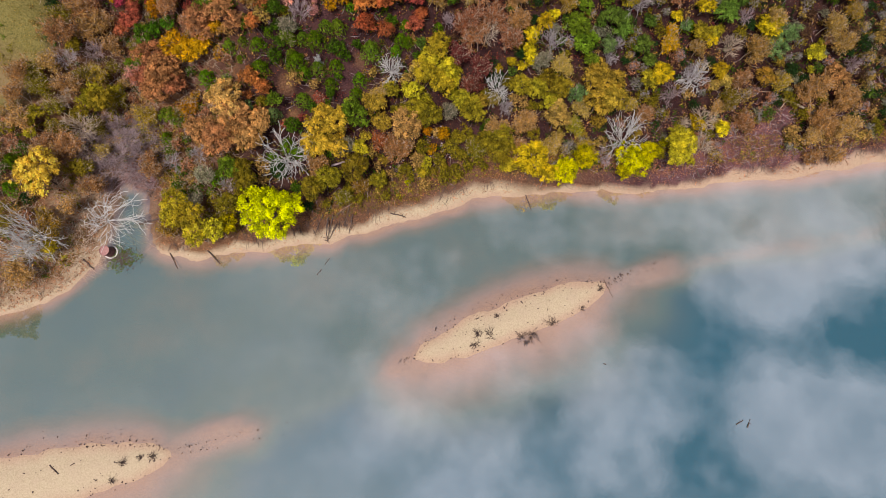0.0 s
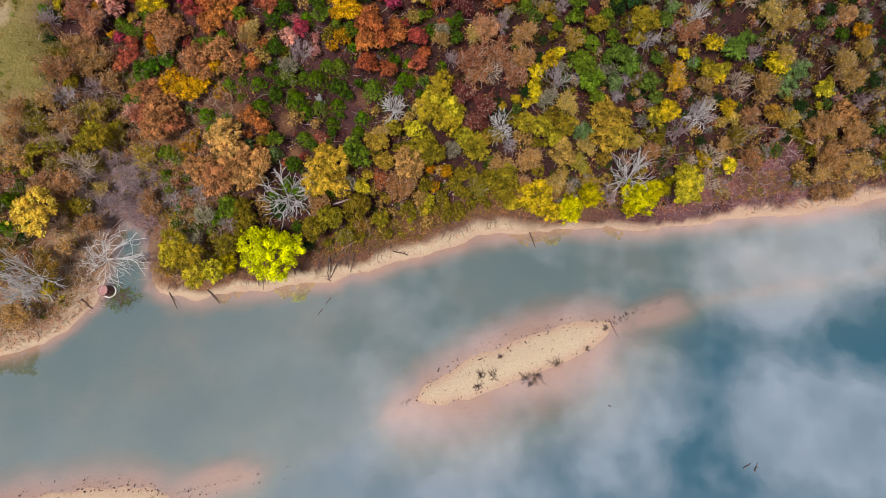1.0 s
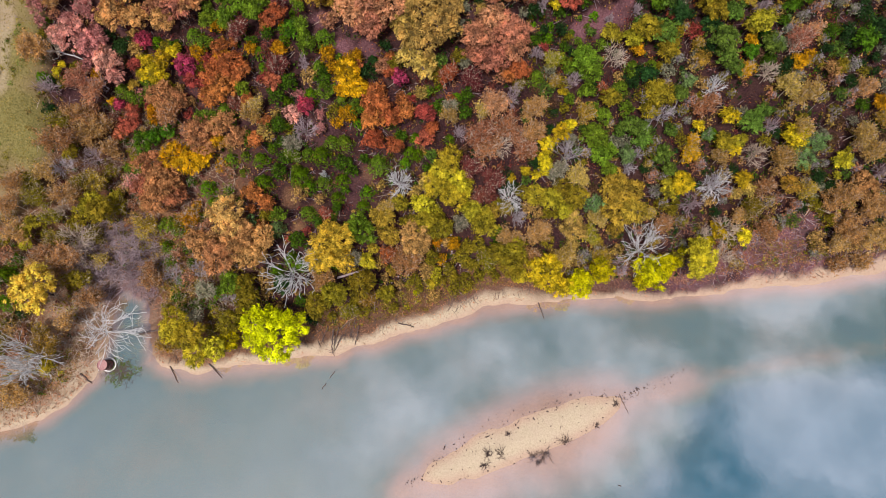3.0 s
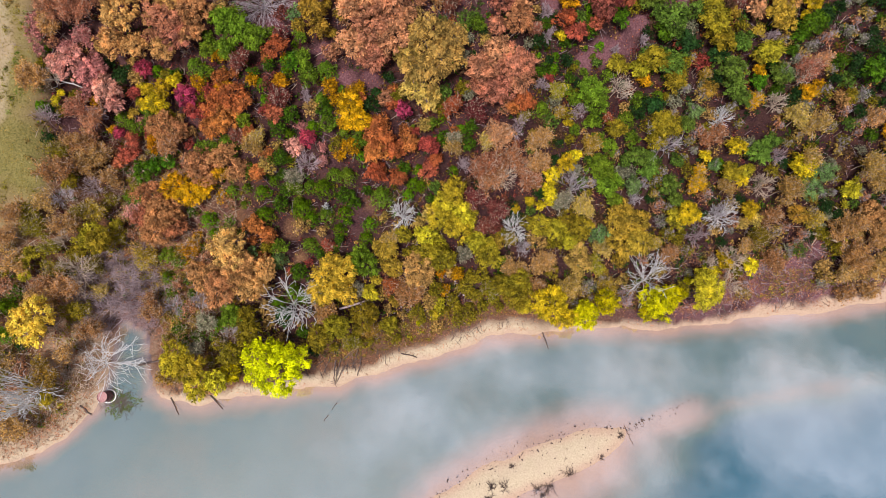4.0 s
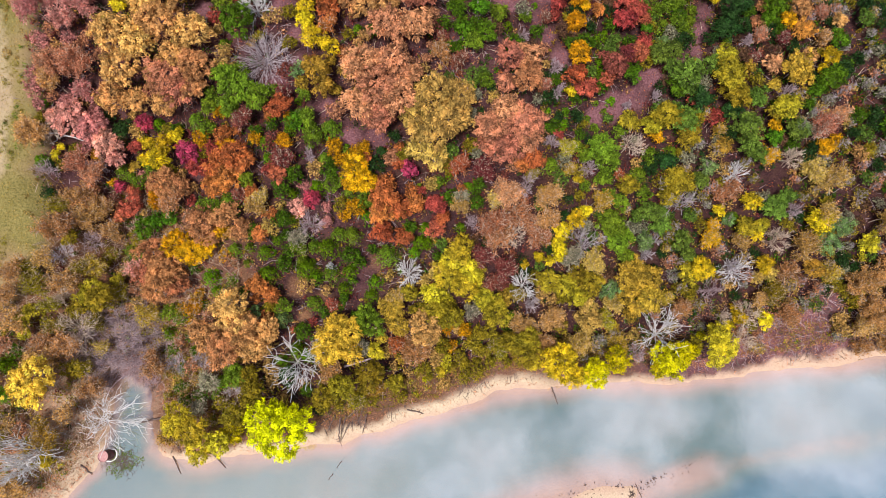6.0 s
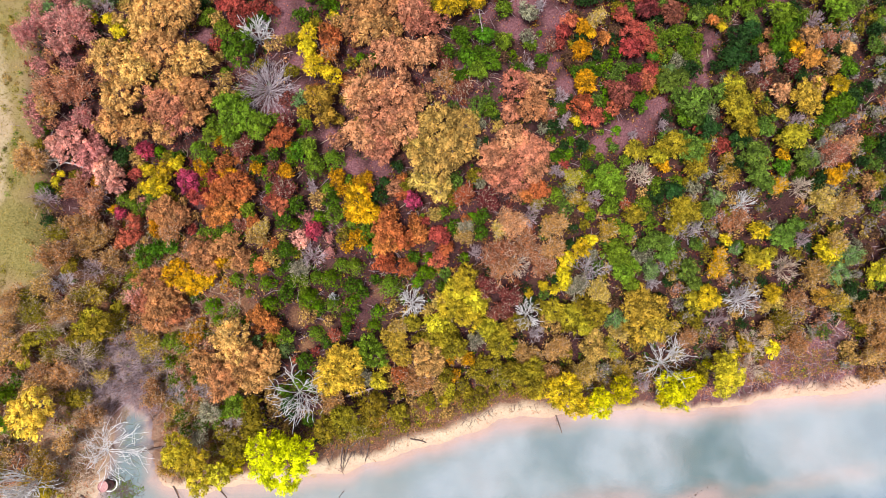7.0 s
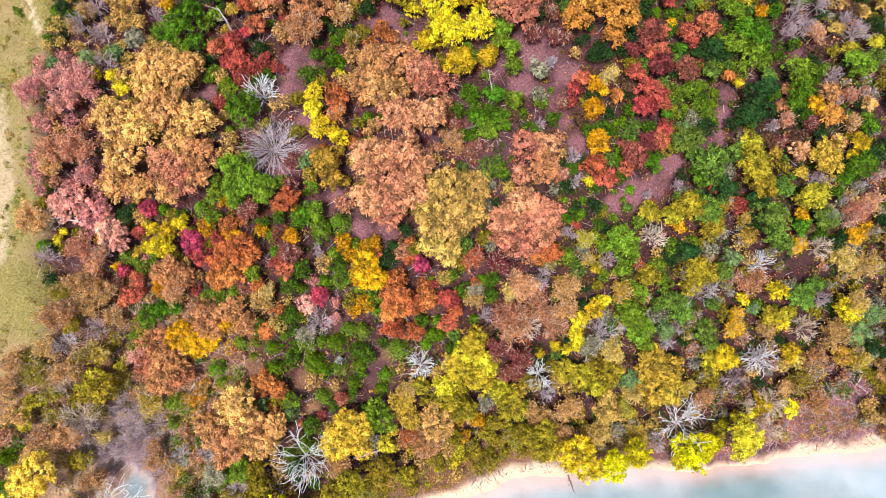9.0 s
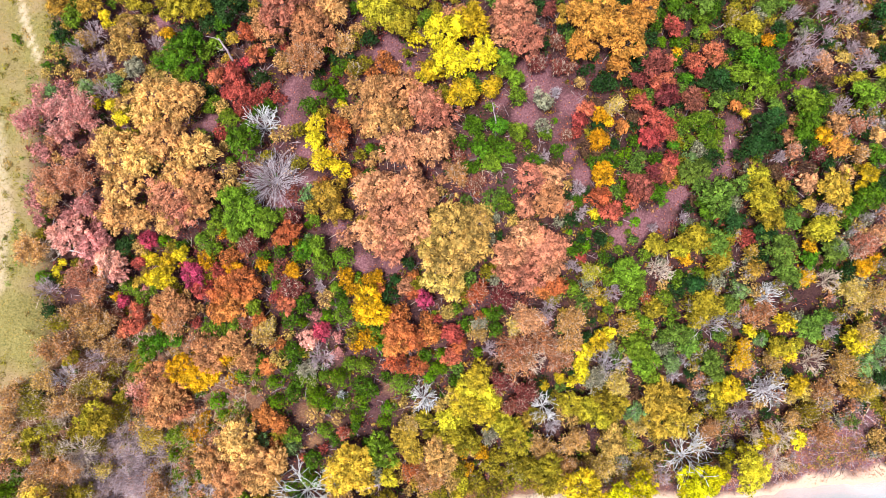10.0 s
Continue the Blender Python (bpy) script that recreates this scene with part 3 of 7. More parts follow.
def bare_rows(kind, variant):
    """One of a few bare skeletons of each kind of tree."""
    key = (kind, variant)
    if key not in _bare_cache:
        rng = np.random.RandomState(100 + variant * 7 + len(kind))
        if kind == "white":
            _bare_cache[key] = rays(rng, 17, 0.24, 0.02, 0.5)
        elif kind == "rays":
            _bare_cache[key] = rays(rng)
        elif kind == "fine":
            _bare_cache[key] = branching(rng, 3, (9, 4, 3), 0.78)
        elif kind == "slight":
            _bare_cache[key] = branching(rng, 2, (3, 3), 0.7)
        else:
            _bare_cache[key] = branching(rng, 2, (5, 3), 0.7)
    return _bare_cache[key]


_count = [0]


STANDS = []


def tree_root(name, x, y, label, category, group, r, form, tone):
    ob = new(name)
    ob.empty_display_size = 0.3
    ob.location = (x, y, float(height(x, y)) - 0.08)
    _count[0] += 1
    STANDS.append((x, y, r, form, tone))
    return tagged(ob, label, category, group)


def scaled(rows, r, h, thick, finest=0.012):
    s = rows.copy()
    s[:, [0, 1, 3, 4]] *= r
    s[:, [2, 5]] *= h
    s[:, 6:8] = np.maximum(s[:, 6:8] * thick, finest)
    return s


def add_frame(root, rows, bark, sides=4):
    """Trunk and boughs as parts of a tree."""
    level = rows[:, 8]
    part("trunk", mesh_from("trunk", *sticks(rows[level == 0], 6, True), BARK[bark]), root)
    for k in range(1, int(rows[:, 9].max()) + 1):
        mine = rows[rows[:, 9] == k]
        if len(mine):
            part("bough", mesh_from("bough", *sticks(mine, sides, True), BARK[bark]), root)


TONE_WORDS = {
    "wheat": "golden tan",
    "tan": "tan-orange", "rose": "rosy tan", "rust": "rust-brown", "red": "brick-red", "pink": "salmon-pink", "mag": "magenta-red",
    "dkred": "dark red-brown", "gold": "golden-brown", "amber": "amber-orange", "honey": "honey-yellow", "pale": "pale gold", "yel": "bright yellow",
    "lime": "yellow-green", "moss": "moss-green", "olive": "olive-gold", "citron": "yellow-olive", "acid": "acid yellow-green", "grn": "green", "lgrn": "light green", "dkgrn": "dark green", "pine": "blue-green",
    "brown": "dry brown", "orange": "orange-brown", "fern": "fern-green", "sulphur": "dull yellow", "sienna": "russet-tan", "honeygold": "golden-yellow", "umber": "dark brown", "grey": "grey-green",
}
DENSE = 430.0
GROUP = "trees of the riverside wood"


def lobed(rng, r, crown_h, dense, fill=1.0):
    """Places, facings and clump tones of the leaves of a crown built of many hand-wide clumps on lumpy boughs; the crown's middle is at 0."""
    size = 0.13 + 0.115 * math.sqrt(r)
    count = int(fill * 2.15 * (r / size) ** 2) + 5
    i = np.arange(count) + 0.5
    z = 1 - 1.34 * i / count
    phi = i * 2.399963 + rng.uniform(0, 6.28)
    flat = np.sqrt(np.clip(1 - z * z, 0, 1))
    a, b, c = rng.uniform(0, 6.28, 3)
    reach = 0.92 + 0.11 * np.sin(phi * 2 + a) + 0.10 * np.sin(phi * 3 + b) + 0.09 * np.sin(phi * 5 + 4 * z + c) + 0.09 * rng.normal(size=count)
    k = np.where(rng.rand(count) < 0.72, rng.uniform(0.84, 1.0, count), rng.uniform(0.45, 0.84, count)) * reach
    mid = np.stack([flat * np.cos(phi) * k * r, flat * np.sin(phi) * k * r, z * k * crown_h * 0.5], -1)
    mid += rng.normal(size=mid.shape) * 0.05 * r
    rad = size * rng.uniform(0.6, 1.45, count)
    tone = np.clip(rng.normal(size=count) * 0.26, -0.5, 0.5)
    n_leaf = np.maximum(8, (dense * rad ** 2).astype(int))
    who = np.repeat(np.arange(count), n_leaf)
    w = rng.normal(size=(len(who), 3))
    w[:, 2] = np.where(w[:, 2] < -0.3, -w[:, 2], w[:, 2])
    w /= np.linalg.norm(w, axis=1, keepdims=True)
    place = mid[who] + w * rad[who, None] * rng.uniform(0.35, 1.3, (len(who), 1)) * np.array([1, 1, 0.9])
    face = w + rng.normal(size=w.shape) * 0.42 + np.array([0, 0, 0.3])
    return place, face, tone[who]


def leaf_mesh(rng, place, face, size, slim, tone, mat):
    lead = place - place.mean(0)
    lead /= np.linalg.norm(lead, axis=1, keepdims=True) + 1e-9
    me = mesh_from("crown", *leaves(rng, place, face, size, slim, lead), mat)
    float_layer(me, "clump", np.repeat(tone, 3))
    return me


def broadleaf(x, y, r, h, tone, name="broadleaf_tree"):
    """A leafy tree: trunk, boughs, and a crown of clumps."""
    rng = np.random.RandomState(1000 + _count[0])
    big = h > 2.6
    words = TONE_WORDS[tone]
    root = tree_root("broadleaf_tree" if big else "shrub", x, y, f"{'tall' if r > 2.2 else 'small'} {words} autumn tree with a lobed crown" if big else f"low {words} shrub on the wooded slope", "tree" if big else "shrub", GROUP if big else "shrubs of the wood", r, "leafy", tone)
    crown_h = min(1.5 * r, 0.85 * h)
    mid_z = h - crown_h * 0.62
    frame_rows = scaled(bare_rows("open" if r > 0.95 else "slight", rng.randint(4)), r * 0.8, h * 0.93, 0.55 * r + 0.4)
    add_frame(root, frame_rows, "dark" if tone not in ("yel", "pale", "gold") else "grey", 3)
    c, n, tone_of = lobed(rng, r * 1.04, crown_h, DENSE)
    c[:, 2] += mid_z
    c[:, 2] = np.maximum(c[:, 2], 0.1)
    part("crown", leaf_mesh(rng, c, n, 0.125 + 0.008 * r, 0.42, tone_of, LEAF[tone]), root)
    return root


def cedar(x, y, r, h, tone):
    """A dense young evergreen: upswept sprays round a hidden stem."""
    rng = np.random.RandomState(3000 + _count[0])
    root = tree_root("cedar", x, y, f"young {TONE_WORDS[tone]} cedar with dense sprays on the slope", "tree", "young cedars of the wood", r, "leafy", tone)
    part("trunk", mesh_from("trunk", *sticks([(0, 0, 0, 0, 0, h * 0.85, 0.05 + 0.03 * r, 0.02)], 6), BARK["dark"]), root)
    q = int(520 * r * (r + 0.5 * h))
    k = rng.uniform(0.02, 1, q) ** 0.8
    phi = rng.uniform(0, 2 * math.pi, q)
    lumps = 1 + 0.16 * np.sin(phi * 5 + 9 * k + rng.uniform(0, 6)) + 0.13 * np.sin(phi * 3 - 14 * k)
    rad = r * np.clip(1 - k, 0, 1) ** 0.6 * lumps * rng.uniform(0.72, 1.05, q)
    c = np.stack([rad * np.cos(phi), rad * np.sin(phi), 0.08 * h + 0.92 * h * k], -1)
    n = np.stack([np.cos(phi), np.sin(phi), np.full(q, 0.55)], -1) + rng.normal(size=(q, 3)) * 0.5
    part("crown", mesh_from("crown", *leaves(rng, c * np.array([1.15, 1.15, 1.0]), n, 0.10, 0.42), LEAF["moss" if tone == "grn" else tone]), root)
    return root


def pine(x, y, r, h, tone="pine"):
    """A soft-needled pine: whorls of feathery tufts."""
    rng = np.random.RandomState(5000 + _count[0])
    root = tree_root("pine", x, y, f"feathery {TONE_WORDS[tone]} pine among bare trees", "tree", "pines of the wood", r, "leafy", tone)
    add_frame(root, scaled(bare_rows("open", rng.randint(4)), r * 0.8, h * 0.97, 0.5 * r + 0.4), "grey", 3)
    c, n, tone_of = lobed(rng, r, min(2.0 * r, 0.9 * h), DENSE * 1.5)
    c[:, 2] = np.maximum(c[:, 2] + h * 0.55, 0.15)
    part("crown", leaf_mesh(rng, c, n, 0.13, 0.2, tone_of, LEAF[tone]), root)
    return root


def sparse(x, y, r, h, tone, bark="tan"):
    """A thinned-out tree: fine boughs with the last leaves hanging on."""
    rng = np.random.RandomState(7000 + _count[0])
    root = tree_root("thinned_tree", x, y, f"half-bare tree with thin {TONE_WORDS[tone]} leaves", "tree", GROUP, r, "thin", tone)
    rows = scaled(bare_rows("fine", rng.randint(5)), r * 1.12, h, 0.42 * r + 0.35, 0.014)
    add_frame(root, rows, bark, 3)
    tips = rows[rows[:, 8] >= 2]
    pick = tips[rng.randint(len(tips), size=int((1350 - 500 * creek_side(x, y)) * (0.62 if tone == "sienna" else 1.28) * r * r) + 160)]
    k = rng.uniform(0, 1, (len(pick), 1))
    c = pick[:, 0:3] * (1 - k) + pick[:, 3:6] * k + rng.normal(size=(len(pick), 3)) * 0.14
    n = rng.normal(size=c.shape) + np.array([0, 0, 0.8])
    part("crown", mesh_from("crown", *leaves(rng, c, n, 0.086), LEAF[tone]), root)
    return root


def bare(x, y, r, h, bark="grey", lean=(0.0, 0.0)):
    """A leafless tree."""
    rng = np.random.RandomState(9000 + _count[0])
    round_one = bark == "silver" and r > 1.95
    kind = "white" if bark == "white" else "rays" if round_one else "fine"
    words = "round leafless silver tree with radiating fine branches" if round_one else {"white": "leafless white-barked sycamore with crooked spreading boughs", "grey": "leafless grey tree with a haze of fine twigs", "silver": "leafless pale grey tree with fine branches", "tan": "leafless tan tree with fine twigs"}[bark]
    root = tree_root("sycamore" if bark == "white" else "bare_tree", x, y, words, "tree", GROUP, r, "thin", "brown")
    rows = scaled(bare_rows(kind, rng.randint(5)), r * (1.25 if bark == "white" else 1.2 if round_one else 1.12), h, (0.7 if bark == "white" else 0.3) * r + 0.2, 0.02 if bark == "white" else 0.008 if round_one else 0.012)
    turn = rng.uniform(0, 6.28)
    ct, st = math.cos(turn), math.sin(turn)
    for a in (0, 3):
        px, py = rows[:, a].copy(), rows[:, a + 1].copy()
        rows[:, a], rows[:, a + 1] = ct * px - st * py, st * px + ct * py
    for a in (0, 3):
        rise = np.clip(rows[:, a + 2] / h, 0, 1) ** 1.5
        rows[:, a] += lean[0] * rise
        rows[:, a + 1] += lean[1] * rise
    add_frame(root, rows, bark, 4 if bark == "white" else 3)
    return root



# the wood, from the bank up the hill
sparse(-36.48, 10.94, 1.36, 3.82, "brown")
bare(-36.25, 12.77, 1.29, 8.00, "white")
broadleaf(-34.59, 13.54, 0.74, 2.45, "sulphur")
bare(-35.39, 14.33, 1.95, 9.00, "white")
sparse(-34.30, 14.85, 0.79, 2.68, "gold")
sparse(-34.64, 15.78, 1.19, 3.49, "gold")
broadleaf(-21.05, 15.95, 1.14, 4.68, "sulphur")
sparse(-24.41, 16.23, 0.95, 3.00, "gold")
broadleaf(-19.52, 16.38, 1.04, 4.45, "sulphur")
sparse(-35.62, 16.78, 0.68, 2.46, "gold")
broadleaf(-24.07, 17.28, 0.89, 2.80, "sulphur")
broadleaf(-18.76, 17.29, 0.95, 2.93, "lime")
broadleaf(-21.74, 17.37, 1.23, 4.89, "sulphur")
sparse(-33.48, 17.55, 1.05, 3.20, "brown")
cedar(-37.90, 18.07, 0.68, 1.50, "dkgrn")
broadleaf(-14.24, 18.26, 2.52, 6.80, "acid")
broadleaf(-23.18, 18.32, 1.17, 4.75, "sulphur")
cedar(-39.34, 18.76, 0.83, 1.78, "grn")
broadleaf(-18.15, 18.88, 1.08, 4.54, "olive")
sparse(-21.65, 19.16, 0.88, 2.87, "grey")
sparse(-32.57, 19.83, 1.16, 3.42, "brown")
broadleaf(-36.19, 20.03, 1.87, 5.50, "honey")
broadleaf(-16.87, 20.91, 1.07, 4.51, "olive")
bare(-19.09, 20.95, 0.88, 2.86, "silver")
sparse(-8.10, 20.99, 0.89, 2.88, "olive")
broadleaf(-10.69, 21.05, 1.13, 4.64, "olive")
cedar(-39.60, 21.34, 0.62, 1.39, "grn")
cedar(-39.52, 21.36, 0.93, 1.97, "grn")
broadleaf(-33.76, 21.54, 0.79, 2.56, "olive")
cedar(-20.28, 21.64, 0.73, 1.59, "grn")
sparse(-20.89, 21.71, 0.97, 3.04, "grey")
sparse(-33.43, 21.82, 0.79, 2.68, "citron")
sparse(-27.13, 22.00, 1.05, 3.21, "brown")
bare(-31.48, 22.03, 1.17, 3.44, "grey")
sparse(-36.94, 22.14, 1.34, 3.77, "brown")
broadleaf(-9.12, 22.21, 1.12, 4.63, "olive")
sparse(-6.46, 22.30, 0.89, 2.87, "gold")
broadleaf(-18.66, 22.32, 1.02, 3.09, "lgrn")
broadleaf(-17.52, 22.34, 0.97, 2.97, "olive")
bare(-24.63, 22.53, 1.09, 3.28, "silver")
cedar(-24.30, 22.66, 0.64, 1.41, "grn")
broadleaf(-14.13, 22.78, 0.77, 2.52, "dkgrn")
broadleaf(-4.56, 23.07, 0.84, 2.67, "olive")
sparse(-27.04, 23.35, 0.79, 2.68, "brown")
broadleaf(-6.71, 23.36, 1.26, 4.96, "olive")
bare(-21.73, 23.45, 0.92, 2.94, "silver")
bare(-29.93, 23.50, 1.36, 3.83, "grey")
sparse(-36.47, 23.54, 1.14, 3.37, "brown")
sparse(-10.91, 23.67, 1.17, 3.44, "brown")
cedar(-1.86, 23.69, 0.32, 0.81, "lime")
sparse(-34.48, 23.74, 1.44, 3.99, "tan")
sparse(-32.26, 23.80, 0.69, 2.47, "pale")
bare(-13.52, 24.06, 2.45, 5.60, "white")
bare(-28.46, 24.07, 0.84, 2.79, "grey")
cedar(-14.98, 24.08, 0.72, 1.57, "grn")
broadleaf(-38.31, 24.32, 0.57, 2.06, "citron")
bare(-33.61, 24.45, 0.84, 2.77, "grey")
broadleaf(-0.56, 24.47, 0.42, 1.72, "sulphur")
broadleaf(-19.47, 24.52, 1.52, 4.25, "tan")
cedar(-12.71, 24.80, 0.72, 1.56, "grn")
sparse(-39.00, 24.81, 1.21, 3.53, "tan")
sparse(-36.12, 24.98, 0.93, 2.96, "olive")
bare(-11.63, 25.03, 1.20, 3.69, "white")
bare(-29.92, 25.05, 1.36, 3.82, "grey")
cedar(0.61, 25.09, 0.59, 1.31, "citron")
broadleaf(-17.21, 25.09, 1.38, 3.92, "wheat")
cedar(-13.48, 25.13, 0.91, 1.93, "grn")
broadleaf(-16.31, 25.20, 0.99, 3.03, "wheat")
bare(-34.09, 25.23, 1.84, 4.78, "tan")
broadleaf(-20.83, 25.23, 1.29, 3.72, "tan")
broadleaf(-10.72, 25.23, 1.30, 3.74, "honeygold")
broadleaf(11.99, 25.27, 0.94, 5.00, "yel")
broadleaf(-38.67, 25.44, 0.67, 2.28, "citron")
cedar(1.81, 25.46, 0.59, 1.31, "citron")
broadleaf(-8.76, 25.47, 1.10, 3.29, "honeygold")
sparse(-8.23, 25.55, 0.91, 2.92, "grey")
cedar(-9.63, 25.55, 0.77, 1.66, "grn")
cedar(-25.94, 25.62, 0.74, 1.60, "grn")
broadleaf(-6.71, 25.71, 0.76, 2.51, "sulphur")
sparse(-32.86, 25.73, 0.94, 2.98, "olive")
broadleaf(13.69, 25.74, 1.30, 5.20, "lime")
broadleaf(-22.32, 25.84, 1.01, 3.07, "tan")
cedar(2.91, 25.84, 0.48, 1.11, "citron")
sparse(-2.81, 26.19, 1.37, 3.84, "brown")
broadleaf(8.04, 26.23, 0.79, 2.57, "sulphur")
broadleaf(10.17, 26.24, 1.69, 5.60, "yel")
broadleaf(-38.13, 26.26, 0.67, 2.28, "citron")
bare(-30.86, 26.38, 0.95, 2.99, "grey")
broadleaf(-18.10, 26.45, 1.50, 4.19, "wheat")
broadleaf(-15.92, 26.60, 1.07, 3.22, "wheat")
sparse(-5.12, 26.61, 0.86, 2.82, "rust")
broadleaf(6.99, 26.63, 1.23, 4.87, "olive")
broadleaf(19.85, 26.66, 0.74, 3.60, "lime")
sparse(-2.67, 26.69, 0.97, 3.04, "brown")
broadleaf(-13.81, 26.78, 0.35, 1.55, "red")
broadleaf(-34.35, 26.82, 0.83, 2.66, "citron")
sparse(-36.74, 26.87, 0.92, 2.94, "olive")
broadleaf(-9.79, 26.93, 1.65, 4.55, "honeygold")
broadleaf(15.39, 27.00, 1.08, 5.20, "lime")
sparse(-28.21, 27.18, 1.18, 3.47, "gold")
cedar(-15.65, 27.31, 0.60, 1.33, "grn")
broadleaf(-25.77, 27.41, 0.67, 2.29, "lgrn")
sparse(4.19, 27.46, 0.99, 3.07, "olive")
broadleaf(20.68, 27.58, 1.50, 4.60, "lime")
sparse(4.57, 27.60, 1.14, 3.38, "olive")
sparse(-39.37, 27.61, 1.20, 3.51, "brown")
cedar(-15.07, 27.62, 0.84, 1.80, "pine")
broadleaf(5.73, 27.64, 1.02, 4.41, "olive")
broadleaf(6.89, 27.68, 1.32, 5.09, "olive")
broadleaf(-31.75, 27.83, 1.23, 4.87, "citron")
broadleaf(-19.06, 27.83, 1.62, 4.47, "wheat")
sparse(-23.72, 27.90, 0.96, 3.02, "amber")
broadleaf(-2.30, 28.03, 1.49, 4.18, "brown")
broadleaf(-7.35, 28.09, 1.31, 3.77, "lgrn")
broadleaf(-4.67, 28.11, 0.90, 2.81, "gold")
sparse(12.42, 28.15, 1.24, 3.59, "pale")
bare(-35.16, 28.23, 1.02, 3.14, "tan")
sparse(8.84, 28.23, 1.19, 3.49, "brown")
sparse(-37.73, 28.24, 1.21, 3.52, "olive")
sparse(11.96, 28.25, 0.94, 2.98, "gold")
broadleaf(24.83, 28.33, 1.08, 4.54, "sulphur")
bare(17.58, 28.36, 1.10, 3.30, "grey")
broadleaf(-0.33, 28.38, 0.46, 1.81, "amber")
broadleaf(21.89, 28.38, 1.03, 4.40, "lime")
sparse(16.00, 28.39, 1.04, 3.18, "gold")
broadleaf(-33.11, 28.41, 1.13, 3.34, "citron")
bare(-3.10, 28.45, 0.95, 3.01, "grey")
sparse(-31.78, 28.77, 1.24, 3.59, "citron")
sparse(-35.52, 28.92, 1.31, 3.72, "brown")
sparse(-10.80, 29.23, 0.53, 2.17, "red")
cedar(-10.18, 29.25, 0.49, 1.14, "lgrn")
broadleaf(-5.58, 29.26, 1.07, 3.21, "gold")
cedar(-12.32, 29.29, 0.78, 1.69, "lgrn")
broadleaf(-0.41, 29.35, 1.24, 3.61, "olive")
broadleaf(-15.93, 29.45, 0.72, 2.40, "rust")
sparse(6.97, 29.46, 1.33, 3.76, "brown")
broadleaf(-26.50, 29.50, 1.45, 4.08, "sienna")
sparse(-39.03, 29.54, 1.29, 3.68, "brown")
broadleaf(-1.61, 29.57, 0.99, 3.03, "citron")
cedar(-21.33, 29.57, 0.65, 1.43, "grn")
broadleaf(24.89, 29.69, 1.33, 5.11, "sulphur")
broadleaf(-24.92, 29.94, 1.09, 3.27, "sienna")
bare(28.06, 29.95, 1.35, 3.79, "tan")
bare(19.74, 29.99, 2.32, 6.00, "white")
broadleaf(-31.69, 30.01, 0.53, 1.96, "citron")
sparse(8.91, 30.02, 1.43, 3.95, "brown")
broadleaf(3.84, 30.03, 1.20, 4.80, "citron")
sparse(-38.84, 30.04, 1.00, 3.10, "olive")
broadleaf(-17.06, 30.04, 0.81, 2.61, "rust")
sparse(-4.97, 30.23, 0.97, 3.05, "pale")
sparse(1.40, 30.26, 0.85, 2.80, "grey")
cedar(5.70, 30.35, 0.57, 1.29, "grn")
cedar(-7.42, 30.45, 0.69, 1.50, "grn")
sparse(14.52, 30.48, 1.03, 3.17, "citron")
sparse(-34.19, 30.50, 0.92, 2.93, "olive")
broadleaf(-27.95, 30.61, 1.11, 3.29, "sienna")
broadleaf(12.26, 30.61, 1.20, 4.82, "pale")
sparse(-37.27, 30.67, 1.10, 3.29, "brown")
cedar(-21.85, 30.71, 0.89, 1.89, "grn")
cedar(-9.76, 30.72, 0.67, 1.48, "grn")
broadleaf(9.59, 30.74, 0.47, 1.82, "yel")
sparse(40.65, 30.75, 0.91, 2.91, "brown")
broadleaf(-25.71, 30.81, 1.61, 4.46, "sienna")
sparse(-29.53, 30.95, 1.12, 3.34, "pink")
broadleaf(-4.09, 31.01, 0.73, 2.43, "citron")
sparse(-33.27, 31.09, 1.08, 3.26, "gold")
broadleaf(2.78, 31.16, 1.09, 3.27, "citron")
broadleaf(-2.08, 31.20, 0.88, 2.77, "sulphur")
cedar(-16.30, 31.25, 0.85, 1.82, "grn")
bare(-35.74, 31.30, 1.15, 3.40, "silver")
cedar(-12.30, 31.36, 0.72, 1.56, "grn")
bare(6.87, 31.41, 0.96, 3.02, "silver")
sparse(42.96, 31.44, 0.91, 2.91, "brown")
broadleaf(26.45, 31.50, 0.47, 1.84, "yel")
broadleaf(4.57, 31.54, 0.76, 2.49, "gold")
cedar(-7.17, 31.65, 0.73, 1.58, "grn")
cedar(-10.98, 31.76, 0.81, 1.73, "lgrn")
cedar(-12.94, 31.93, 1.03, 2.17, "grn")
broadleaf(0.71, 31.94, 1.16, 3.42, "sulphur")
cedar(-18.36, 31.97, 0.38, 0.92, "lgrn")
sparse(14.88, 32.03, 1.01, 3.13, "pale")
cedar(-9.38, 32.14, 0.76, 1.64, "grn")
sparse(6.02, 32.16, 0.65, 2.41, "citron")
broadleaf(11.79, 32.18, 1.01, 3.07, "citron")
bare(-10.94, 32.22, 0.37, 2.05, "white")
bare(25.55, 32.25, 0.83, 2.76, "tan")
sparse(21.07, 32.26, 1.12, 3.34, "brown")
broadleaf(-27.21, 32.34, 1.38, 3.92, "sienna")
broadleaf(29.93, 32.34, 0.68, 2.31, "yel")
broadleaf(27.13, 32.39, 0.78, 2.54, "yel")
sparse(39.32, 32.42, 1.15, 3.40, "brown")
broadleaf(-23.39, 32.43, 1.06, 3.19, "amber")
cedar(-13.39, 32.43, 0.66, 1.44, "lgrn")
broadleaf(-0.90, 32.45, 1.15, 3.38, "sulphur")
sparse(3.19, 32.54, 0.98, 3.07, "dkred")
broadleaf(17.68, 32.58, 1.24, 4.90, "gold")
bare(27.13, 32.60, 1.53, 4.15, "tan")
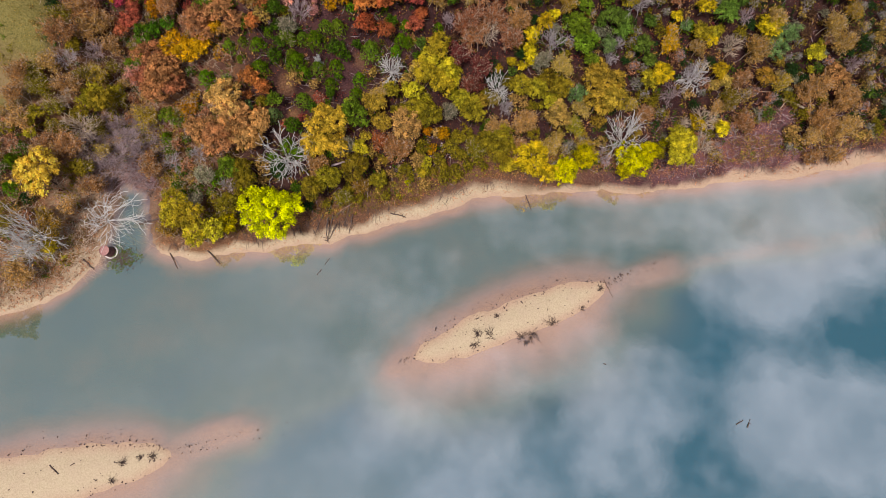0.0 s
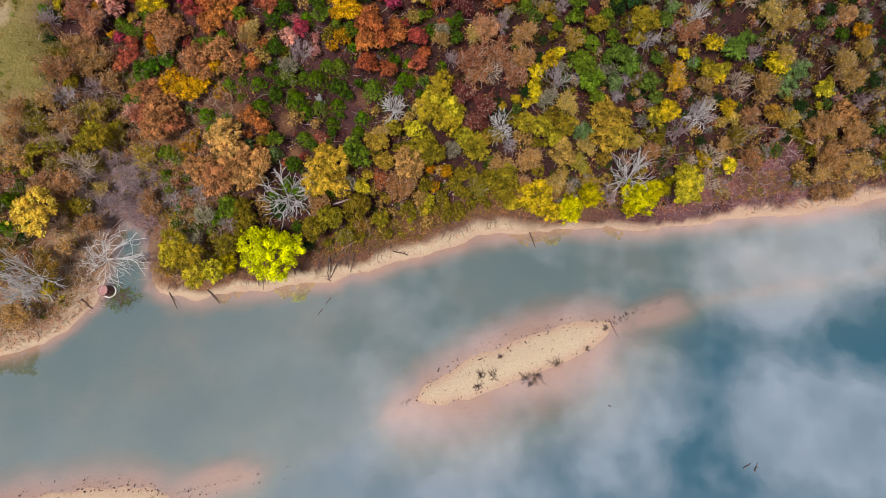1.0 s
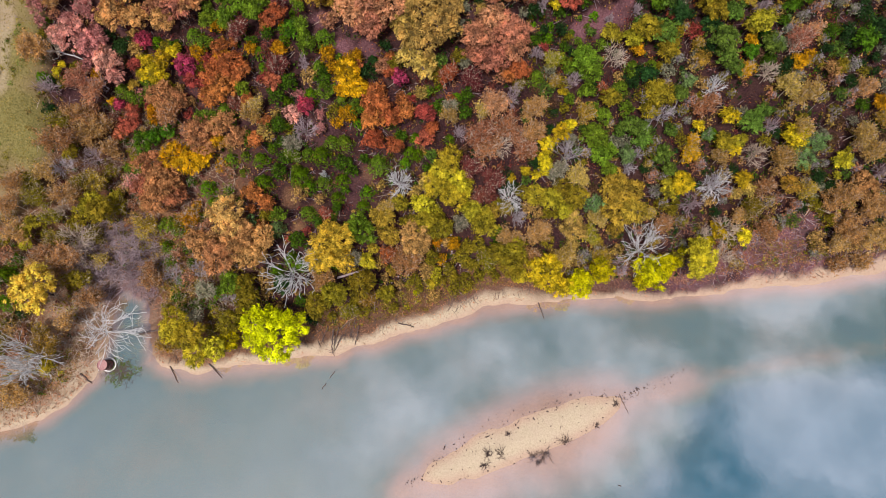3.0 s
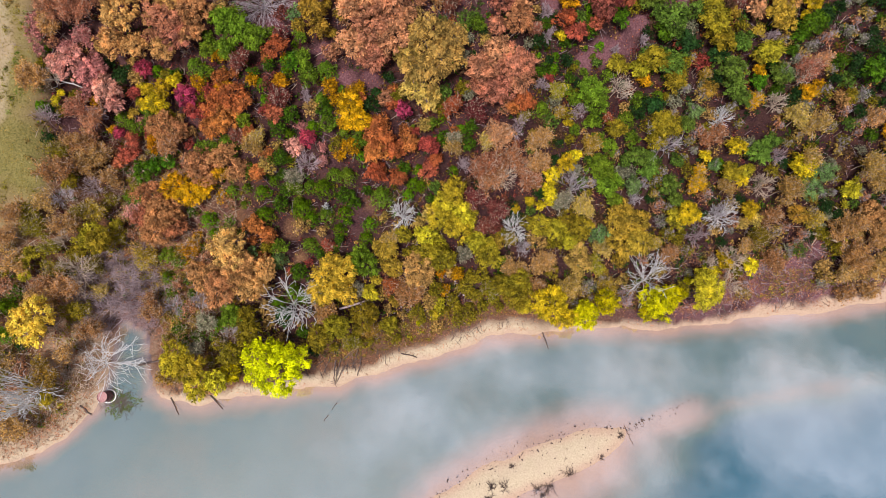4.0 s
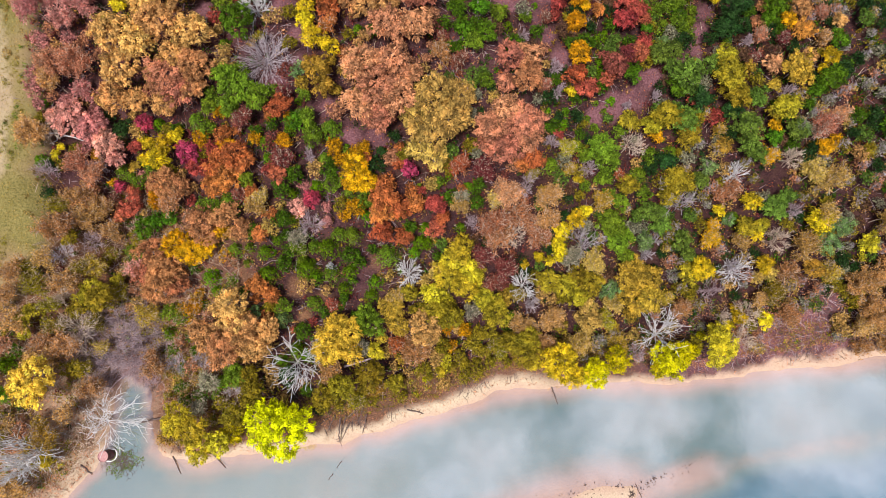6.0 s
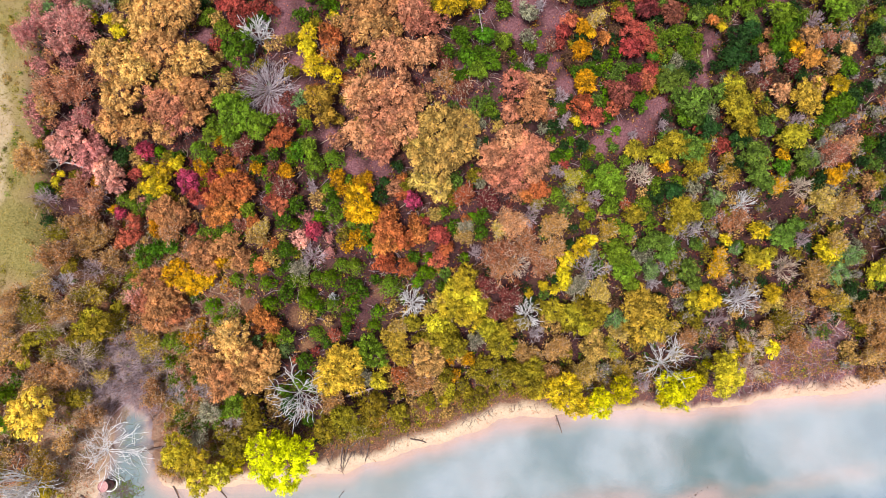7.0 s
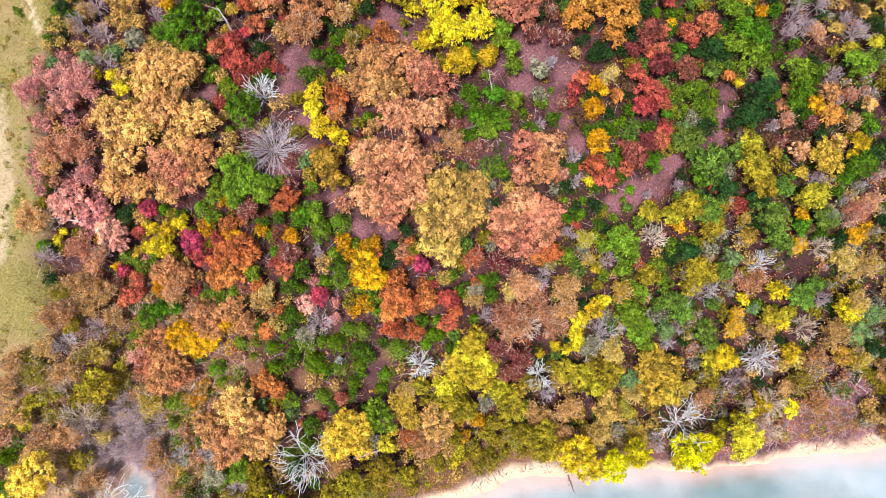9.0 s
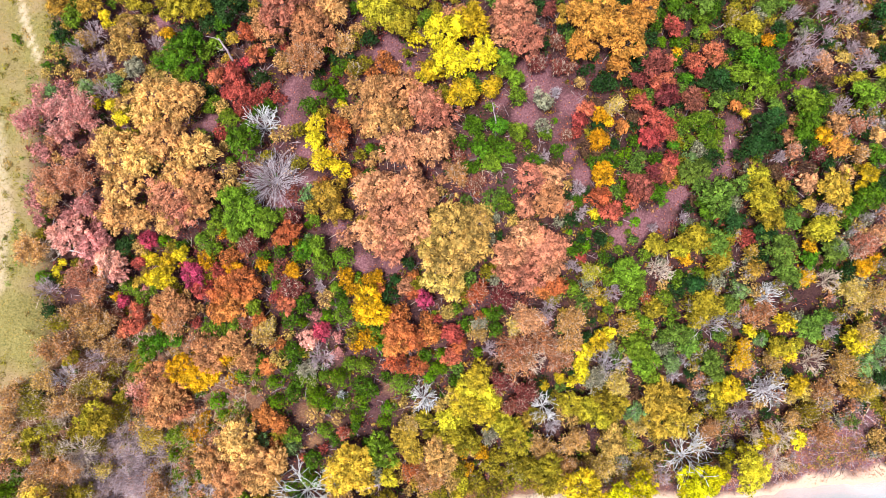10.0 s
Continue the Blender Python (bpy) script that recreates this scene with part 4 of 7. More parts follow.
bare(-4.24, 32.63, 1.13, 3.56, "white")
broadleaf(1.91, 32.75, 0.54, 2.00, "sulphur")
sparse(32.21, 32.78, 1.24, 3.58, "brown")
cedar(-16.45, 32.80, 0.74, 1.60, "grn")
broadleaf(16.38, 32.82, 1.30, 3.74, "gold")
broadleaf(-1.88, 32.86, 0.62, 2.19, "pale")
cedar(-30.76, 32.88, 0.78, 1.69, "lgrn")
broadleaf(-22.16, 33.00, 0.86, 2.73, "amber")
cedar(-19.42, 33.02, 0.71, 1.55, "lgrn")
bare(6.20, 33.02, 1.27, 3.85, "white")
sparse(19.75, 33.11, 0.76, 2.63, "gold")
cedar(-17.95, 33.13, 0.51, 1.17, "lgrn")
broadleaf(10.05, 33.19, 0.99, 3.04, "citron")
sparse(-13.58, 33.19, 0.77, 2.64, "lgrn")
broadleaf(-35.62, 33.22, 0.71, 2.38, "citron")
broadleaf(-25.02, 33.22, 1.16, 3.41, "amber")
pine(14.12, 33.29, 0.94, 3.96, "pine")
broadleaf(0.95, 33.36, 0.96, 2.96, "sulphur")
broadleaf(8.57, 33.38, 0.99, 3.04, "citron")
sparse(43.20, 33.45, 1.44, 3.99, "brown")
broadleaf(12.29, 33.50, 1.09, 3.27, "citron")
bare(-33.83, 33.51, 1.32, 3.75, "grey")
sparse(40.47, 33.56, 1.75, 4.59, "brown")
sparse(-36.72, 33.58, 1.57, 4.24, "brown")
cedar(-12.38, 33.64, 0.64, 1.42, "lgrn")
cedar(-11.23, 33.66, 0.96, 2.03, "grn")
cedar(-15.57, 33.77, 0.46, 1.07, "grn")
cedar(-6.24, 33.81, 1.08, 2.25, "lgrn")
broadleaf(-16.68, 33.84, 0.67, 2.29, "rust")
sparse(-13.79, 33.90, 0.81, 2.71, "grey")
sparse(28.82, 33.97, 0.92, 2.94, "brown")
broadleaf(-21.20, 33.98, 0.84, 2.69, "tan")
sparse(3.79, 34.01, 1.25, 3.60, "dkred")
broadleaf(-0.68, 34.04, 0.85, 2.71, "sulphur")
broadleaf(-18.50, 34.14, 0.82, 2.63, "tan")
sparse(-32.74, 34.16, 1.08, 3.26, "brown")
broadleaf(-20.59, 34.26, 0.61, 2.15, "amber")
bare(24.05, 34.33, 1.35, 3.79, "grey")
broadleaf(10.93, 34.33, 0.84, 2.68, "olive")
broadleaf(17.14, 34.35, 1.33, 3.81, "gold")
cedar(-3.95, 34.38, 0.62, 1.37, "grn")
broadleaf(-28.64, 34.66, 0.99, 3.03, "grn")
sparse(-34.84, 34.68, 1.31, 3.72, "brown")
broadleaf(-22.20, 34.68, 1.25, 3.64, "tan")
broadleaf(6.04, 34.68, 0.35, 1.55, "yel")
sparse(1.71, 34.73, 1.13, 3.37, "dkred")
broadleaf(15.72, 34.79, 1.28, 3.68, "gold")
cedar(-9.26, 34.82, 0.86, 1.84, "lgrn")
sparse(29.37, 34.83, 1.21, 3.52, "olive")
cedar(-10.42, 34.85, 0.73, 1.58, "lgrn")
broadleaf(0.00, 34.87, 1.08, 3.22, "sulphur")
bare(-12.19, 35.08, 1.14, 3.37, "grey")
broadleaf(-4.95, 35.16, 0.73, 2.43, "rust")
sparse(12.41, 35.19, 1.17, 3.44, "pale")
broadleaf(-27.88, 35.23, 0.64, 2.23, "grn")
cedar(-3.56, 35.23, 0.75, 1.63, "grn")
broadleaf(-6.77, 35.27, 0.81, 2.62, "rust")
broadleaf(8.41, 35.30, 0.40, 1.66, "yel")
cedar(-2.85, 35.31, 0.57, 1.28, "grn")
broadleaf(-20.16, 35.36, 1.05, 3.16, "tan")
broadleaf(7.34, 35.43, 0.44, 1.77, "yel")
cedar(-14.03, 35.44, 0.58, 1.31, "olive")
broadleaf(-11.26, 35.46, 0.36, 1.57, "pink")
broadleaf(21.42, 35.53, 0.94, 2.92, "citron")
broadleaf(-26.17, 35.55, 0.63, 2.21, "grn")
sparse(10.65, 35.64, 1.07, 3.24, "grey")
sparse(-34.65, 35.67, 1.31, 3.73, "brown")
sparse(-37.14, 35.82, 0.99, 3.09, "olive")
broadleaf(9.24, 35.85, 0.64, 2.21, "yel")
broadleaf(28.07, 35.88, 0.55, 2.02, "pale")
broadleaf(22.34, 35.91, 1.13, 3.36, "yel")
sparse(-17.32, 35.95, 1.02, 3.13, "pale")
broadleaf(-31.92, 35.97, 0.62, 2.17, "red")
sparse(41.93, 36.01, 1.73, 4.56, "brown")
broadleaf(-2.27, 36.12, 0.69, 2.33, "red")
sparse(3.89, 36.16, 1.54, 4.18, "sienna")
bare(25.81, 36.24, 1.22, 3.75, "white")
broadleaf(-13.74, 36.27, 0.66, 2.27, "pink")
broadleaf(29.26, 36.29, 0.60, 2.13, "pale")
broadleaf(15.11, 36.36, 0.68, 2.32, "lgrn")
cedar(-3.21, 36.38, 0.60, 1.34, "grn")
bare(10.94, 36.42, 1.89, 4.89, "silver")
cedar(-8.24, 36.43, 0.54, 1.22, "grn")
sparse(39.04, 36.50, 1.70, 4.51, "brown")
bare(16.75, 36.51, 0.83, 2.75, "silver")
broadleaf(-30.56, 36.53, 0.85, 2.71, "red")
broadleaf(-6.85, 36.58, 1.01, 3.07, "rust")
sparse(-35.14, 36.59, 1.41, 3.91, "brown")
sparse(6.62, 36.61, 1.32, 3.75, "sienna")
sparse(31.13, 36.66, 1.00, 3.09, "brown")
bare(25.23, 36.67, 0.89, 2.87, "silver")
sparse(-25.30, 36.68, 1.23, 3.56, "tan")
sparse(-36.11, 36.71, 1.20, 3.50, "brown")
broadleaf(8.86, 36.71, 0.53, 1.98, "yel")
sparse(-16.74, 36.79, 0.75, 2.60, "pale")
cedar(-20.13, 36.81, 1.02, 2.13, "lgrn")
sparse(-33.76, 36.81, 1.27, 3.64, "brown")
cedar(-0.16, 36.86, 0.51, 1.18, "grn")
bare(0.47, 36.95, 0.83, 2.76, "grey")
broadleaf(-12.66, 36.97, 0.65, 2.26, "mag")
broadleaf(28.27, 36.97, 0.79, 2.56, "yel")
broadleaf(-5.48, 37.01, 0.84, 2.68, "rust")
bare(4.54, 37.01, 1.40, 3.89, "tan")
cedar(-5.14, 37.02, 0.36, 0.89, "grn")
broadleaf(-1.81, 37.06, 0.59, 2.11, "rust")
broadleaf(20.89, 37.12, 0.64, 2.22, "fern")
broadleaf(-27.84, 37.14, 0.69, 2.33, "amber")
broadleaf(33.16, 37.15, 0.85, 2.70, "gold")
sparse(35.40, 37.18, 0.90, 2.90, "gold")
sparse(3.24, 37.21, 1.70, 4.50, "sienna")
sparse(-32.96, 37.21, 0.62, 2.33, "dkred")
broadleaf(14.10, 37.35, 1.14, 3.37, "lgrn")
broadleaf(-5.96, 37.38, 0.79, 2.57, "rust")
sparse(-18.93, 37.42, 0.67, 2.45, "dkred")
broadleaf(-17.96, 37.53, 0.54, 1.98, "rust")
cedar(-14.46, 37.59, 0.53, 1.21, "grn")
pine(16.57, 37.60, 0.81, 3.61, "pine")
bare(6.48, 37.61, 1.03, 3.16, "tan")
broadleaf(-4.19, 37.65, 0.79, 2.57, "rust")
broadleaf(8.86, 37.67, 0.72, 2.40, "yel")
bare(17.70, 37.73, 0.96, 3.02, "silver")
sparse(5.19, 37.78, 1.57, 4.23, "sienna")
broadleaf(-6.94, 37.84, 1.12, 3.32, "rust")
broadleaf(-25.24, 37.88, 0.99, 3.03, "tan")
broadleaf(-2.49, 37.88, 0.76, 2.49, "red")
broadleaf(40.70, 37.91, 1.30, 3.74, "brown")
broadleaf(-21.58, 37.91, 0.91, 2.85, "rust")
cedar(-9.70, 37.91, 0.70, 1.54, "lgrn")
broadleaf(-30.61, 38.01, 0.60, 2.13, "red")
broadleaf(19.96, 38.05, 0.87, 2.74, "fern")
sparse(-0.45, 38.09, 0.94, 2.97, "pale")
sparse(7.18, 38.12, 1.21, 3.52, "brown")
cedar(-12.44, 38.19, 0.79, 1.70, "grn")
broadleaf(-26.55, 38.24, 1.32, 3.79, "tan")
sparse(22.30, 38.27, 1.05, 3.21, "amber")
bare(-38.08, 38.32, 1.22, 3.53, "grey")
broadleaf(-18.53, 38.33, 0.63, 2.19, "lgrn")
broadleaf(-20.12, 38.44, 1.20, 3.52, "rust")
broadleaf(-9.79, 38.45, 0.52, 1.95, "amber")
broadleaf(-32.22, 38.49, 0.56, 2.03, "mag")
sparse(25.65, 38.51, 0.87, 2.83, "pale")
broadleaf(-8.46, 38.58, 0.94, 2.91, "amber")
broadleaf(13.10, 38.62, 1.22, 3.55, "lgrn")
broadleaf(-15.60, 38.68, 0.65, 2.24, "red")
broadleaf(10.07, 38.69, 0.80, 2.59, "yel")
sparse(-0.52, 38.74, 0.62, 2.34, "grey")
bare(29.07, 38.84, 1.35, 3.79, "tan")
broadleaf(-33.06, 38.97, 0.30, 1.45, "amber")
broadleaf(17.81, 38.97, 0.76, 2.51, "fern")
sparse(30.84, 38.99, 1.48, 4.07, "pale")
sparse(2.26, 39.08, 0.76, 2.62, "pale")
pine(33.30, 39.23, 1.10, 4.36, "pine")
cedar(-3.99, 39.30, 0.35, 0.87, "lgrn")
sparse(-33.80, 39.31, 1.33, 3.77, "rose")
broadleaf(26.62, 39.38, 0.63, 2.19, "yel")
broadleaf(10.79, 39.47, 0.52, 1.94, "yel")
broadleaf(-20.99, 39.50, 1.20, 3.52, "rust")
broadleaf(-9.27, 39.56, 1.10, 3.27, "amber")
bare(42.65, 39.64, 0.99, 3.08, "grey")
sparse(-35.60, 39.64, 1.37, 3.84, "rose")
cedar(-31.31, 39.65, 0.56, 1.25, "lgrn")
sparse(22.36, 39.69, 0.71, 2.53, "amber")
cedar(-38.24, 39.70, 0.64, 1.42, "dkgrn")
broadleaf(-23.83, 39.72, 0.74, 2.46, "red")
cedar(0.10, 39.74, 0.53, 1.21, "grn")
broadleaf(25.52, 39.75, 0.85, 2.72, "citron")
bare(-34.40, 39.76, 1.09, 3.27, "grey")
sparse(3.76, 39.77, 1.25, 3.59, "rose")
broadleaf(-18.74, 39.78, 0.79, 2.58, "rust")
broadleaf(37.92, 39.78, 0.88, 2.78, "sulphur")
cedar(-39.02, 39.84, 0.69, 1.51, "grn")
sparse(7.64, 39.90, 1.27, 3.64, "brown")
broadleaf(17.84, 39.95, 0.76, 2.49, "fern")
cedar(-32.10, 40.00, 0.85, 1.82, "lgrn")
broadleaf(16.45, 40.00, 0.94, 2.90, "fern")
sparse(-15.10, 40.10, 0.85, 2.80, "dkred")
broadleaf(-4.98, 40.14, 0.65, 2.24, "mag")
pine(23.87, 40.19, 0.61, 3.09, "pine")
broadleaf(27.21, 40.19, 0.62, 2.18, "citron")
broadleaf(-19.67, 40.21, 1.10, 3.28, "rust")
broadleaf(33.38, 40.25, 0.73, 2.42, "yel")
broadleaf(-30.76, 40.27, 0.40, 1.66, "gold")
cedar(-16.85, 40.28, 0.57, 1.29, "grn")
sparse(11.50, 40.34, 1.05, 3.20, "gold")
broadleaf(13.62, 40.34, 0.70, 2.35, "lgrn")
cedar(-11.93, 40.36, 0.73, 1.59, "lgrn")
bare(-13.17, 40.48, 0.60, 2.29, "grey")
broadleaf(-37.74, 40.48, 0.39, 1.65, "yel")
cedar(-1.58, 40.49, 0.40, 0.96, "grn")
broadleaf(-5.91, 40.49, 0.47, 1.84, "rust")
broadleaf(-27.89, 40.54, 1.09, 3.27, "yel")
cedar(-14.93, 40.57, 0.39, 0.94, "grn")
broadleaf(-8.57, 40.61, 0.47, 1.83, "rust")
bare(19.15, 40.64, 1.47, 4.04, "silver")
bare(5.05, 40.65, 1.11, 3.31, "grey")
cedar(24.64, 40.70, 0.72, 1.57, "grn")
pine(34.20, 40.73, 1.04, 4.20, "pine")
sparse(1.25, 40.81, 1.00, 3.10, "dkred")
broadleaf(-24.39, 40.90, 1.01, 3.08, "mag")
broadleaf(-32.31, 40.91, 0.88, 2.78, "pink")
broadleaf(22.97, 40.94, 0.52, 1.95, "yel")
broadleaf(32.28, 41.03, 1.14, 3.36, "yel")
sparse(40.61, 41.03, 1.25, 3.60, "pale")
sparse(-0.59, 41.05, 0.99, 3.09, "rust")
broadleaf(-15.36, 41.24, 0.55, 2.02, "amber")
broadleaf(-2.87, 41.28, 0.98, 3.01, "pale")
broadleaf(-37.42, 41.28, 0.25, 1.31, "yel")
broadleaf(17.78, 41.38, 0.83, 2.66, "citron")
broadleaf(13.87, 41.44, 0.86, 2.73, "citron")
sparse(5.72, 41.44, 0.58, 2.25, "olive")
cedar(-7.36, 41.47, 0.60, 1.34, "dkgrn")
broadleaf(-21.45, 41.52, 0.36, 1.58, "amber")
broadleaf(27.56, 41.52, 1.11, 3.31, "fern")
cedar(-17.20, 41.57, 0.66, 1.45, "grn")
sparse(32.18, 41.64, 1.22, 3.53, "pale")
cedar(-10.30, 41.65, 0.30, 0.77, "grn")
broadleaf(-20.57, 41.65, 0.36, 1.58, "amber")
broadleaf(-4.26, 41.74, 1.05, 3.17, "pale")
broadleaf(9.66, 41.74, 0.32, 1.48, "yel")
broadleaf(25.30, 41.76, 0.79, 2.56, "yel")
broadleaf(-32.84, 41.77, 1.30, 3.74, "pink")
bare(29.69, 41.77, 0.79, 2.69, "grey")
broadleaf(11.65, 41.83, 0.67, 2.30, "lgrn")
broadleaf(-27.24, 41.86, 0.85, 2.70, "yel")
broadleaf(-30.36, 41.87, 0.58, 2.09, "red")
sparse(-38.82, 41.88, 1.41, 3.92, "tan")
broadleaf(4.42, 41.89, 0.57, 2.06, "rust")
sparse(38.25, 42.02, 1.32, 3.73, "pale")
broadleaf(-28.95, 42.07, 0.53, 1.97, "yel")
bare(-37.95, 42.09, 1.18, 3.47, "tan")
sparse(23.20, 42.16, 1.18, 3.46, "tan")
sparse(8.47, 42.19, 0.58, 2.26, "gold")
sparse(13.01, 42.23, 0.54, 2.18, "rust")
broadleaf(18.16, 42.27, 1.17, 3.43, "citron")
broadleaf(5.24, 42.37, 0.83, 2.65, "rust")
broadleaf(28.51, 42.45, 0.74, 2.45, "fern")
cedar(-15.20, 42.46, 0.56, 1.26, "grn")
bare(10.40, 42.52, 0.84, 2.77, "grey")
cedar(6.96, 42.53, 0.85, 1.81, "lgrn")
broadleaf(-26.14, 42.63, 0.61, 2.15, "yel")
broadleaf(2.81, 42.64, 1.24, 3.59, "rose")
broadleaf(20.09, 42.72, 0.72, 2.40, "fern")
cedar(14.82, 42.73, 0.95, 2.01, "lgrn")
cedar(-11.70, 42.73, 0.93, 1.97, "lgrn")
broadleaf(-14.52, 42.77, 0.72, 2.40, "grn")
broadleaf(1.47, 42.90, 0.98, 3.01, "rose")
broadleaf(-33.98, 43.00, 1.33, 3.80, "pink")
broadleaf(11.62, 43.03, 1.00, 3.06, "lgrn")
broadleaf(-3.53, 43.07, 1.49, 4.18, "pale")
broadleaf(-31.57, 43.14, 0.77, 2.51, "dkgrn")
sparse(-18.84, 43.21, 0.99, 3.08, "dkred")
broadleaf(-35.77, 43.22, 1.41, 3.99, "pink")
broadleaf(-13.73, 43.32, 0.72, 2.40, "lgrn")
broadleaf(-7.82, 43.38, 1.15, 3.40, "rose")
broadleaf(-37.50, 43.40, 0.80, 2.60, "pink")
pine(20.51, 43.53, 0.75, 3.44, "pine")
sparse(41.09, 43.59, 0.90, 2.89, "gold")
bare(23.29, 43.64, 0.98, 3.25, "white")
broadleaf(16.94, 43.69, 0.71, 2.38, "dkgrn")
broadleaf(-29.38, 43.70, 0.71, 2.38, "mag")
broadleaf(4.52, 43.70, 1.15, 3.39, "rose")
sparse(8.34, 43.83, 0.74, 2.58, "citron")
cedar(-24.22, 43.86, 0.92, 1.95, "lgrn")
broadleaf(-4.91, 43.87, 1.08, 3.24, "pale")
bare(6.92, 43.87, 0.73, 2.57, "grey")
cedar(-28.35, 43.91, 0.67, 1.47, "grn")
broadleaf(8.99, 43.97, 0.53, 1.96, "lgrn")
broadleaf(-1.90, 44.02, 1.56, 4.33, "pale")
broadleaf(10.77, 44.02, 0.99, 3.03, "lgrn")
broadleaf(-16.05, 44.03, 0.88, 2.78, "rust")
broadleaf(1.26, 44.14, 1.22, 3.55, "rose")
broadleaf(-20.59, 44.17, 0.87, 2.76, "lgrn")
cedar(-14.74, 44.24, 0.39, 0.94, "pine")
sparse(32.63, 44.26, 1.27, 3.63, "pale")
bare(13.15, 44.42, 1.29, 3.67, "tan")
sparse(30.38, 44.42, 1.25, 3.61, "pale")
broadleaf(-9.32, 44.50, 1.31, 3.76, "rose")
broadleaf(-22.81, 44.61, 0.67, 2.29, "lgrn")
cedar(17.24, 44.70, 0.71, 1.55, "lgrn")
broadleaf(-17.98, 44.75, 1.01, 3.08, "lgrn")
broadleaf(39.98, 44.78, 0.79, 2.56, "amber")
broadleaf(3.87, 44.85, 1.38, 3.93, "rose")
cedar(-38.68, 44.86, 0.38, 0.92, "grn")
broadleaf(7.16, 44.89, 0.35, 1.55, "red")
broadleaf(-27.21, 44.93, 1.01, 3.07, "tan")
bare(27.94, 44.96, 1.05, 3.21, "tan")
broadleaf(24.62, 44.98, 0.70, 2.36, "fern")
broadleaf(5.08, 45.11, 0.98, 2.99, "rose")
broadleaf(-29.88, 45.19, 1.11, 3.30, "wheat")
sparse(25.79, 45.20, 0.79, 2.68, "amber")
broadleaf(-6.35, 45.20, 1.47, 4.12, "rose")
cedar(-14.87, 45.24, 0.34, 0.85, "grn")
broadleaf(-19.89, 45.41, 1.44, 4.06, "lgrn")
broadleaf(21.48, 45.41, 0.70, 2.35, "gold")
broadleaf(-32.06, 45.43, 1.34, 3.82, "wheat")
sparse(-15.84, 45.47, 0.63, 2.37, "dkred")
broadleaf(-3.35, 45.52, 1.70, 4.66, "pale")
broadleaf(2.45, 45.54, 1.21, 3.53, "rose")
broadleaf(23.62, 45.56, 0.95, 2.94, "fern")
broadleaf(15.79, 45.59, 0.48, 1.86, "amber")
sparse(37.96, 45.66, 0.95, 2.99, "tan")
sparse(-35.04, 45.67, 0.93, 2.96, "pink")
broadleaf(18.24, 45.68, 0.95, 2.93, "citron")
broadleaf(-25.35, 45.72, 1.33, 3.82, "rose")
broadleaf(-8.14, 45.84, 1.62, 4.47, "rose")
cedar(7.64, 45.95, 0.57, 1.28, "grn")
broadleaf(-24.29, 46.01, 1.11, 3.29, "tan")
broadleaf(-12.63, 46.12, 0.83, 2.67, "gold")
broadleaf(13.05, 46.23, 0.81, 2.62, "citron")
broadleaf(-1.55, 46.27, 1.19, 3.49, "pale")
broadleaf(15.01, 46.28, 0.82, 2.63, "citron")
broadleaf(30.60, 46.42, 0.75, 2.47, "amber")
sparse(-37.82, 46.47, 0.92, 2.94, "tan")
broadleaf(25.83, 46.53, 0.65, 2.25, "grn")
broadleaf(34.84, 46.60, 0.67, 2.28, "olive")
cedar(9.70, 46.63, 0.44, 1.03, "lgrn")
sparse(20.91, 46.72, 0.61, 2.31, "gold")
broadleaf(17.67, 46.84, 1.02, 3.09, "fern")
broadleaf(-21.32, 46.87, 0.90, 2.83, "lgrn")
cedar(6.28, 46.93, 0.30, 0.78, "grn")
broadleaf(16.11, 46.93, 1.19, 3.48, "citron")
broadleaf(-26.62, 46.95, 1.50, 4.20, "rose")
broadleaf(23.03, 46.98, 1.19, 3.49, "fern")
cedar(7.78, 47.11, 0.39, 0.94, "grn")
broadleaf(27.49, 47.23, 0.86, 2.73, "fern")
broadleaf(-0.76, 47.26, 0.63, 2.20, "pale")
broadleaf(-13.26, 47.31, 1.12, 3.32, "gold")
sparse(-37.27, 47.39, 1.53, 4.17, "rose")
broadleaf(-30.99, 47.43, 1.61, 4.44, "wheat")
cedar(11.10, 47.43, 0.30, 0.78, "lgrn")
broadleaf(-9.63, 47.47, 1.54, 4.28, "rose")
broadleaf(-23.92, 47.51, 1.38, 3.93, "tan")
pine(27.95, 47.61, 0.68, 3.28, "pine")
broadleaf(-5.52, 47.64, 0.83, 2.65, "rose")
broadleaf(25.81, 47.65, 0.48, 1.85, "amber")
broadleaf(2.28, 47.80, 0.79, 2.56, "rose")
bare(12.76, 47.82, 0.43, 1.95, "grey")
bare(29.91, 47.84, 0.86, 2.83, "tan")
sparse(-35.05, 48.00, 1.52, 4.15, "rose")
cedar(10.31, 48.01, 0.26, 0.69, "lgrn")
cedar(11.55, 48.23, 0.47, 1.10, "grn")
sparse(30.32, 48.24, 1.11, 3.33, "rose")
bare(6.89, 48.25, 0.63, 2.36, "grey")
broadleaf(7.83, 48.25, 0.43, 1.73, "yel")
broadleaf(3.94, 48.25, 1.27, 3.67, "tan")
broadleaf(-7.02, 48.26, 1.38, 3.92, "rose")
broadleaf(21.73, 48.28, 0.81, 2.62, "dkgrn")
broadleaf(9.12, 48.43, 0.84, 2.68, "red")
sparse(5.71, 48.55, 0.55, 2.19, "rose")
broadleaf(25.52, 48.62, 0.69, 2.33, "olive")
broadleaf(-26.11, 48.62, 1.22, 3.55, "wheat")
bare(14.89, 48.64, 0.55, 2.20, "grey")
bare(-18.07, 48.66, 2.33, 3.00, "silver")
broadleaf(18.72, 48.77, 0.89, 2.79, "dkgrn")
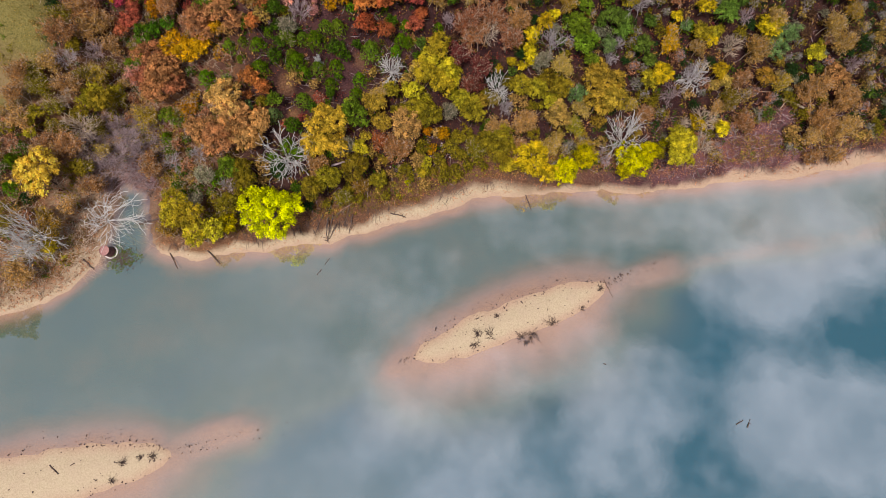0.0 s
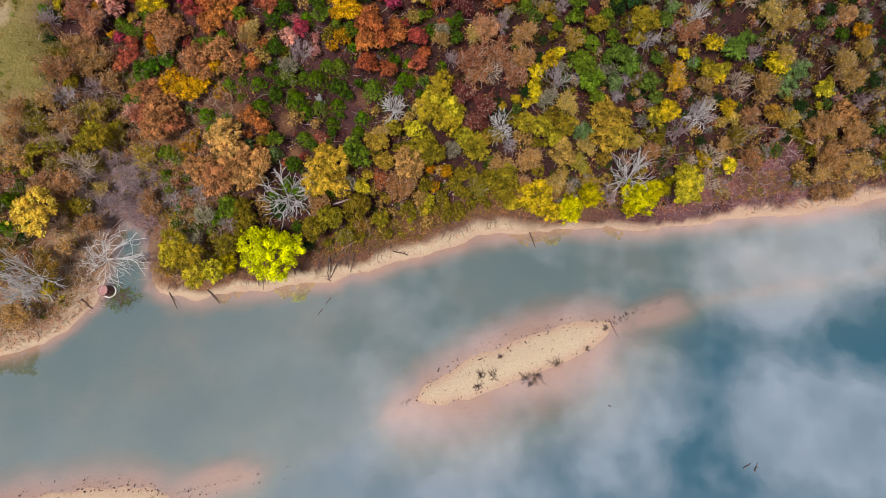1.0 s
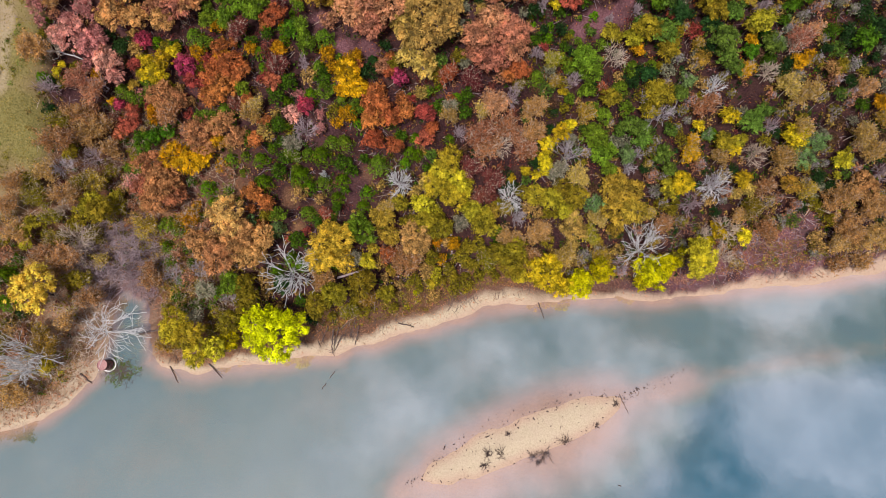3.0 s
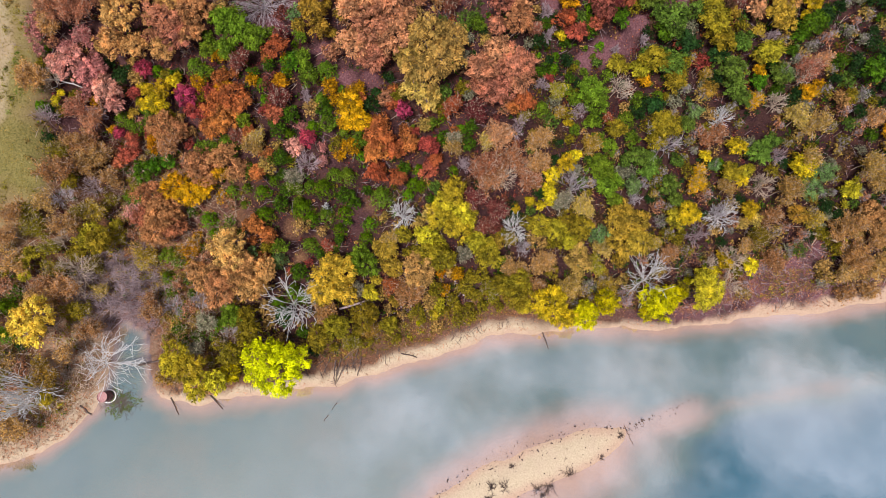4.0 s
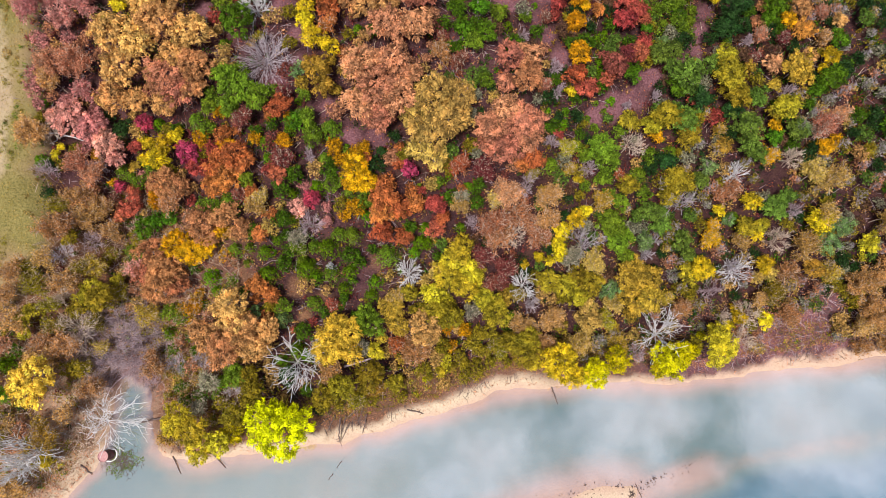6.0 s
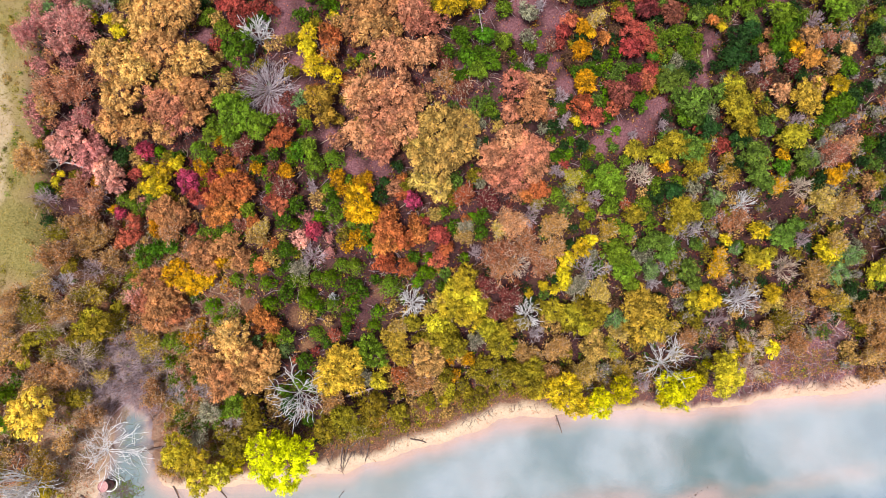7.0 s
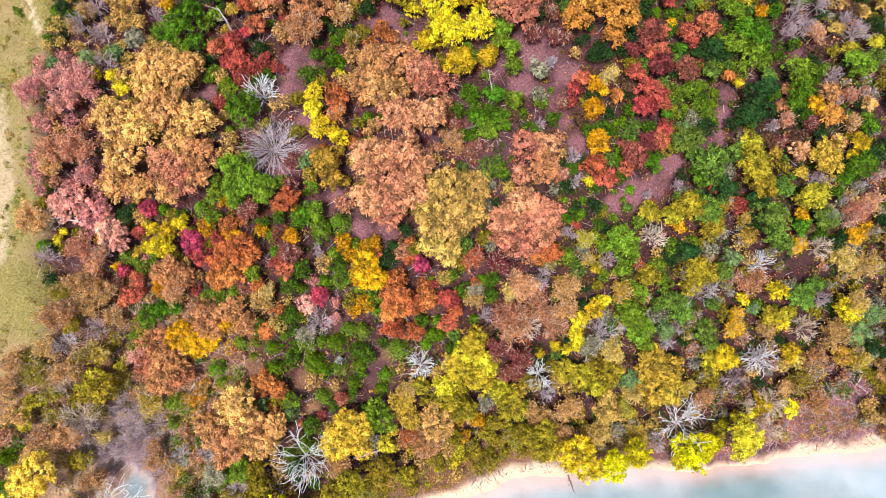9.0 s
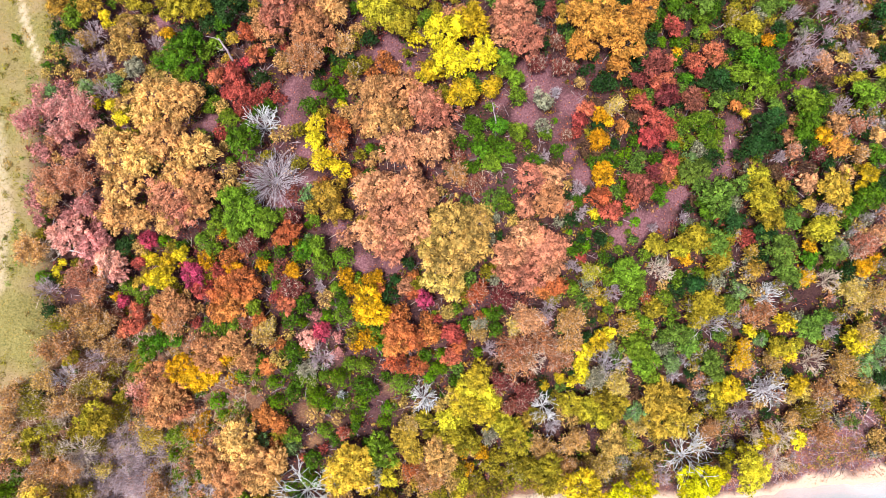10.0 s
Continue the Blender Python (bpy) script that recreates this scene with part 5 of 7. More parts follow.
broadleaf(36.20, 48.86, 1.04, 3.14, "grn")
broadleaf(26.32, 48.87, 1.06, 3.18, "citron")
broadleaf(18.29, 48.88, 0.26, 1.34, "red")
sparse(31.72, 49.17, 0.86, 2.82, "rose")
broadleaf(23.50, 49.25, 0.80, 2.59, "fern")
broadleaf(8.05, 49.35, 0.83, 2.66, "rust")
broadleaf(21.79, 49.38, 1.13, 3.35, "citron")
sparse(-1.45, 49.42, 0.78, 2.67, "dkred")
broadleaf(16.79, 49.44, 0.80, 2.58, "grn")
broadleaf(-12.56, 49.48, 0.70, 2.36, "yel")
broadleaf(10.82, 49.52, 0.59, 2.10, "red")
broadleaf(-29.55, 49.60, 1.40, 3.96, "wheat")
sparse(-3.28, 49.78, 0.94, 2.99, "brown")
broadleaf(2.41, 49.95, 1.19, 3.48, "rose")
broadleaf(12.92, 50.00, 0.63, 2.20, "grn")
broadleaf(37.44, 50.04, 0.86, 2.73, "dkgrn")
broadleaf(-13.99, 50.05, 0.87, 2.74, "yel")
bare(6.23, 50.14, 0.71, 2.52, "grey")
broadleaf(17.30, 50.15, 1.32, 3.78, "fern")
cedar(29.18, 50.20, 0.52, 1.19, "pine")
broadleaf(3.94, 50.28, 1.03, 3.11, "rose")
bare(26.64, 50.35, 0.72, 2.54, "grey")
broadleaf(-32.29, 50.36, 1.50, 4.19, "wheat")
broadleaf(-24.55, 50.36, 1.49, 4.18, "wheat")
cedar(-22.36, 50.37, 0.53, 1.20, "lgrn")
cedar(10.39, 50.45, 0.51, 1.17, "grn")
broadleaf(11.08, 50.51, 1.07, 3.22, "dkred")
broadleaf(25.27, 50.68, 0.51, 1.92, "gold")
broadleaf(20.69, 50.75, 1.32, 3.78, "citron")
broadleaf(28.96, 51.01, 0.76, 2.50, "grn")
broadleaf(-27.47, 51.04, 1.79, 4.87, "wheat")
broadleaf(-7.77, 51.14, 1.45, 4.08, "rose")
broadleaf(-0.68, 51.20, 0.74, 2.46, "lgrn")
broadleaf(8.16, 51.24, 0.87, 2.74, "amber")
sparse(-12.65, 51.32, 0.91, 2.91, "rust")
cedar(10.44, 51.36, 0.68, 1.49, "grn")
broadleaf(-20.69, 51.39, 1.34, 3.83, "grn")
broadleaf(27.28, 51.44, 0.88, 2.77, "gold")
broadleaf(19.39, 51.45, 0.83, 2.66, "fern")
sparse(-3.32, 51.48, 0.54, 2.18, "dkred")
broadleaf(-5.82, 51.49, 1.45, 4.07, "rose")
broadleaf(29.93, 51.66, 1.04, 3.15, "grn")
broadleaf(-14.98, 51.72, 0.71, 2.38, "yel")
broadleaf(13.20, 51.80, 0.83, 2.66, "red")
broadleaf(12.55, 51.86, 0.79, 2.57, "dkred")
sparse(-37.91, 51.87, 1.08, 3.27, "pink")
cedar(-10.58, 51.92, 0.51, 1.16, "grn")
broadleaf(14.97, 51.94, 0.83, 2.66, "fern")
broadleaf(-32.73, 52.01, 0.63, 2.20, "olive")
broadleaf(26.66, 52.11, 1.15, 3.41, "gold")
broadleaf(0.12, 52.14, 0.90, 2.83, "grn")
broadleaf(-1.68, 52.25, 0.82, 2.64, "grn")
broadleaf(24.75, 52.36, 0.75, 2.48, "rose")
bare(3.34, 52.41, 0.62, 2.34, "grey")
broadleaf(-13.02, 52.45, 0.90, 2.83, "rust")
broadleaf(20.64, 52.51, 0.79, 2.56, "citron")
broadleaf(30.98, 52.53, 0.71, 2.38, "dkgrn")
broadleaf(29.46, 52.54, 0.46, 1.82, "yel")
broadleaf(16.23, 52.65, 0.71, 2.38, "fern")
sparse(-40.13, 52.72, 1.44, 3.98, "pink")
sparse(23.54, 53.05, 0.50, 2.11, "dkred")
broadleaf(13.70, 53.13, 0.63, 2.19, "red")
broadleaf(-15.05, 53.19, 0.67, 2.28, "yel")
sparse(-36.09, 53.21, 1.68, 4.47, "pink")
bare(-19.62, 53.22, 1.37, 4.04, "white")
broadleaf(-9.20, 53.24, 1.37, 3.89, "tan")
broadleaf(-32.58, 53.39, 0.58, 2.09, "yel")
broadleaf(-29.84, 53.43, 1.14, 3.37, "wheat")
cedar(9.87, 53.47, 0.38, 0.92, "grn")
cedar(2.09, 53.51, 0.55, 1.24, "grn")
broadleaf(28.05, 53.54, 0.59, 2.10, "tan")
broadleaf(29.84, 53.60, 0.71, 2.38, "yel")
broadleaf(-11.36, 53.62, 0.78, 2.54, "tan")
broadleaf(-22.72, 53.66, 0.73, 2.43, "lgrn")
cedar(10.39, 53.72, 0.55, 1.24, "grn")
cedar(15.70, 53.87, 0.72, 1.57, "pine")
sparse(-38.62, 53.90, 1.08, 3.27, "pink")
broadleaf(1.13, 53.95, 0.74, 2.45, "lgrn")
broadleaf(7.71, 54.03, 0.78, 2.55, "amber")
broadleaf(-2.30, 54.11, 0.70, 2.36, "grn")
broadleaf(-33.26, 54.19, 0.36, 1.58, "yel")
broadleaf(-0.27, 54.24, 0.74, 2.44, "grn")
sparse(5.05, 54.25, 0.50, 2.09, "dkred")
broadleaf(-5.52, 54.30, 1.37, 3.90, "rose")
broadleaf(13.99, 54.46, 0.42, 1.71, "grn")
broadleaf(11.81, 54.53, 0.94, 2.92, "red")
broadleaf(-26.43, 54.58, 1.61, 4.45, "wheat")
bare(22.77, 54.61, 0.54, 2.19, "grey")
cedar(21.33, 54.62, 0.47, 1.09, "lgrn")
broadleaf(20.21, 54.70, 0.82, 2.64, "dkgrn")
sparse(23.55, 54.83, 0.79, 2.68, "rose")
sparse(25.87, 54.83, 0.62, 2.35, "dkred")
broadleaf(-34.00, 54.85, 0.41, 1.69, "yel")
cedar(3.81, 54.90, 0.25, 0.68, "lgrn")
broadleaf(20.88, 54.94, 0.74, 2.46, "dkgrn")
broadleaf(-29.24, 54.97, 1.71, 4.69, "wheat")
broadleaf(30.55, 55.10, 0.79, 2.57, "grn")
broadleaf(-10.45, 55.13, 1.44, 4.07, "tan")
broadleaf(-6.60, 55.20, 1.36, 3.88, "rose")
broadleaf(13.42, 55.29, 0.62, 2.19, "red")
cedar(15.47, 55.31, 0.72, 1.56, "lgrn")
sparse(28.97, 55.36, 0.70, 2.51, "brown")
broadleaf(27.28, 55.47, 0.87, 2.74, "orange")
broadleaf(9.63, 55.47, 0.54, 1.99, "rust")
broadleaf(6.14, 55.63, 0.58, 2.08, "red")
cedar(-13.36, 55.66, 0.46, 1.08, "grn")
cedar(-14.97, 55.68, 0.30, 0.76, "lgrn")
cedar(17.60, 55.72, 0.84, 1.80, "lgrn")
broadleaf(-8.59, 55.79, 1.36, 3.88, "tan")
broadleaf(-22.01, 55.84, 0.85, 2.71, "red")
cedar(4.31, 55.93, 0.29, 0.76, "grn")
broadleaf(12.23, 55.93, 0.98, 3.01, "red")
bare(-34.74, 55.94, 0.98, 3.06, "grey")
broadleaf(8.55, 55.94, 0.37, 1.61, "amber")
cedar(-39.61, 55.95, 0.47, 1.09, "grn")
broadleaf(-25.19, 55.96, 0.61, 2.15, "dkgrn")
broadleaf(-23.16, 55.99, 0.60, 2.14, "red")
broadleaf(23.50, 56.17, 0.54, 2.00, "tan")
pine(-36.42, 56.17, 0.76, 3.48, "pine")
broadleaf(7.72, 56.28, 0.54, 1.99, "amber")
broadleaf(-3.46, 56.40, 1.21, 3.53, "yel")
broadleaf(26.05, 56.40, 0.66, 2.27, "amber")
broadleaf(24.30, 56.40, 0.66, 2.28, "grn")
broadleaf(20.70, 56.46, 0.94, 2.91, "dkgrn")
cedar(-13.59, 56.66, 0.59, 1.32, "grn")
broadleaf(6.68, 56.66, 0.62, 2.17, "red")
broadleaf(3.02, 56.94, 0.70, 2.36, "grey")
sparse(9.07, 56.99, 0.78, 2.66, "pale")
broadleaf(30.61, 57.05, 0.50, 1.90, "tan")
cedar(18.06, 57.06, 0.59, 1.32, "lgrn")
broadleaf(-22.74, 57.12, 0.81, 2.61, "red")
broadleaf(-24.49, 57.25, 0.60, 2.14, "red")
broadleaf(-27.66, 57.31, 0.70, 2.36, "lgrn")
cedar(-14.40, 57.37, 0.50, 1.16, "grn")
broadleaf(27.09, 57.49, 0.78, 2.55, "tan")
broadleaf(22.04, 57.49, 0.78, 2.55, "dkgrn")
broadleaf(11.07, 57.49, 0.70, 2.35, "red")
broadleaf(24.75, 57.52, 0.86, 2.73, "grn")
broadleaf(-1.23, 57.52, 0.77, 2.53, "yel")
sparse(29.07, 57.53, 0.70, 2.50, "rose")
cedar(-20.58, 57.57, 0.82, 1.75, "dkgrn")
broadleaf(-26.18, 57.63, 0.78, 2.54, "grn")
broadleaf(23.86, 57.71, 0.42, 1.71, "tan")
broadleaf(19.74, 57.84, 0.37, 1.61, "yel")
bare(4.16, 57.84, 0.54, 2.17, "silver")
broadleaf(-12.89, 57.97, 0.29, 1.42, "rust")
broadleaf(-6.12, 58.12, 0.81, 2.61, "yel")
broadleaf(-32.22, 58.15, 0.80, 2.59, "grey")
broadleaf(15.22, 58.17, 0.94, 2.92, "dkred")
cedar(-15.62, 58.19, 0.51, 1.16, "dkgrn")
sparse(-12.39, 58.20, 0.61, 2.33, "olive")
broadleaf(13.05, 58.33, 0.98, 3.00, "dkred")
cedar(-14.18, 58.34, 0.50, 1.15, "grn")
broadleaf(19.02, 58.41, 0.46, 1.80, "rust")
broadleaf(0.54, 58.42, 0.77, 2.53, "lgrn")
broadleaf(-28.98, 58.44, 0.87, 2.76, "grn")
broadleaf(17.39, 58.60, 0.62, 2.18, "fern")
broadleaf(22.16, 58.60, 0.54, 1.99, "fern")
sparse(-16.29, 58.61, 1.54, 4.18, "tan")
bare(-35.16, 58.61, 1.12, 3.33, "grey")
broadleaf(-4.60, 58.75, 1.31, 3.77, "yel")
broadleaf(-22.07, 58.86, 0.47, 1.84, "mag")
broadleaf(24.36, 59.01, 1.02, 3.09, "lgrn")
broadleaf(-0.32, 59.04, 0.57, 2.06, "lgrn")
cedar(-40.25, 59.12, 0.47, 1.09, "dkgrn")
broadleaf(-21.09, 59.23, 0.76, 2.50, "red")
cedar(19.96, 59.26, 0.96, 2.02, "lgrn")
broadleaf(-27.48, 59.28, 1.41, 3.99, "grn")
bare(27.68, 59.33, 0.78, 2.66, "grey")
broadleaf(12.40, 59.36, 0.70, 2.35, "red")
cedar(-14.57, 59.40, 0.55, 1.24, "dkgrn")
broadleaf(10.78, 59.47, 0.61, 2.16, "dkred")
cedar(-8.26, 59.61, 0.25, 0.68, "lgrn")
sparse(-38.96, 59.63, 0.64, 2.37, "pale")
broadleaf(12.90, 59.66, 0.70, 2.35, "red")
sparse(2.03, 59.74, 0.89, 2.88, "dkred")
broadleaf(-2.17, 59.76, 1.28, 3.70, "yel")
broadleaf(-32.39, 59.87, 0.76, 2.49, "pale")
sparse(3.94, 59.89, 0.73, 2.57, "dkred")
bare(-37.88, 59.89, 1.12, 3.34, "grey")
broadleaf(-21.60, 59.93, 0.39, 1.64, "amber")
broadleaf(-33.75, 59.93, 0.93, 2.90, "pale")
broadleaf(-0.28, 60.09, 0.73, 2.43, "lgrn")
broadleaf(16.20, 60.12, 0.66, 2.26, "dkgrn")
sparse(-13.52, 60.15, 0.89, 2.88, "tan")
broadleaf(20.48, 60.15, 0.86, 2.72, "lgrn")
broadleaf(29.30, 60.15, 1.02, 3.09, "lgrn")
cedar(-20.36, 60.25, 0.34, 0.86, "grn")
sparse(5.28, 60.28, 0.54, 2.17, "dkred")
cedar(22.30, 60.33, 0.71, 1.55, "lgrn")
broadleaf(14.73, 60.33, 0.50, 1.89, "grn")
cedar(-15.32, 60.38, 0.38, 0.92, "grn")
cedar(-41.84, 60.41, 0.56, 1.26, "grn")
broadleaf(-24.96, 60.43, 0.60, 2.14, "lgrn")
broadleaf(9.00, 60.45, 0.93, 2.90, "orange")
bare(-31.03, 60.50, 0.80, 2.69, "grey")
broadleaf(17.60, 60.52, 0.66, 2.26, "dkgrn")
broadleaf(-26.96, 60.64, 0.86, 2.74, "grn")
broadleaf(-16.05, 60.77, 1.76, 4.80, "tan")
broadleaf(11.93, 60.78, 1.01, 3.07, "dkred")
broadleaf(15.76, 60.79, 0.54, 1.98, "red")
broadleaf(30.88, 60.83, 0.86, 2.73, "fern")
cedar(7.00, 60.90, 0.46, 1.07, "dkgrn")
broadleaf(-19.93, 60.91, 1.32, 3.78, "tan")
broadleaf(-23.52, 60.92, 0.47, 1.84, "gold")
sparse(-37.77, 60.94, 0.81, 2.72, "pale")
broadleaf(19.11, 61.05, 0.86, 2.72, "lgrn")
broadleaf(-5.51, 61.05, 1.46, 4.11, "yel")
broadleaf(-22.10, 61.18, 0.80, 2.60, "rust")
broadleaf(1.20, 61.35, 1.43, 4.04, "rose")
broadleaf(13.05, 61.37, 0.57, 2.07, "red")
cedar(-45.38, 61.41, 0.28, 0.74, "grn")
cedar(-41.30, 61.47, 0.70, 1.52, "grn")
broadleaf(-33.50, 61.50, 1.10, 3.28, "pale")
broadleaf(5.82, 61.54, 1.09, 3.25, "orange")
broadleaf(-29.81, 61.55, 0.57, 2.07, "amber")
bare(-36.94, 61.62, 1.12, 3.34, "grey")
broadleaf(-9.24, 61.66, 1.19, 3.50, "citron")
broadleaf(15.19, 61.73, 0.70, 2.35, "red")
cedar(-45.79, 61.78, 0.38, 0.92, "grn")
broadleaf(29.00, 61.80, 0.58, 2.08, "citron")
broadleaf(-18.79, 62.05, 1.84, 4.98, "rose")
broadleaf(21.55, 62.06, 0.70, 2.35, "grn")
broadleaf(-25.82, 62.10, 0.77, 2.53, "dkgrn")
sparse(3.81, 62.16, 0.61, 2.32, "dkred")
broadleaf(16.65, 62.17, 0.93, 2.90, "red")
broadleaf(-0.70, 62.19, 0.97, 2.98, "rose")
broadleaf(8.93, 62.22, 1.74, 4.74, "orange")
broadleaf(19.93, 62.27, 0.85, 2.71, "grn")
broadleaf(-24.69, 62.31, 0.60, 2.13, "grn")
broadleaf(-10.46, 62.39, 1.35, 3.85, "citron")
broadleaf(31.09, 62.48, 0.57, 2.07, "citron")
broadleaf(13.85, 62.50, 0.33, 1.51, "amber")
broadleaf(-14.68, 62.57, 1.36, 3.88, "tan")
broadleaf(-3.35, 62.61, 1.39, 3.95, "yel")
bare(23.68, 62.65, 0.74, 2.57, "grey")
bare(29.25, 62.70, 1.13, 3.37, "grey")
broadleaf(-36.11, 62.74, 0.41, 1.69, "yel")
broadleaf(-39.13, 62.81, 0.90, 2.83, "lgrn")
sparse(26.28, 62.82, 0.82, 2.74, "rose")
bare(25.20, 62.93, 0.98, 3.05, "grey")
broadleaf(-24.08, 63.05, 1.05, 3.17, "dkgrn")
broadleaf(-0.07, 63.11, 1.69, 4.64, "rose")
broadleaf(-26.95, 63.44, 1.11, 3.30, "citron")
broadleaf(-36.51, 63.47, 0.54, 2.00, "yel")
broadleaf(-12.05, 63.48, 0.81, 2.61, "citron")
broadleaf(6.75, 63.50, 1.80, 4.90, "orange")
broadleaf(-28.53, 63.52, 1.45, 4.08, "citron")
broadleaf(27.93, 63.54, 0.49, 1.89, "pale")
cedar(12.76, 63.64, 0.58, 1.30, "grn")
broadleaf(19.30, 63.83, 0.69, 2.34, "lgrn")
broadleaf(-40.55, 63.86, 0.99, 3.04, "gold")
cedar(14.80, 63.90, 0.58, 1.30, "grn")
broadleaf(3.99, 64.08, 0.37, 1.60, "gold")
bare(24.03, 64.09, 1.21, 3.52, "grey")
cedar(13.99, 64.11, 0.50, 1.15, "grn")
broadleaf(-37.70, 64.15, 1.12, 3.32, "gold")
bare(28.58, 64.20, 0.73, 2.57, "grey")
broadleaf(21.47, 64.21, 0.53, 1.97, "amber")
broadleaf(22.42, 64.31, 0.57, 2.07, "grn")
broadleaf(-7.92, 64.36, 0.72, 2.42, "citron")
broadleaf(13.36, 64.45, 0.73, 2.43, "red")
broadleaf(-33.80, 64.59, 0.67, 2.29, "citron")
broadleaf(5.18, 64.67, 1.00, 3.06, "orange")
broadleaf(10.27, 64.67, 1.36, 3.87, "orange")
broadleaf(2.91, 64.83, 0.57, 2.05, "dkred")
cedar(16.18, 64.96, 0.70, 1.53, "lgrn")
broadleaf(4.12, 65.08, 0.45, 1.78, "gold")
broadleaf(30.26, 65.25, 0.49, 1.88, "pale")
broadleaf(19.66, 65.28, 0.85, 2.70, "citron")
bare(26.18, 65.34, 0.81, 2.72, "grey")
sparse(18.07, 65.98, 0.77, 2.64, "citron")
broadleaf(13.34, 66.70, 0.73, 2.43, "grn")
broadleaf(15.97, 66.80, 0.65, 2.24, "fern")
bare(23.77, 67.09, 0.81, 2.72, "grey")
bare(29.05, 67.17, 0.89, 2.88, "grey")
broadleaf(21.31, 67.31, 0.73, 2.43, "fern")
bare(25.76, 67.40, 1.00, 3.11, "grey")
bare(27.94, 67.41, 1.01, 3.11, "grey")
broadleaf(22.43, 68.03, 0.57, 2.06, "fern")
broadleaf(31.18, 68.10, 0.73, 2.43, "dkgrn")
bare(-31.3, 17.1, 2.8, 3.4, "white", (4.2, 0.2))
broadleaf(-42.8, 7.9, 2.3, 9.4, "olive")
broadleaf(-44.9, 6.6, 2.0, 8.8, "grn")


# ---- undergrowth ----
def scatter(rng, n, weight, box=(-58, 8, 58, 78)):
    """n places in the wood, thinned out by the weight of each."""
    got = []
    total = 0
    while total < n:
        x, y = rng.uniform(box[0], box[2], 4 * n), rng.uniform(box[1], box[3], 4 * n)
        keep = rng.uniform(size=4 * n) < weight(x, y)
        got.append(np.stack([x[keep], y[keep]], -1))
        total += keep.sum()
    return np.concatenate(got)[:n]


def brush(name, seed, n, tone, weight, tall, label, count=18, size=0.108):
    """A thicket of low bushes: stuff that nobody could count."""
    rng = np.random.RandomState(seed)
    p = scatter(rng, n, weight)
    z = height(p[:, 0], p[:, 1])
    r = rng.uniform(0.22, 0.62, n)
    h = tall * rng.uniform(0.5, 1.4, n)
    i = np.repeat(np.arange(n), count)
    w = rng.normal(size=(len(i), 3))
    w[:, 2] = np.abs(w[:, 2])
    w /= np.linalg.norm(w, axis=1, keepdims=True)
    k = rng.uniform(0.35, 1.05, (len(i), 1))
    c = np.stack([p[i, 0], p[i, 1], z[i]], -1) + w * k * np.stack([r[i], r[i], h[i]], -1)
    me = mesh_from(name, *leaves(rng, c, w + rng.normal(size=w.shape) * 0.6, size), LEAF[tone])
    # tones lean dark: shade under the trees is put into the leaf colour
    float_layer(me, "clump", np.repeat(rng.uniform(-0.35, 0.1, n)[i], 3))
    return tagged(new(name, me), label, "undergrowth", kind="stuff")


def wood(x, y):
    d = shore_distance(x, y)
    return smooth(d, 1.6, 3.4) * open_ground(x, y) * (1 - meadow(x, y)) * (1 - 0.85 * bare_bank(x, y)) * (1 - 0.2 * creek_side(x, y))


def patches(x, y, size, cut):
    return smooth(value_noise(x + 31.7 * size, y - 17.3 * size, size), cut, cut + 0.3)


def bank_band(lo, hi):
    return lambda x, y: smooth(shore_distance(x, y), lo, lo + 0.3) * (1 - smooth(shore_distance(x, y), hi, hi + 0.4))


def hill_part(x, y):
    return smooth(shore_distance(x, y), 12, 20)


def east(x, y):
    return smooth(x, 0, 10)


brush("olive_brush", 11, 2300, "olive", lambda x, y: wood(x, y) * patches(x, y, 3.1, -0.25) * (1 - 0.75 * hill_part(x, y) * (1 - east(x, y))), 0.7, "low olive-gold bushes under the trees")
brush("brown_brush", 12, 1100, "brown", lambda x, y: wood(x, y) * patches(x, y, 2.3, -0.4) * (1 - 0.55 * hill_part(x, y)), 0.65, "dry brown brush under the trees")
brush("russet_brush", 13, 2100, "dkred", lambda x, y: wood(x, y) * patches(x, y, 4.1, -0.1) * (0.25 + 0.75 * hill_part(x, y)) * (1 - 0.2 * east(x, y)), 0.5, "low red-brown bushes on the slope")
brush("rust_brush", 24, 160, "rust", lambda x, y: wood(x, y) * smooth(x, -6, 2) * (1 - smooth(x, 24, 30)) * smooth(y, 40, 46) * patches(x, y, 2.4, -0.4), 0.45, "low rust-red brush on the open slope")
brush("green_brush", 14, 2400, "grn", lambda x, y: wood(x, y) * patches(x, y, 2.9, -0.1) * (0.45 + 0.55 * east(x, y)), 0.6, "low green bushes under the trees")
brush("golden_brush", 15, 600, "gold", lambda x, y: wood(x, y) * patches(x, y, 3.7, 0.1), 0.7, "low golden bushes under the trees")
brush("dark_brush", 16, 1500, "dkgrn", lambda x, y: wood(x, y) * patches(x, y, 5.3, 0.0) * (0.3 + 0.7 * east(x, y)), 0.7, "dark green bushes under the trees")
brush("dry_brush", 20, 330, "pale", lambda x, y: wood(x, y) * patches(x, y, 2.6, -0.2) * (1 - hill_part(x, y)), 0.6, "straw-coloured brush behind the bank")
brush("tan_brush", 17, 500, "rose", lambda x, y: wood(x, y) * patches(x, y, 4.7, 0.0) * (0.4 + 0.6 * hill_part(x, y)), 0.55, "low tan-leaved bushes on the slope")
brush("straw_brush", 18, 650, "pale", lambda x, y: wood(x, y) * (1 - smooth(x, -26, -14)) * (1 - smooth(y, 26, 33)) * patches(x, y, 1.9, -0.4), 0.55, "straw-coloured brush round the creek")
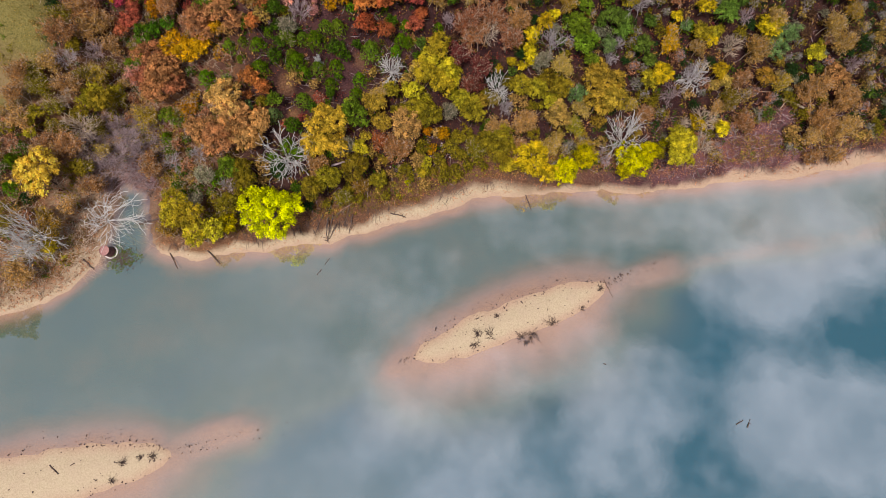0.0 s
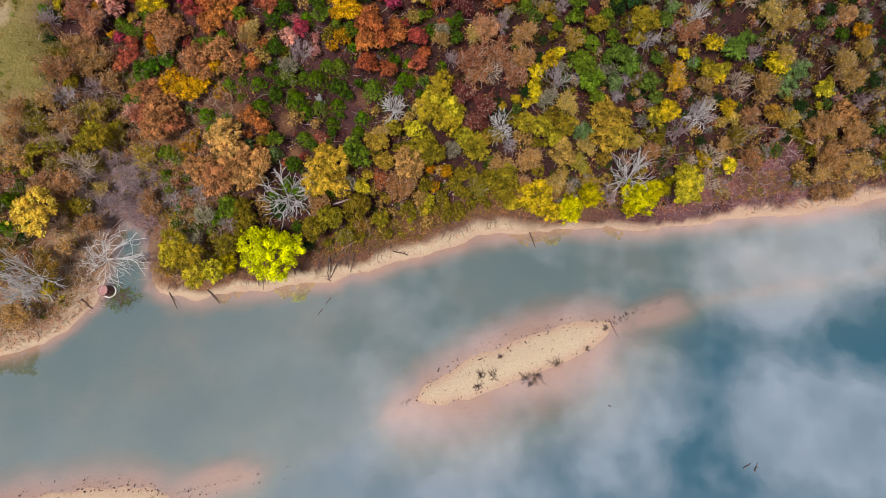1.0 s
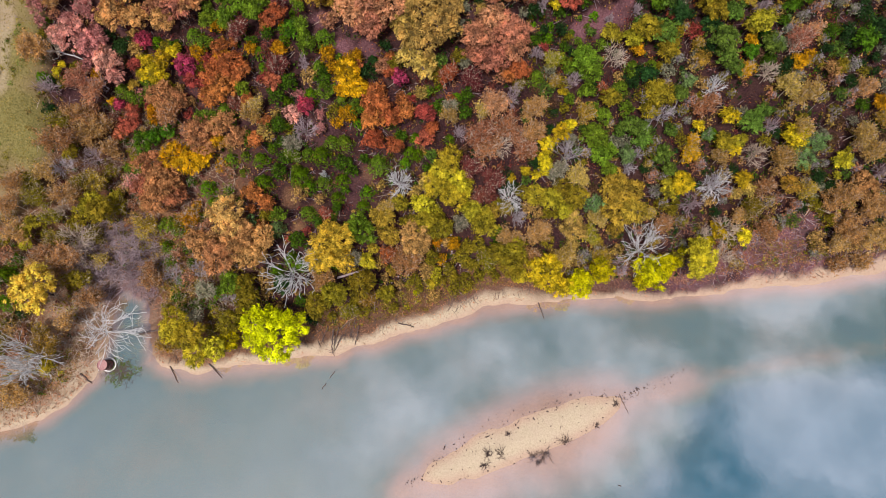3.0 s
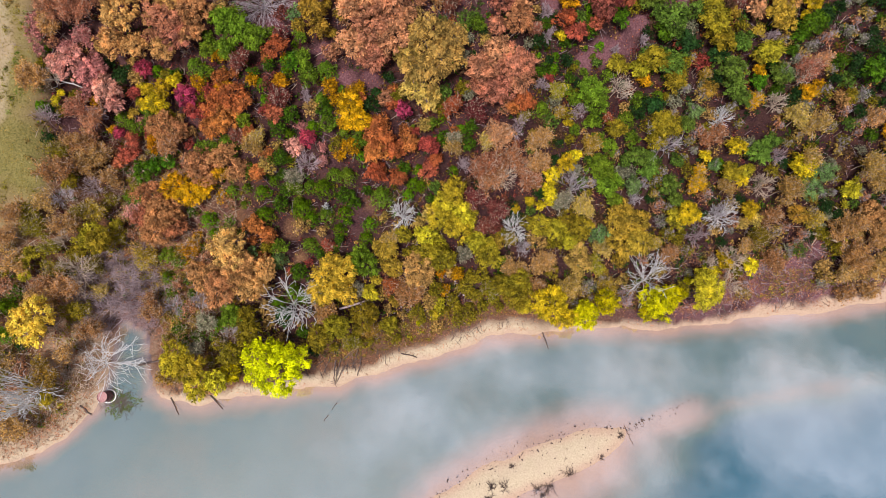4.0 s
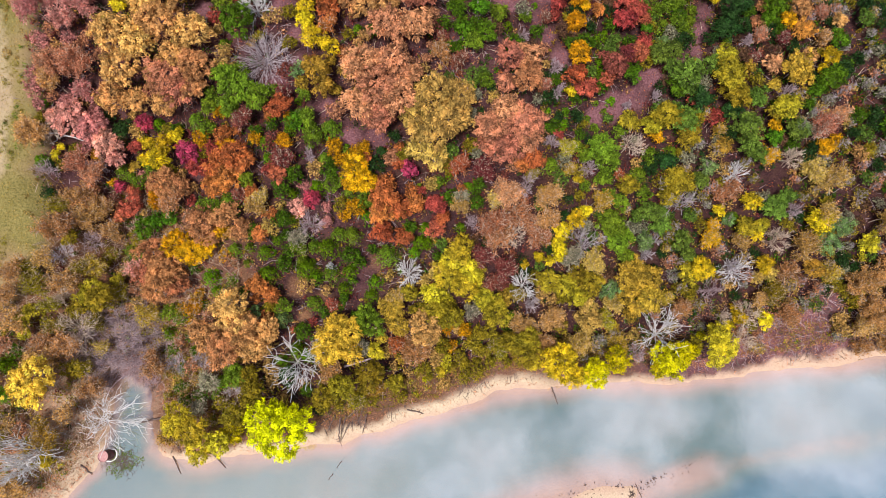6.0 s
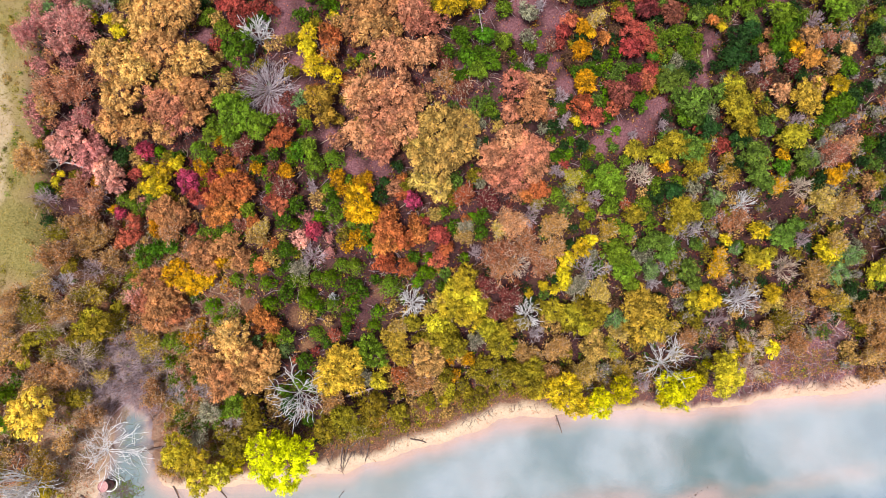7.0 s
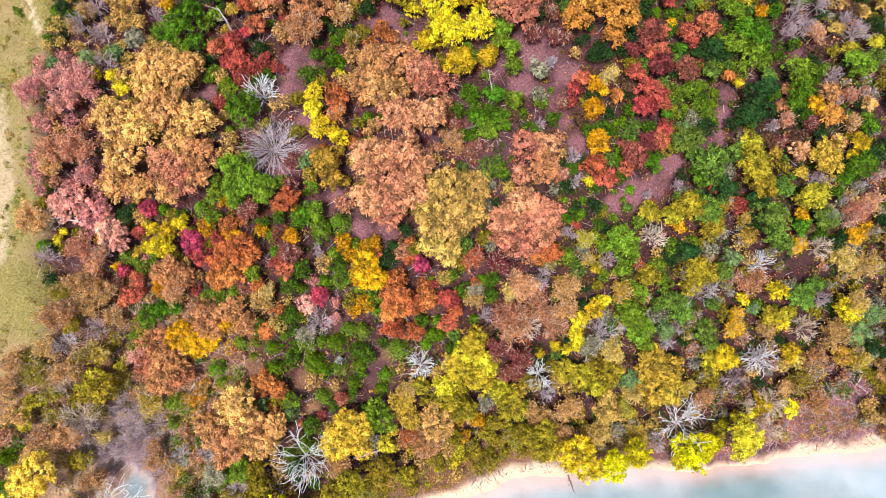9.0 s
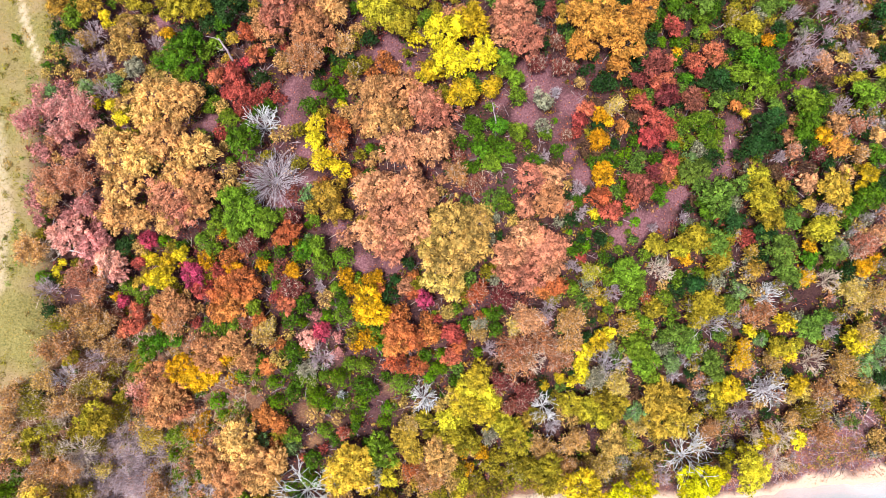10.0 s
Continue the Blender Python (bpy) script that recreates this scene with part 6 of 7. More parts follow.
brush("bank_brush", 19, 450, "citron", lambda x, y: bank_band(2.2, 6.5)(x, y) * patches(x, y, 2.2, -0.2) * open_ground(x, y), 0.6, "yellow-olive bushes behind the bank")


def thickets(seed):
    """Saplings and tall bushes that fill the holes between the trees, joined by leaf tone."""
    rng = np.random.RandomState(seed)
    taken = [(x, y, r) for x, y, r, _, _ in STANDS]
    tops, stems, dry, ashen = {}, [], [], []
    for _ in range(9000):
        x, y, r = rng.uniform(-50, 54), rng.uniform(9, 74), rng.uniform(0.35, 0.8)
        if bare_bank(x, y) > 0.3 or shore_distance(x, y) < 2.3 or meadow(x, y) > 0.3 or open_ground(x, y) < 0.5:
            continue
        near = np.array(taken)
        if (np.hypot(near[:, 0] - x, near[:, 1] - y) < (0.8 if x < -2 else 0.64) * near[:, 2] + 0.5 * r).any():
            continue
        own = np.array([s[:2] for s in STANDS])
        close = np.argsort(np.hypot(own[:, 0] - x, own[:, 1] - y))[:7]
        _, _, _, form, tone = STANDS[close[rng.randint(7)]]
        tone = "olive" if tone in ("yel", "mag", "lime") and rng.rand() < 0.75 else tone
        if tone in ("gold", "olive", "pale") and x > 8 and y > 33 and rng.rand() < 0.4:
            tone = "dkgrn"
        if x > -3 and y > 34 and tone not in ("grn", "dkgrn", "lgrn") and rng.rand() < 0.85:
            tone = ("dkgrn", "olive", "umber", "fern", "grey", "dkgrn")[rng.randint(6)]
        if shore_distance(x, y) < 13 and rng.rand() < 0.2:
            tone = {"olive": "citron", "brown": "pale", "grn": "olive"}.get(tone, tone)
        thin = creek_side(x, y) > 0.4
        if thin and rng.rand() < 0.15:
            continue
        twiggy = not thin and (x > 12 and y < 48 or x > 27) and rng.rand() < 0.45
        if twiggy:
            tone, thin = ("grey", "pale", "olive", "rose")[rng.randint(4)], True
        if thin and not twiggy and tone not in ("grn", "lgrn", "amber"):
            tone = ("brown", "olive", "rose", "citron", "brown", "olive")[rng.randint(6)]
        taken.append((x, y, r))
        h, z = 1.8 * r + rng.uniform(0.5, 1.2), float(height(x, y))
        rows = scaled(bare_rows("fine", rng.randint(4)), r * 1.1, h, 0.4 * r + 0.3)[::(2 if twiggy else 4), :8] if thin else scaled(bare_rows("open", rng.randint(4)), r, h, 0.5 * r + 0.3)[::9, :8]
        rows += np.array([x, y, z, x, y, z, 0, 0])
        (ashen if twiggy else dry if thin else stems).append(rows)
        c, n, _ = lobed(rng, r, min(1.5 * r, 0.8 * h), DENSE * (0.14 if twiggy else 0.3 if thin else 0.8 if form == "leafy" else 0.45))
        c = c + np.array([x, y, z + 0.55 * h])
        tops.setdefault(tone, []).append((c, n))
    for tone in sorted(tops):
        c, n = (np.concatenate([q[k] for q in tops[tone]]) for k in (0, 1))
        me = mesh_from("thicket", *leaves(rng, c, n, 0.105), LEAF[tone])
        # whole thicket toned down to paint the shaded gaps between crowns
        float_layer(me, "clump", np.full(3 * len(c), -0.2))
        tagged(new(tone + "_thicket", me), TONE_WORDS[tone] + " saplings and tall bushes between the trees", "thicket", kind="stuff")
    me = mesh_from("thicket_stems", *sticks(np.concatenate(stems), 3), BARK["dark"])
    tagged(new("thicket_stems", me), "thin dark stems of the saplings", "thicket", kind="stuff")
    me = mesh_from("dry_stems", *sticks(np.concatenate(dry), 3), BARK["tan"])
    tagged(new("dry_stems", me), "dry tan twigs of the wispy bushes by the creek", "thicket", kind="stuff")
    me = mesh_from("ashen_stems", *sticks(np.concatenate(ashen), 3), BARK["silver"])
    tagged(new("ashen_stems", me), "pale grey twigs of the half-bare bushes on the slope", "thicket", kind="stuff")


thickets(77)


def twig_thicket(name, seed, n, bark, weight, length, label, lean=0.9, box=(-58, 8, 58, 78)):
    """Loose stems standing and lying all over the ground."""
    rng = np.random.RandomState(seed)
    p = scatter(rng, n, weight, box)
    a = np.concatenate([p, height(p[:, 0], p[:, 1])[:, None]], 1)
    w = rng.normal(size=(n, 3)) * np.array([lean, lean, 0.35]) + np.array([0, 0, 0.45])
    w /= np.linalg.norm(w, axis=1, keepdims=True)
    L = length * rng.uniform(0.4, 1.5, (n, 1))
    b = a + w * L
    fork = a + w * L * 0.45
    w2 = w + rng.normal(size=(n, 3)) * 0.6
    tip = fork + w2 / np.linalg.norm(w2, axis=1, keepdims=True) * L * 0.5
    r = rng.uniform(0.012, 0.026, (n, 1))
    rows = np.concatenate([np.concatenate([a, b, r, r * 0.5], 1), np.concatenate([fork, tip, r * 0.7, r * 0.4], 1)])
    return tagged(new(name, mesh_from(name, *sticks(rows, 3), BARK[bark])), label, "undergrowth", kind="stuff")


twig_thicket("grey_stems", 21, 4200, "grey", lambda x, y: (1 - 0.5 * east(x, y)) * wood(x, y) * patches(x, y, 2.7, -0.3), 0.9, "leafless grey-pink stems of the undergrowth")
twig_thicket("tan_stems", 22, 3000, "tan", lambda x, y: wood(x, y) * patches(x, y, 3.3, -0.2), 0.8, "dry tan stems of the undergrowth")
twig_thicket("dark_stems", 23, 2600, "drift", lambda x, y: wood(x, y), 0.8, "dark dead stems on the leaf litter")


def fallen_leaves(name, seed, n, tone, weight):
    rng = np.random.RandomState(seed)
    p = scatter(rng, n, weight)
    c = np.concatenate([p, height(p[:, 0], p[:, 1])[:, None] + 0.03], 1)
    up = rng.normal(size=c.shape) * 0.35 + np.array([0, 0, 1.0])
    return tagged(new(name, mesh_from(name, *leaves(rng, c, up, 0.06, 0.6), LEAF[tone])), "scattered fallen leaves on the ground", "leaf litter", kind="stuff")


def leafy_floor(x, y):
    return smooth(shore_distance(x, y), 1.2, 3.0) * (1 - meadow(x, y))


fallen_leaves("brown_litter", 31, 24000, "rust", leafy_floor)
fallen_leaves("russet_litter", 32, 20000, "dkred", leafy_floor)
fallen_leaves("golden_litter", 33, 5000, "pale", leafy_floor)


def meadow_grass(name, seed, n, tone, weight, label):
    rng = np.random.RandomState(seed)
    p = scatter(rng, n, weight, (-60, 14, -34, 78))
    c = np.concatenate([p, height(p[:, 0], p[:, 1])[:, None] + 0.08], 1)
    face = rng.normal(size=c.shape) + np.array([0, 0, 0.6])
    return tagged(new(name, mesh_from(name, *leaves(rng, c, face, 0.10, 0.18), LEAF[tone])), label, "grass", kind="stuff")


meadow_grass("green_grass", 41, 30000, "olive", lambda x, y: meadow(x, y), "olive-green tufts of meadow grass")
meadow_grass("dry_grass", 42, 10000, "pale", lambda x, y: meadow(x, y) * patches(x, y, 2.5, -0.4), "dry yellow meadow grass")


# ---- meadow weeds, bank grass, roots ----
brush("meadow_weeds", 51, 420, "olive", lambda x, y: meadow(x, y) * patches(x, y, 2.0, -0.1), 0.45, "olive weeds in the meadow", 36, 0.07)
brush("dry_weeds", 52, 300, "pale", lambda x, y: meadow(x, y) * patches(x, y, 3.0, 0.0), 0.4, "dry yellow weeds in the meadow", 36, 0.07)
brush("lime_weeds", 53, 160, "lgrn", lambda x, y: meadow(x, y) * patches(x, y, 4.0, 0.1), 0.4, "green weeds in the meadow", 36, 0.07)


def bank_grass(name, seed, n, tone, weight, label):
    rng = np.random.RandomState(seed)
    p = scatter(rng, n, weight, (-50, 4, 52, 36))
    c = np.concatenate([p, height(p[:, 0], p[:, 1])[:, None] + 0.1], 1)
    face = rng.normal(size=c.shape) + np.array([0, -0.4, 0.5])
    return tagged(new(name, mesh_from(name, *leaves(rng, c, face, 0.15, 0.16), LEAF[tone])), label, "grass", kind="stuff")


bank_grass("bank_grass", 61, 12000, "olive", lambda x, y: bank_band(1.7, 4.0)(x, y) * patches(x, y, 3.0, -0.6), "olive grass along the top of the bank")
bank_grass("straw_grass", 62, 12000, "brown", lambda x, y: bank_band(1.5, 4.0)(x, y) * patches(x, y, 2.0, -0.5), "dry brown grass hanging over the bank")
bank_grass("bank_litter", 63, 13000, "rose", lambda x, y: bank_band(0.25, 3.4)(x, y) * (0.3 + 0.7 * (x < -29)) * patches(x, y, 1.3, -0.6) + 0.8 * bare_bank(x, y), "dead brown leaves and grass on the bank")


def exposed_roots(name, seed, n):
    """Dark roots and drift that hang down the cut bank to the sand."""
    rng = np.random.RandomState(seed)
    p = scatter(rng, n, lambda x, y: bank_band(1.0, 2.3)(x, y) * patches(x, y, 1.6, -0.2) * (0.15 + 0.85 * (x > -27)), (-46, 4, 52, 36))
    a = np.concatenate([p, height(p[:, 0], p[:, 1])[:, None] + 0.06], 1)
    L = rng.uniform(0.15, 0.7, (n, 1))
    w = np.stack([rng.normal(size=n) * 0.5 + 0.1, -np.ones(n), np.zeros(n)], -1)
    w /= np.linalg.norm(w, axis=1, keepdims=True)
    b = a + w * L
    b[:, 2] = np.maximum(height(b[:, 0], b[:, 1]), -0.02) + 0.05
    c = b + (w + rng.normal(size=(n, 3)) * np.array([0.7, 0.4, 0])) * L * 0.5
    c[:, 2] = np.maximum(height(c[:, 0], c[:, 1]), -0.02) + 0.04
    r = rng.uniform(0.010, 0.024, (n, 1))
    rows = np.concatenate([np.concatenate([a, b, r, r * 0.7], 1), np.concatenate([b, c, r * 0.7, r * 0.3], 1)])
    return tagged(new(name, mesh_from(name, *sticks(rows, 4), BARK["drift"])), "dark exposed roots along the cut bank", "roots", kind="stuff")


exposed_roots("exposed_roots", 71, 900)
twig_thicket("bank_stems", 72, 900, "grey", lambda x, y: bank_band(1.0, 6.5)(x, y), 0.7, "pinkish dead stems on the bank slope", 0.9, (24, 26, 46, 39))
twig_thicket("bank_roots", 75, 900, "drift", lambda x, y: bank_band(0.8, 6.5)(x, y) * patches(x, y, 1.4, -0.3), 0.6, "dark dead stems and roots on the bank slope", 1.3, (22, 26, 46, 39))
fallen_leaves("bank_leaves", 76, 9000, "rose", lambda x, y: bank_band(1.2, 7.0)(x, y) * (x > 20) * patches(x, y, 0.9, -0.4))
twig_thicket("gully_roots", 77, 500, "drift", lambda x, y: np.where(np.hypot(x + 30.5, y - 23) < 4.2, 0.9, 0.0) * (shore_distance(x, y) > 0.3), 0.8, "dark roots and flood drift in the creek gully", 1.4, (-36, 18, -24, 30))
twig_thicket("gully_edge_stems", 78, 3200, "tan", lambda x, y: creek_side(x, y) * (shore_distance(x, y) > 1.5) * patches(x, y, 1.6, -0.5), 0.9, "dry tan stems of the brush round the creek", 0.9, (-48, 10, -14, 42))
twig_thicket("creek_stems", 73, 1700, "grey", lambda x, y: np.where(np.hypot(x + 30.5, y - 24) < 4.5, 0.9, 0.0) * (shore_distance(x, y) > 0.4), 1.35, "grey flood debris in the creek gully", 1.2, (-36, 18, -24, 30))
twig_thicket("bank_debris", 74, 1300, "tan", lambda x, y: bank_band(0.4, 3.5)(x, y), 0.5, "dry stems strewn over the sandy bank", 1.3, (-46, 4, -31, 20))


# ---- logs, snags, drift ----
def tube(chain, radii, sides=8):
    """One bent tapering tube through the places of the chain."""
    pts = np.array(chain)
    way = np.gradient(pts, axis=0)
    way /= np.linalg.norm(way, axis=1, keepdims=True) + 1e-9
    u = np.cross(way, np.array([0.31, 0.17, 0.94]))
    u /= np.linalg.norm(u, axis=1, keepdims=True) + 1e-9
    v = np.cross(way, u)
    a = np.arange(sides) * 2 * math.pi / sides
    ring = np.cos(a)[None, :, None] * u[:, None] + np.sin(a)[None, :, None] * v[:, None]
    verts = pts[:, None] + ring * np.array(radii)[:, None, None]
    k, m = np.arange(sides), len(pts)
    faces = [np.stack([k + i * sides, (k + 1) % sides + i * sides, (k + 1) % sides + (i + 1) * sides, k + (i + 1) * sides], -1) for i in range(m - 1)]
    return verts.reshape(-1, 3), np.concatenate(faces)


def log(name, points, r0, r1, bark, label, category="log", stubs=0, seed=0):
    """A lying or leaning stem through the given places, with broken side stubs."""
    rng = np.random.RandomState(900 + seed)
    pts = [np.array(p, float) for p in points]
    n = 4
    chain = []
    for a, b in zip(pts, pts[1:]):
        for k in range(n):
            chain.append(a + (b - a) * k / n + (rng.normal(size=3) * 0.03 if k or chain else 0))
    chain.append(pts[-1])
    m = len(chain) - 1
    radii = [r0 + (r1 - r0) * i / m for i in range(m + 1)]
    root = tagged(new(name), label, category)
    root.location = pts[0]
    here = np.array([*pts[0], *pts[0], 0, 0])
    part("stem", mesh_from("stem", *tube(np.array(chain) - pts[0], radii), BARK[bark]), root)
    axis = pts[-1] - pts[0]
    for i in range(stubs):
        q = chain[rng.randint(1, m + 1)]
        w = rng.normal(size=3)
        w -= axis * w.dot(axis) / axis.dot(axis) * 0.6
        w[2] = abs(w[2]) * 0.6
        w /= np.linalg.norm(w)
        L = rng.uniform(0.25, 0.5) * np.linalg.norm(axis) * 0.6
        e1 = q + w * L * 0.5 + rng.normal(size=3) * 0.05
        e2 = e1 + (w + rng.normal(size=3) * 0.4) * L * 0.5
        r = max(r1 * 0.7, 0.02)
        part("stub", mesh_from("stub", *sticks(np.array([(*q, *e1, r, r * 0.7), (*e1, *e2, r * 0.7, r * 0.35)]) - here, 5), BARK[bark]), root)
    return root


def on_ground(x, y, up=0.1):
    return (x, y, max(float(height(x, y)), 0.0) + up)


log("fallen_log", [on_ground(34.85, 36.3, 0.25), on_ground(37.0, 36.2, 0.3), on_ground(39.4, 35.8, 0.3)], 0.16, 0.10, "tan", "pale barkless log lying on the leaf litter", "log", 2, 1)
log("snag", [on_ground(-23.4, 59.1, 0), on_ground(-23.7, 59.5, 2.2), on_ground(-24.2, 60.0, 3.2)], 0.12, 0.05, "grey", "leaning grey dead trunk with broken limbs", "snag", 4, 2)
log("snag", [on_ground(-0.5, 53.7, 0), on_ground(-0.7, 54.3, 2.4), on_ground(-1.2, 55.0, 4.0)], 0.08, 0.025, "grey", "grey standing dead trunk with bare limbs", "snag", 5, 3)
log("fallen_log", [on_ground(-3.4, 51.4, 0.4), on_ground(-0.6, 52.3, 0.6)], 0.12, 0.07, "drift", "grey fallen trunk among green bushes", "log", 2, 4)
log("fallen_log", [on_ground(-40.4, 41.7, 0.5), on_ground(-37.8, 42.5, 0.5), on_ground(-35.3, 42.2, 0.4)], 0.09, 0.045, "white", "pale fallen trunk with bare limbs at the wood's edge", "log", 4, 21)
log("fallen_log", [on_ground(-9.4, 24.1, 0.6), on_ground(-5.6, 25.7, 0.8)], 0.11, 0.06, "grey", "grey fallen trunk lying along the bank", "log", 2, 22)
log("fallen_log", [on_ground(-28.9, 25.0, 0.4), on_ground(-26.0, 25.6, 0.5)], 0.09, 0.05, "drift", "dark fallen trunk across the gully's edge", "log", 2, 23)
log("drift_log", [on_ground(-3.3, 20.75, 0.06), on_ground(-1.7, 20.5, 0.06)], 0.07, 0.05, "drift", "dark driftwood lying on the sand", "driftwood", 2, 5)
log("drift_log", [on_ground(-21.0, 15.1, 0.06), on_ground(-19.6, 13.9, 0.03)], 0.07, 0.05, "drift", "dark log sliding from the bank into the water", "driftwood", 0, 6)
log("drift_log", [on_ground(-24.6, 14.5, 0.06), on_ground(-23.6, 13.0, 0.0)], 0.06, 0.04, "drift", "dark log sliding from the bank into the water", "driftwood", 0, 7)
log("dead_stump", [on_ground(-9.45, 19.4, 0), (-9.4, 18.4, 1.4), (-9.3, 17.2, 0.3)], 0.09, 0.04, "drift", "dark dead stem bent over the water's edge", "snag", 4, 8)
log("drift_log", [on_ground(-8.9, 15.5, 0.0), on_ground(-9.3, 14.8, 0.02)], 0.05, 0.03, "drift", "broken dark branch standing in the water", "driftwood", 1, 9)
log("drift_log", [on_ground(-9.6, 14.3, 0.0), on_ground(-9.9, 13.7, 0.02)], 0.05, 0.03, "drift", "broken dark branch standing in the water", "driftwood", 0, 10)
log("drift_log", [on_ground(-32.65, 13.0, 0.08), on_ground(-31.7, 12.3, 0.05)], 0.08, 0.06, "drift", "dark log at the foot of the sandy bank", "driftwood", 1, 11)
log("drift_log", [on_ground(28.4, 28.6, 0.08), on_ground(28.95, 28.1, 0.05)], 0.08, 0.06, "drift", "short dark log on the narrow beach", "driftwood", 0, 12)
log("drift_log", [on_ground(-28.2, 17.2, 0.1), on_ground(-26.0, 17.9, 0.15)], 0.09, 0.06, "drift", "dark log lying across the creek's edge", "driftwood", 1, 13)
log("fallen_branch", [on_ground(38.5, 33.4, 0.15), on_ground(38.6, 32.0, 0.15), on_ground(39.0, 30.9, 0.1)], 0.10, 0.05, "drift", "dark fallen branch on the bank slope", "branch", 4, 14)
log("drift_log", [on_ground(10.5, 24.2, 0.1), on_ground(11.2, 22.6, 0.02)], 0.06, 0.03, "drift", "dark branch reaching from the bank into the water", "driftwood", 3, 15)
log("drift_log", [on_ground(19.0, 15.95, 0.05), on_ground(19.4, 15.2, 0.08), on_ground(19.95, 14.2, 0.06)], 0.03, 0.018, "drift", "thin dark branch at the end of the sandbar", "driftwood", 2, 16)
log("drift_log", [on_ground(-31.6, -6.1, 0.05), on_ground(-30.6, -6.8, 0.08)], 0.06, 0.04, "drift", "dark branch on the sandbar", "driftwood", 2, 17)
log("floating_branch", [(32.4, 2.8, 0.02), (33.1, 3.3, 0.05)], 0.06, 0.03, "drift", "dark branch floating in deep water", "driftwood", 1, 18)
log("floating_branch", [(33.5, 2.6, 0.02), (33.8, 3.4, 0.06)], 0.07, 0.03, "drift", "dark branch floating in deep water", "driftwood", 1, 19)
log("floating_branch", [(19.15, 7.5, 0.02), (19.45, 7.45, 0.03)], 0.05, 0.03, "drift", "short dark stick floating in the river", "driftwood", 0, 20)
for k, (x, y) in enumerate(((-9.9, 19.6), (-8.9, 19.7), (-8.1, 20.1), (-7.4, 20.6), (-8.6, 19.0), (-10.6, 19.3), (-7.0, 20.0))):
    a = 0.8 + 0.5 * math.sin(k * 2.3)
    log("dead_branch", [on_ground(x, y, 0.25), on_ground(x - 0.9 * math.cos(a), y - 1.6 * math.sin(a) - 0.3, 0.2)], 0.05, 0.025, "drift", "dark dead branch hanging down the cut bank", "branch", 3, 30 + k)


def dead_bush(x, y, r, seed):
    """A dry twiggy bush on the sand."""
    rng = np.random.RandomState(400 + seed)
    root = tagged(new("dead_bush"), "dry leafless bush rooted in the sandbar", "bush", "dead bushes on the sandbars")
    root.location = on_ground(x, y, -0.04)
    rows = []
    drag = rng.normal(size=2) * 0.5
    for _ in range(34):
        w = rng.normal(size=3) * np.array([0.9, 0.9, 0.3]) + np.array([drag[0], drag[1], 0.6])
        w /= np.linalg.norm(w)
        foot = np.array([*(rng.normal(size=2) * 0.16 * r), 0.0])
        q = foot + w * r * rng.uniform(0.15, 0.75) ** 1.3
        rows.append((*foot, *q, 0.026, 0.016))
        for _ in range(2):
            v = w + rng.normal(size=3) * 0.6
            rows.append((*q, *(q + v / np.linalg.norm(v) * r * rng.uniform(0.15, 0.5)), 0.014, 0.007))
    part("crown", mesh_from("crown", *sticks(rows, 3), BARK["drift"]), root)
    return root


for k, (x, y, r) in enumerate(((7.8, 9.4, 0.85), (6.55, 9.2, 0.75), (6.35, 8.3, 0.7), (11.95, 9.85, 1.25), (10.9, 9.3, 0.8), (11.45, 8.8, 0.55), (13.9, 11.0, 0.95), (8.3, 11.1, 0.45), (16.8, 12.85, 0.45), (18.6, 15.05, 0.5), (-25.2, -5.4, 0.7), (-25.9, -7.0, 0.65), (-22.6, -4.6, 0.6), (-23.6, -4.9, 0.45))):
    dead_bush(x, y, r, k)


def reflected_tree(x, y, r):
    """A tree's dark reflection in the creek's mouth, modelled as a raft of branches and leaves just awash."""
    rng = np.random.RandomState(431)
    # added stand-in for a mirrored tree; no brushwood lies here
    root = tagged(new("brushwood"), "dark tree reflection modelled as branches and leaves on shallow water", "brushwood")
    root.location = (x, y, 0.0)
    for k in range(26):
        phi = k * 2.399963
        w = np.array([math.cos(phi), math.sin(phi) * 0.85, 0.0])
        far = r * rng.uniform(0.65, 1.0)
        side = np.array([-w[1], w[0], 0.0])
        p, rows = w * r * 0.08, []
        for step in range(4):
            q = w * far * (step + 1) / 4 + side * rng.normal() * 0.07
            rows.append((*p, *q, 0.035 - 0.006 * step, 0.029 - 0.006 * step))
            for s in (-1, 1):
                tip = q + (w * 0.6 + side * s * rng.uniform(0.5, 1.0)) * far * 0.2
                rows.append((*q, *tip, 0.02, 0.01))
            p = q
        rows = np.array(rows)
        rows[:, [2, 5]] += 0.01
        part("branch", mesh_from("branch", *sticks(rows, 4, True), BARK["drift"]), root)
    n = 900
    a, q = rng.uniform(0, 6.28, n), r * np.sqrt(rng.uniform(0.0, 1.0, n)) 
    q = q * (0.75 + 0.2 * np.sin(3 * a + 1) + 0.15 * np.sin(7 * a))
    c = np.stack([q * np.cos(a), q * np.sin(a) * 0.85, np.full(n, 0.012)], -1)
    part("leaves", mesh_from("leaves", *leaves(rng, c, rng.normal(size=c.shape) * 0.12 + np.array([0, 0, 1.0]), 0.075), LEAF["fern"]), root)
    return root


reflected_tree(-29.2, 13.6, 1.9)


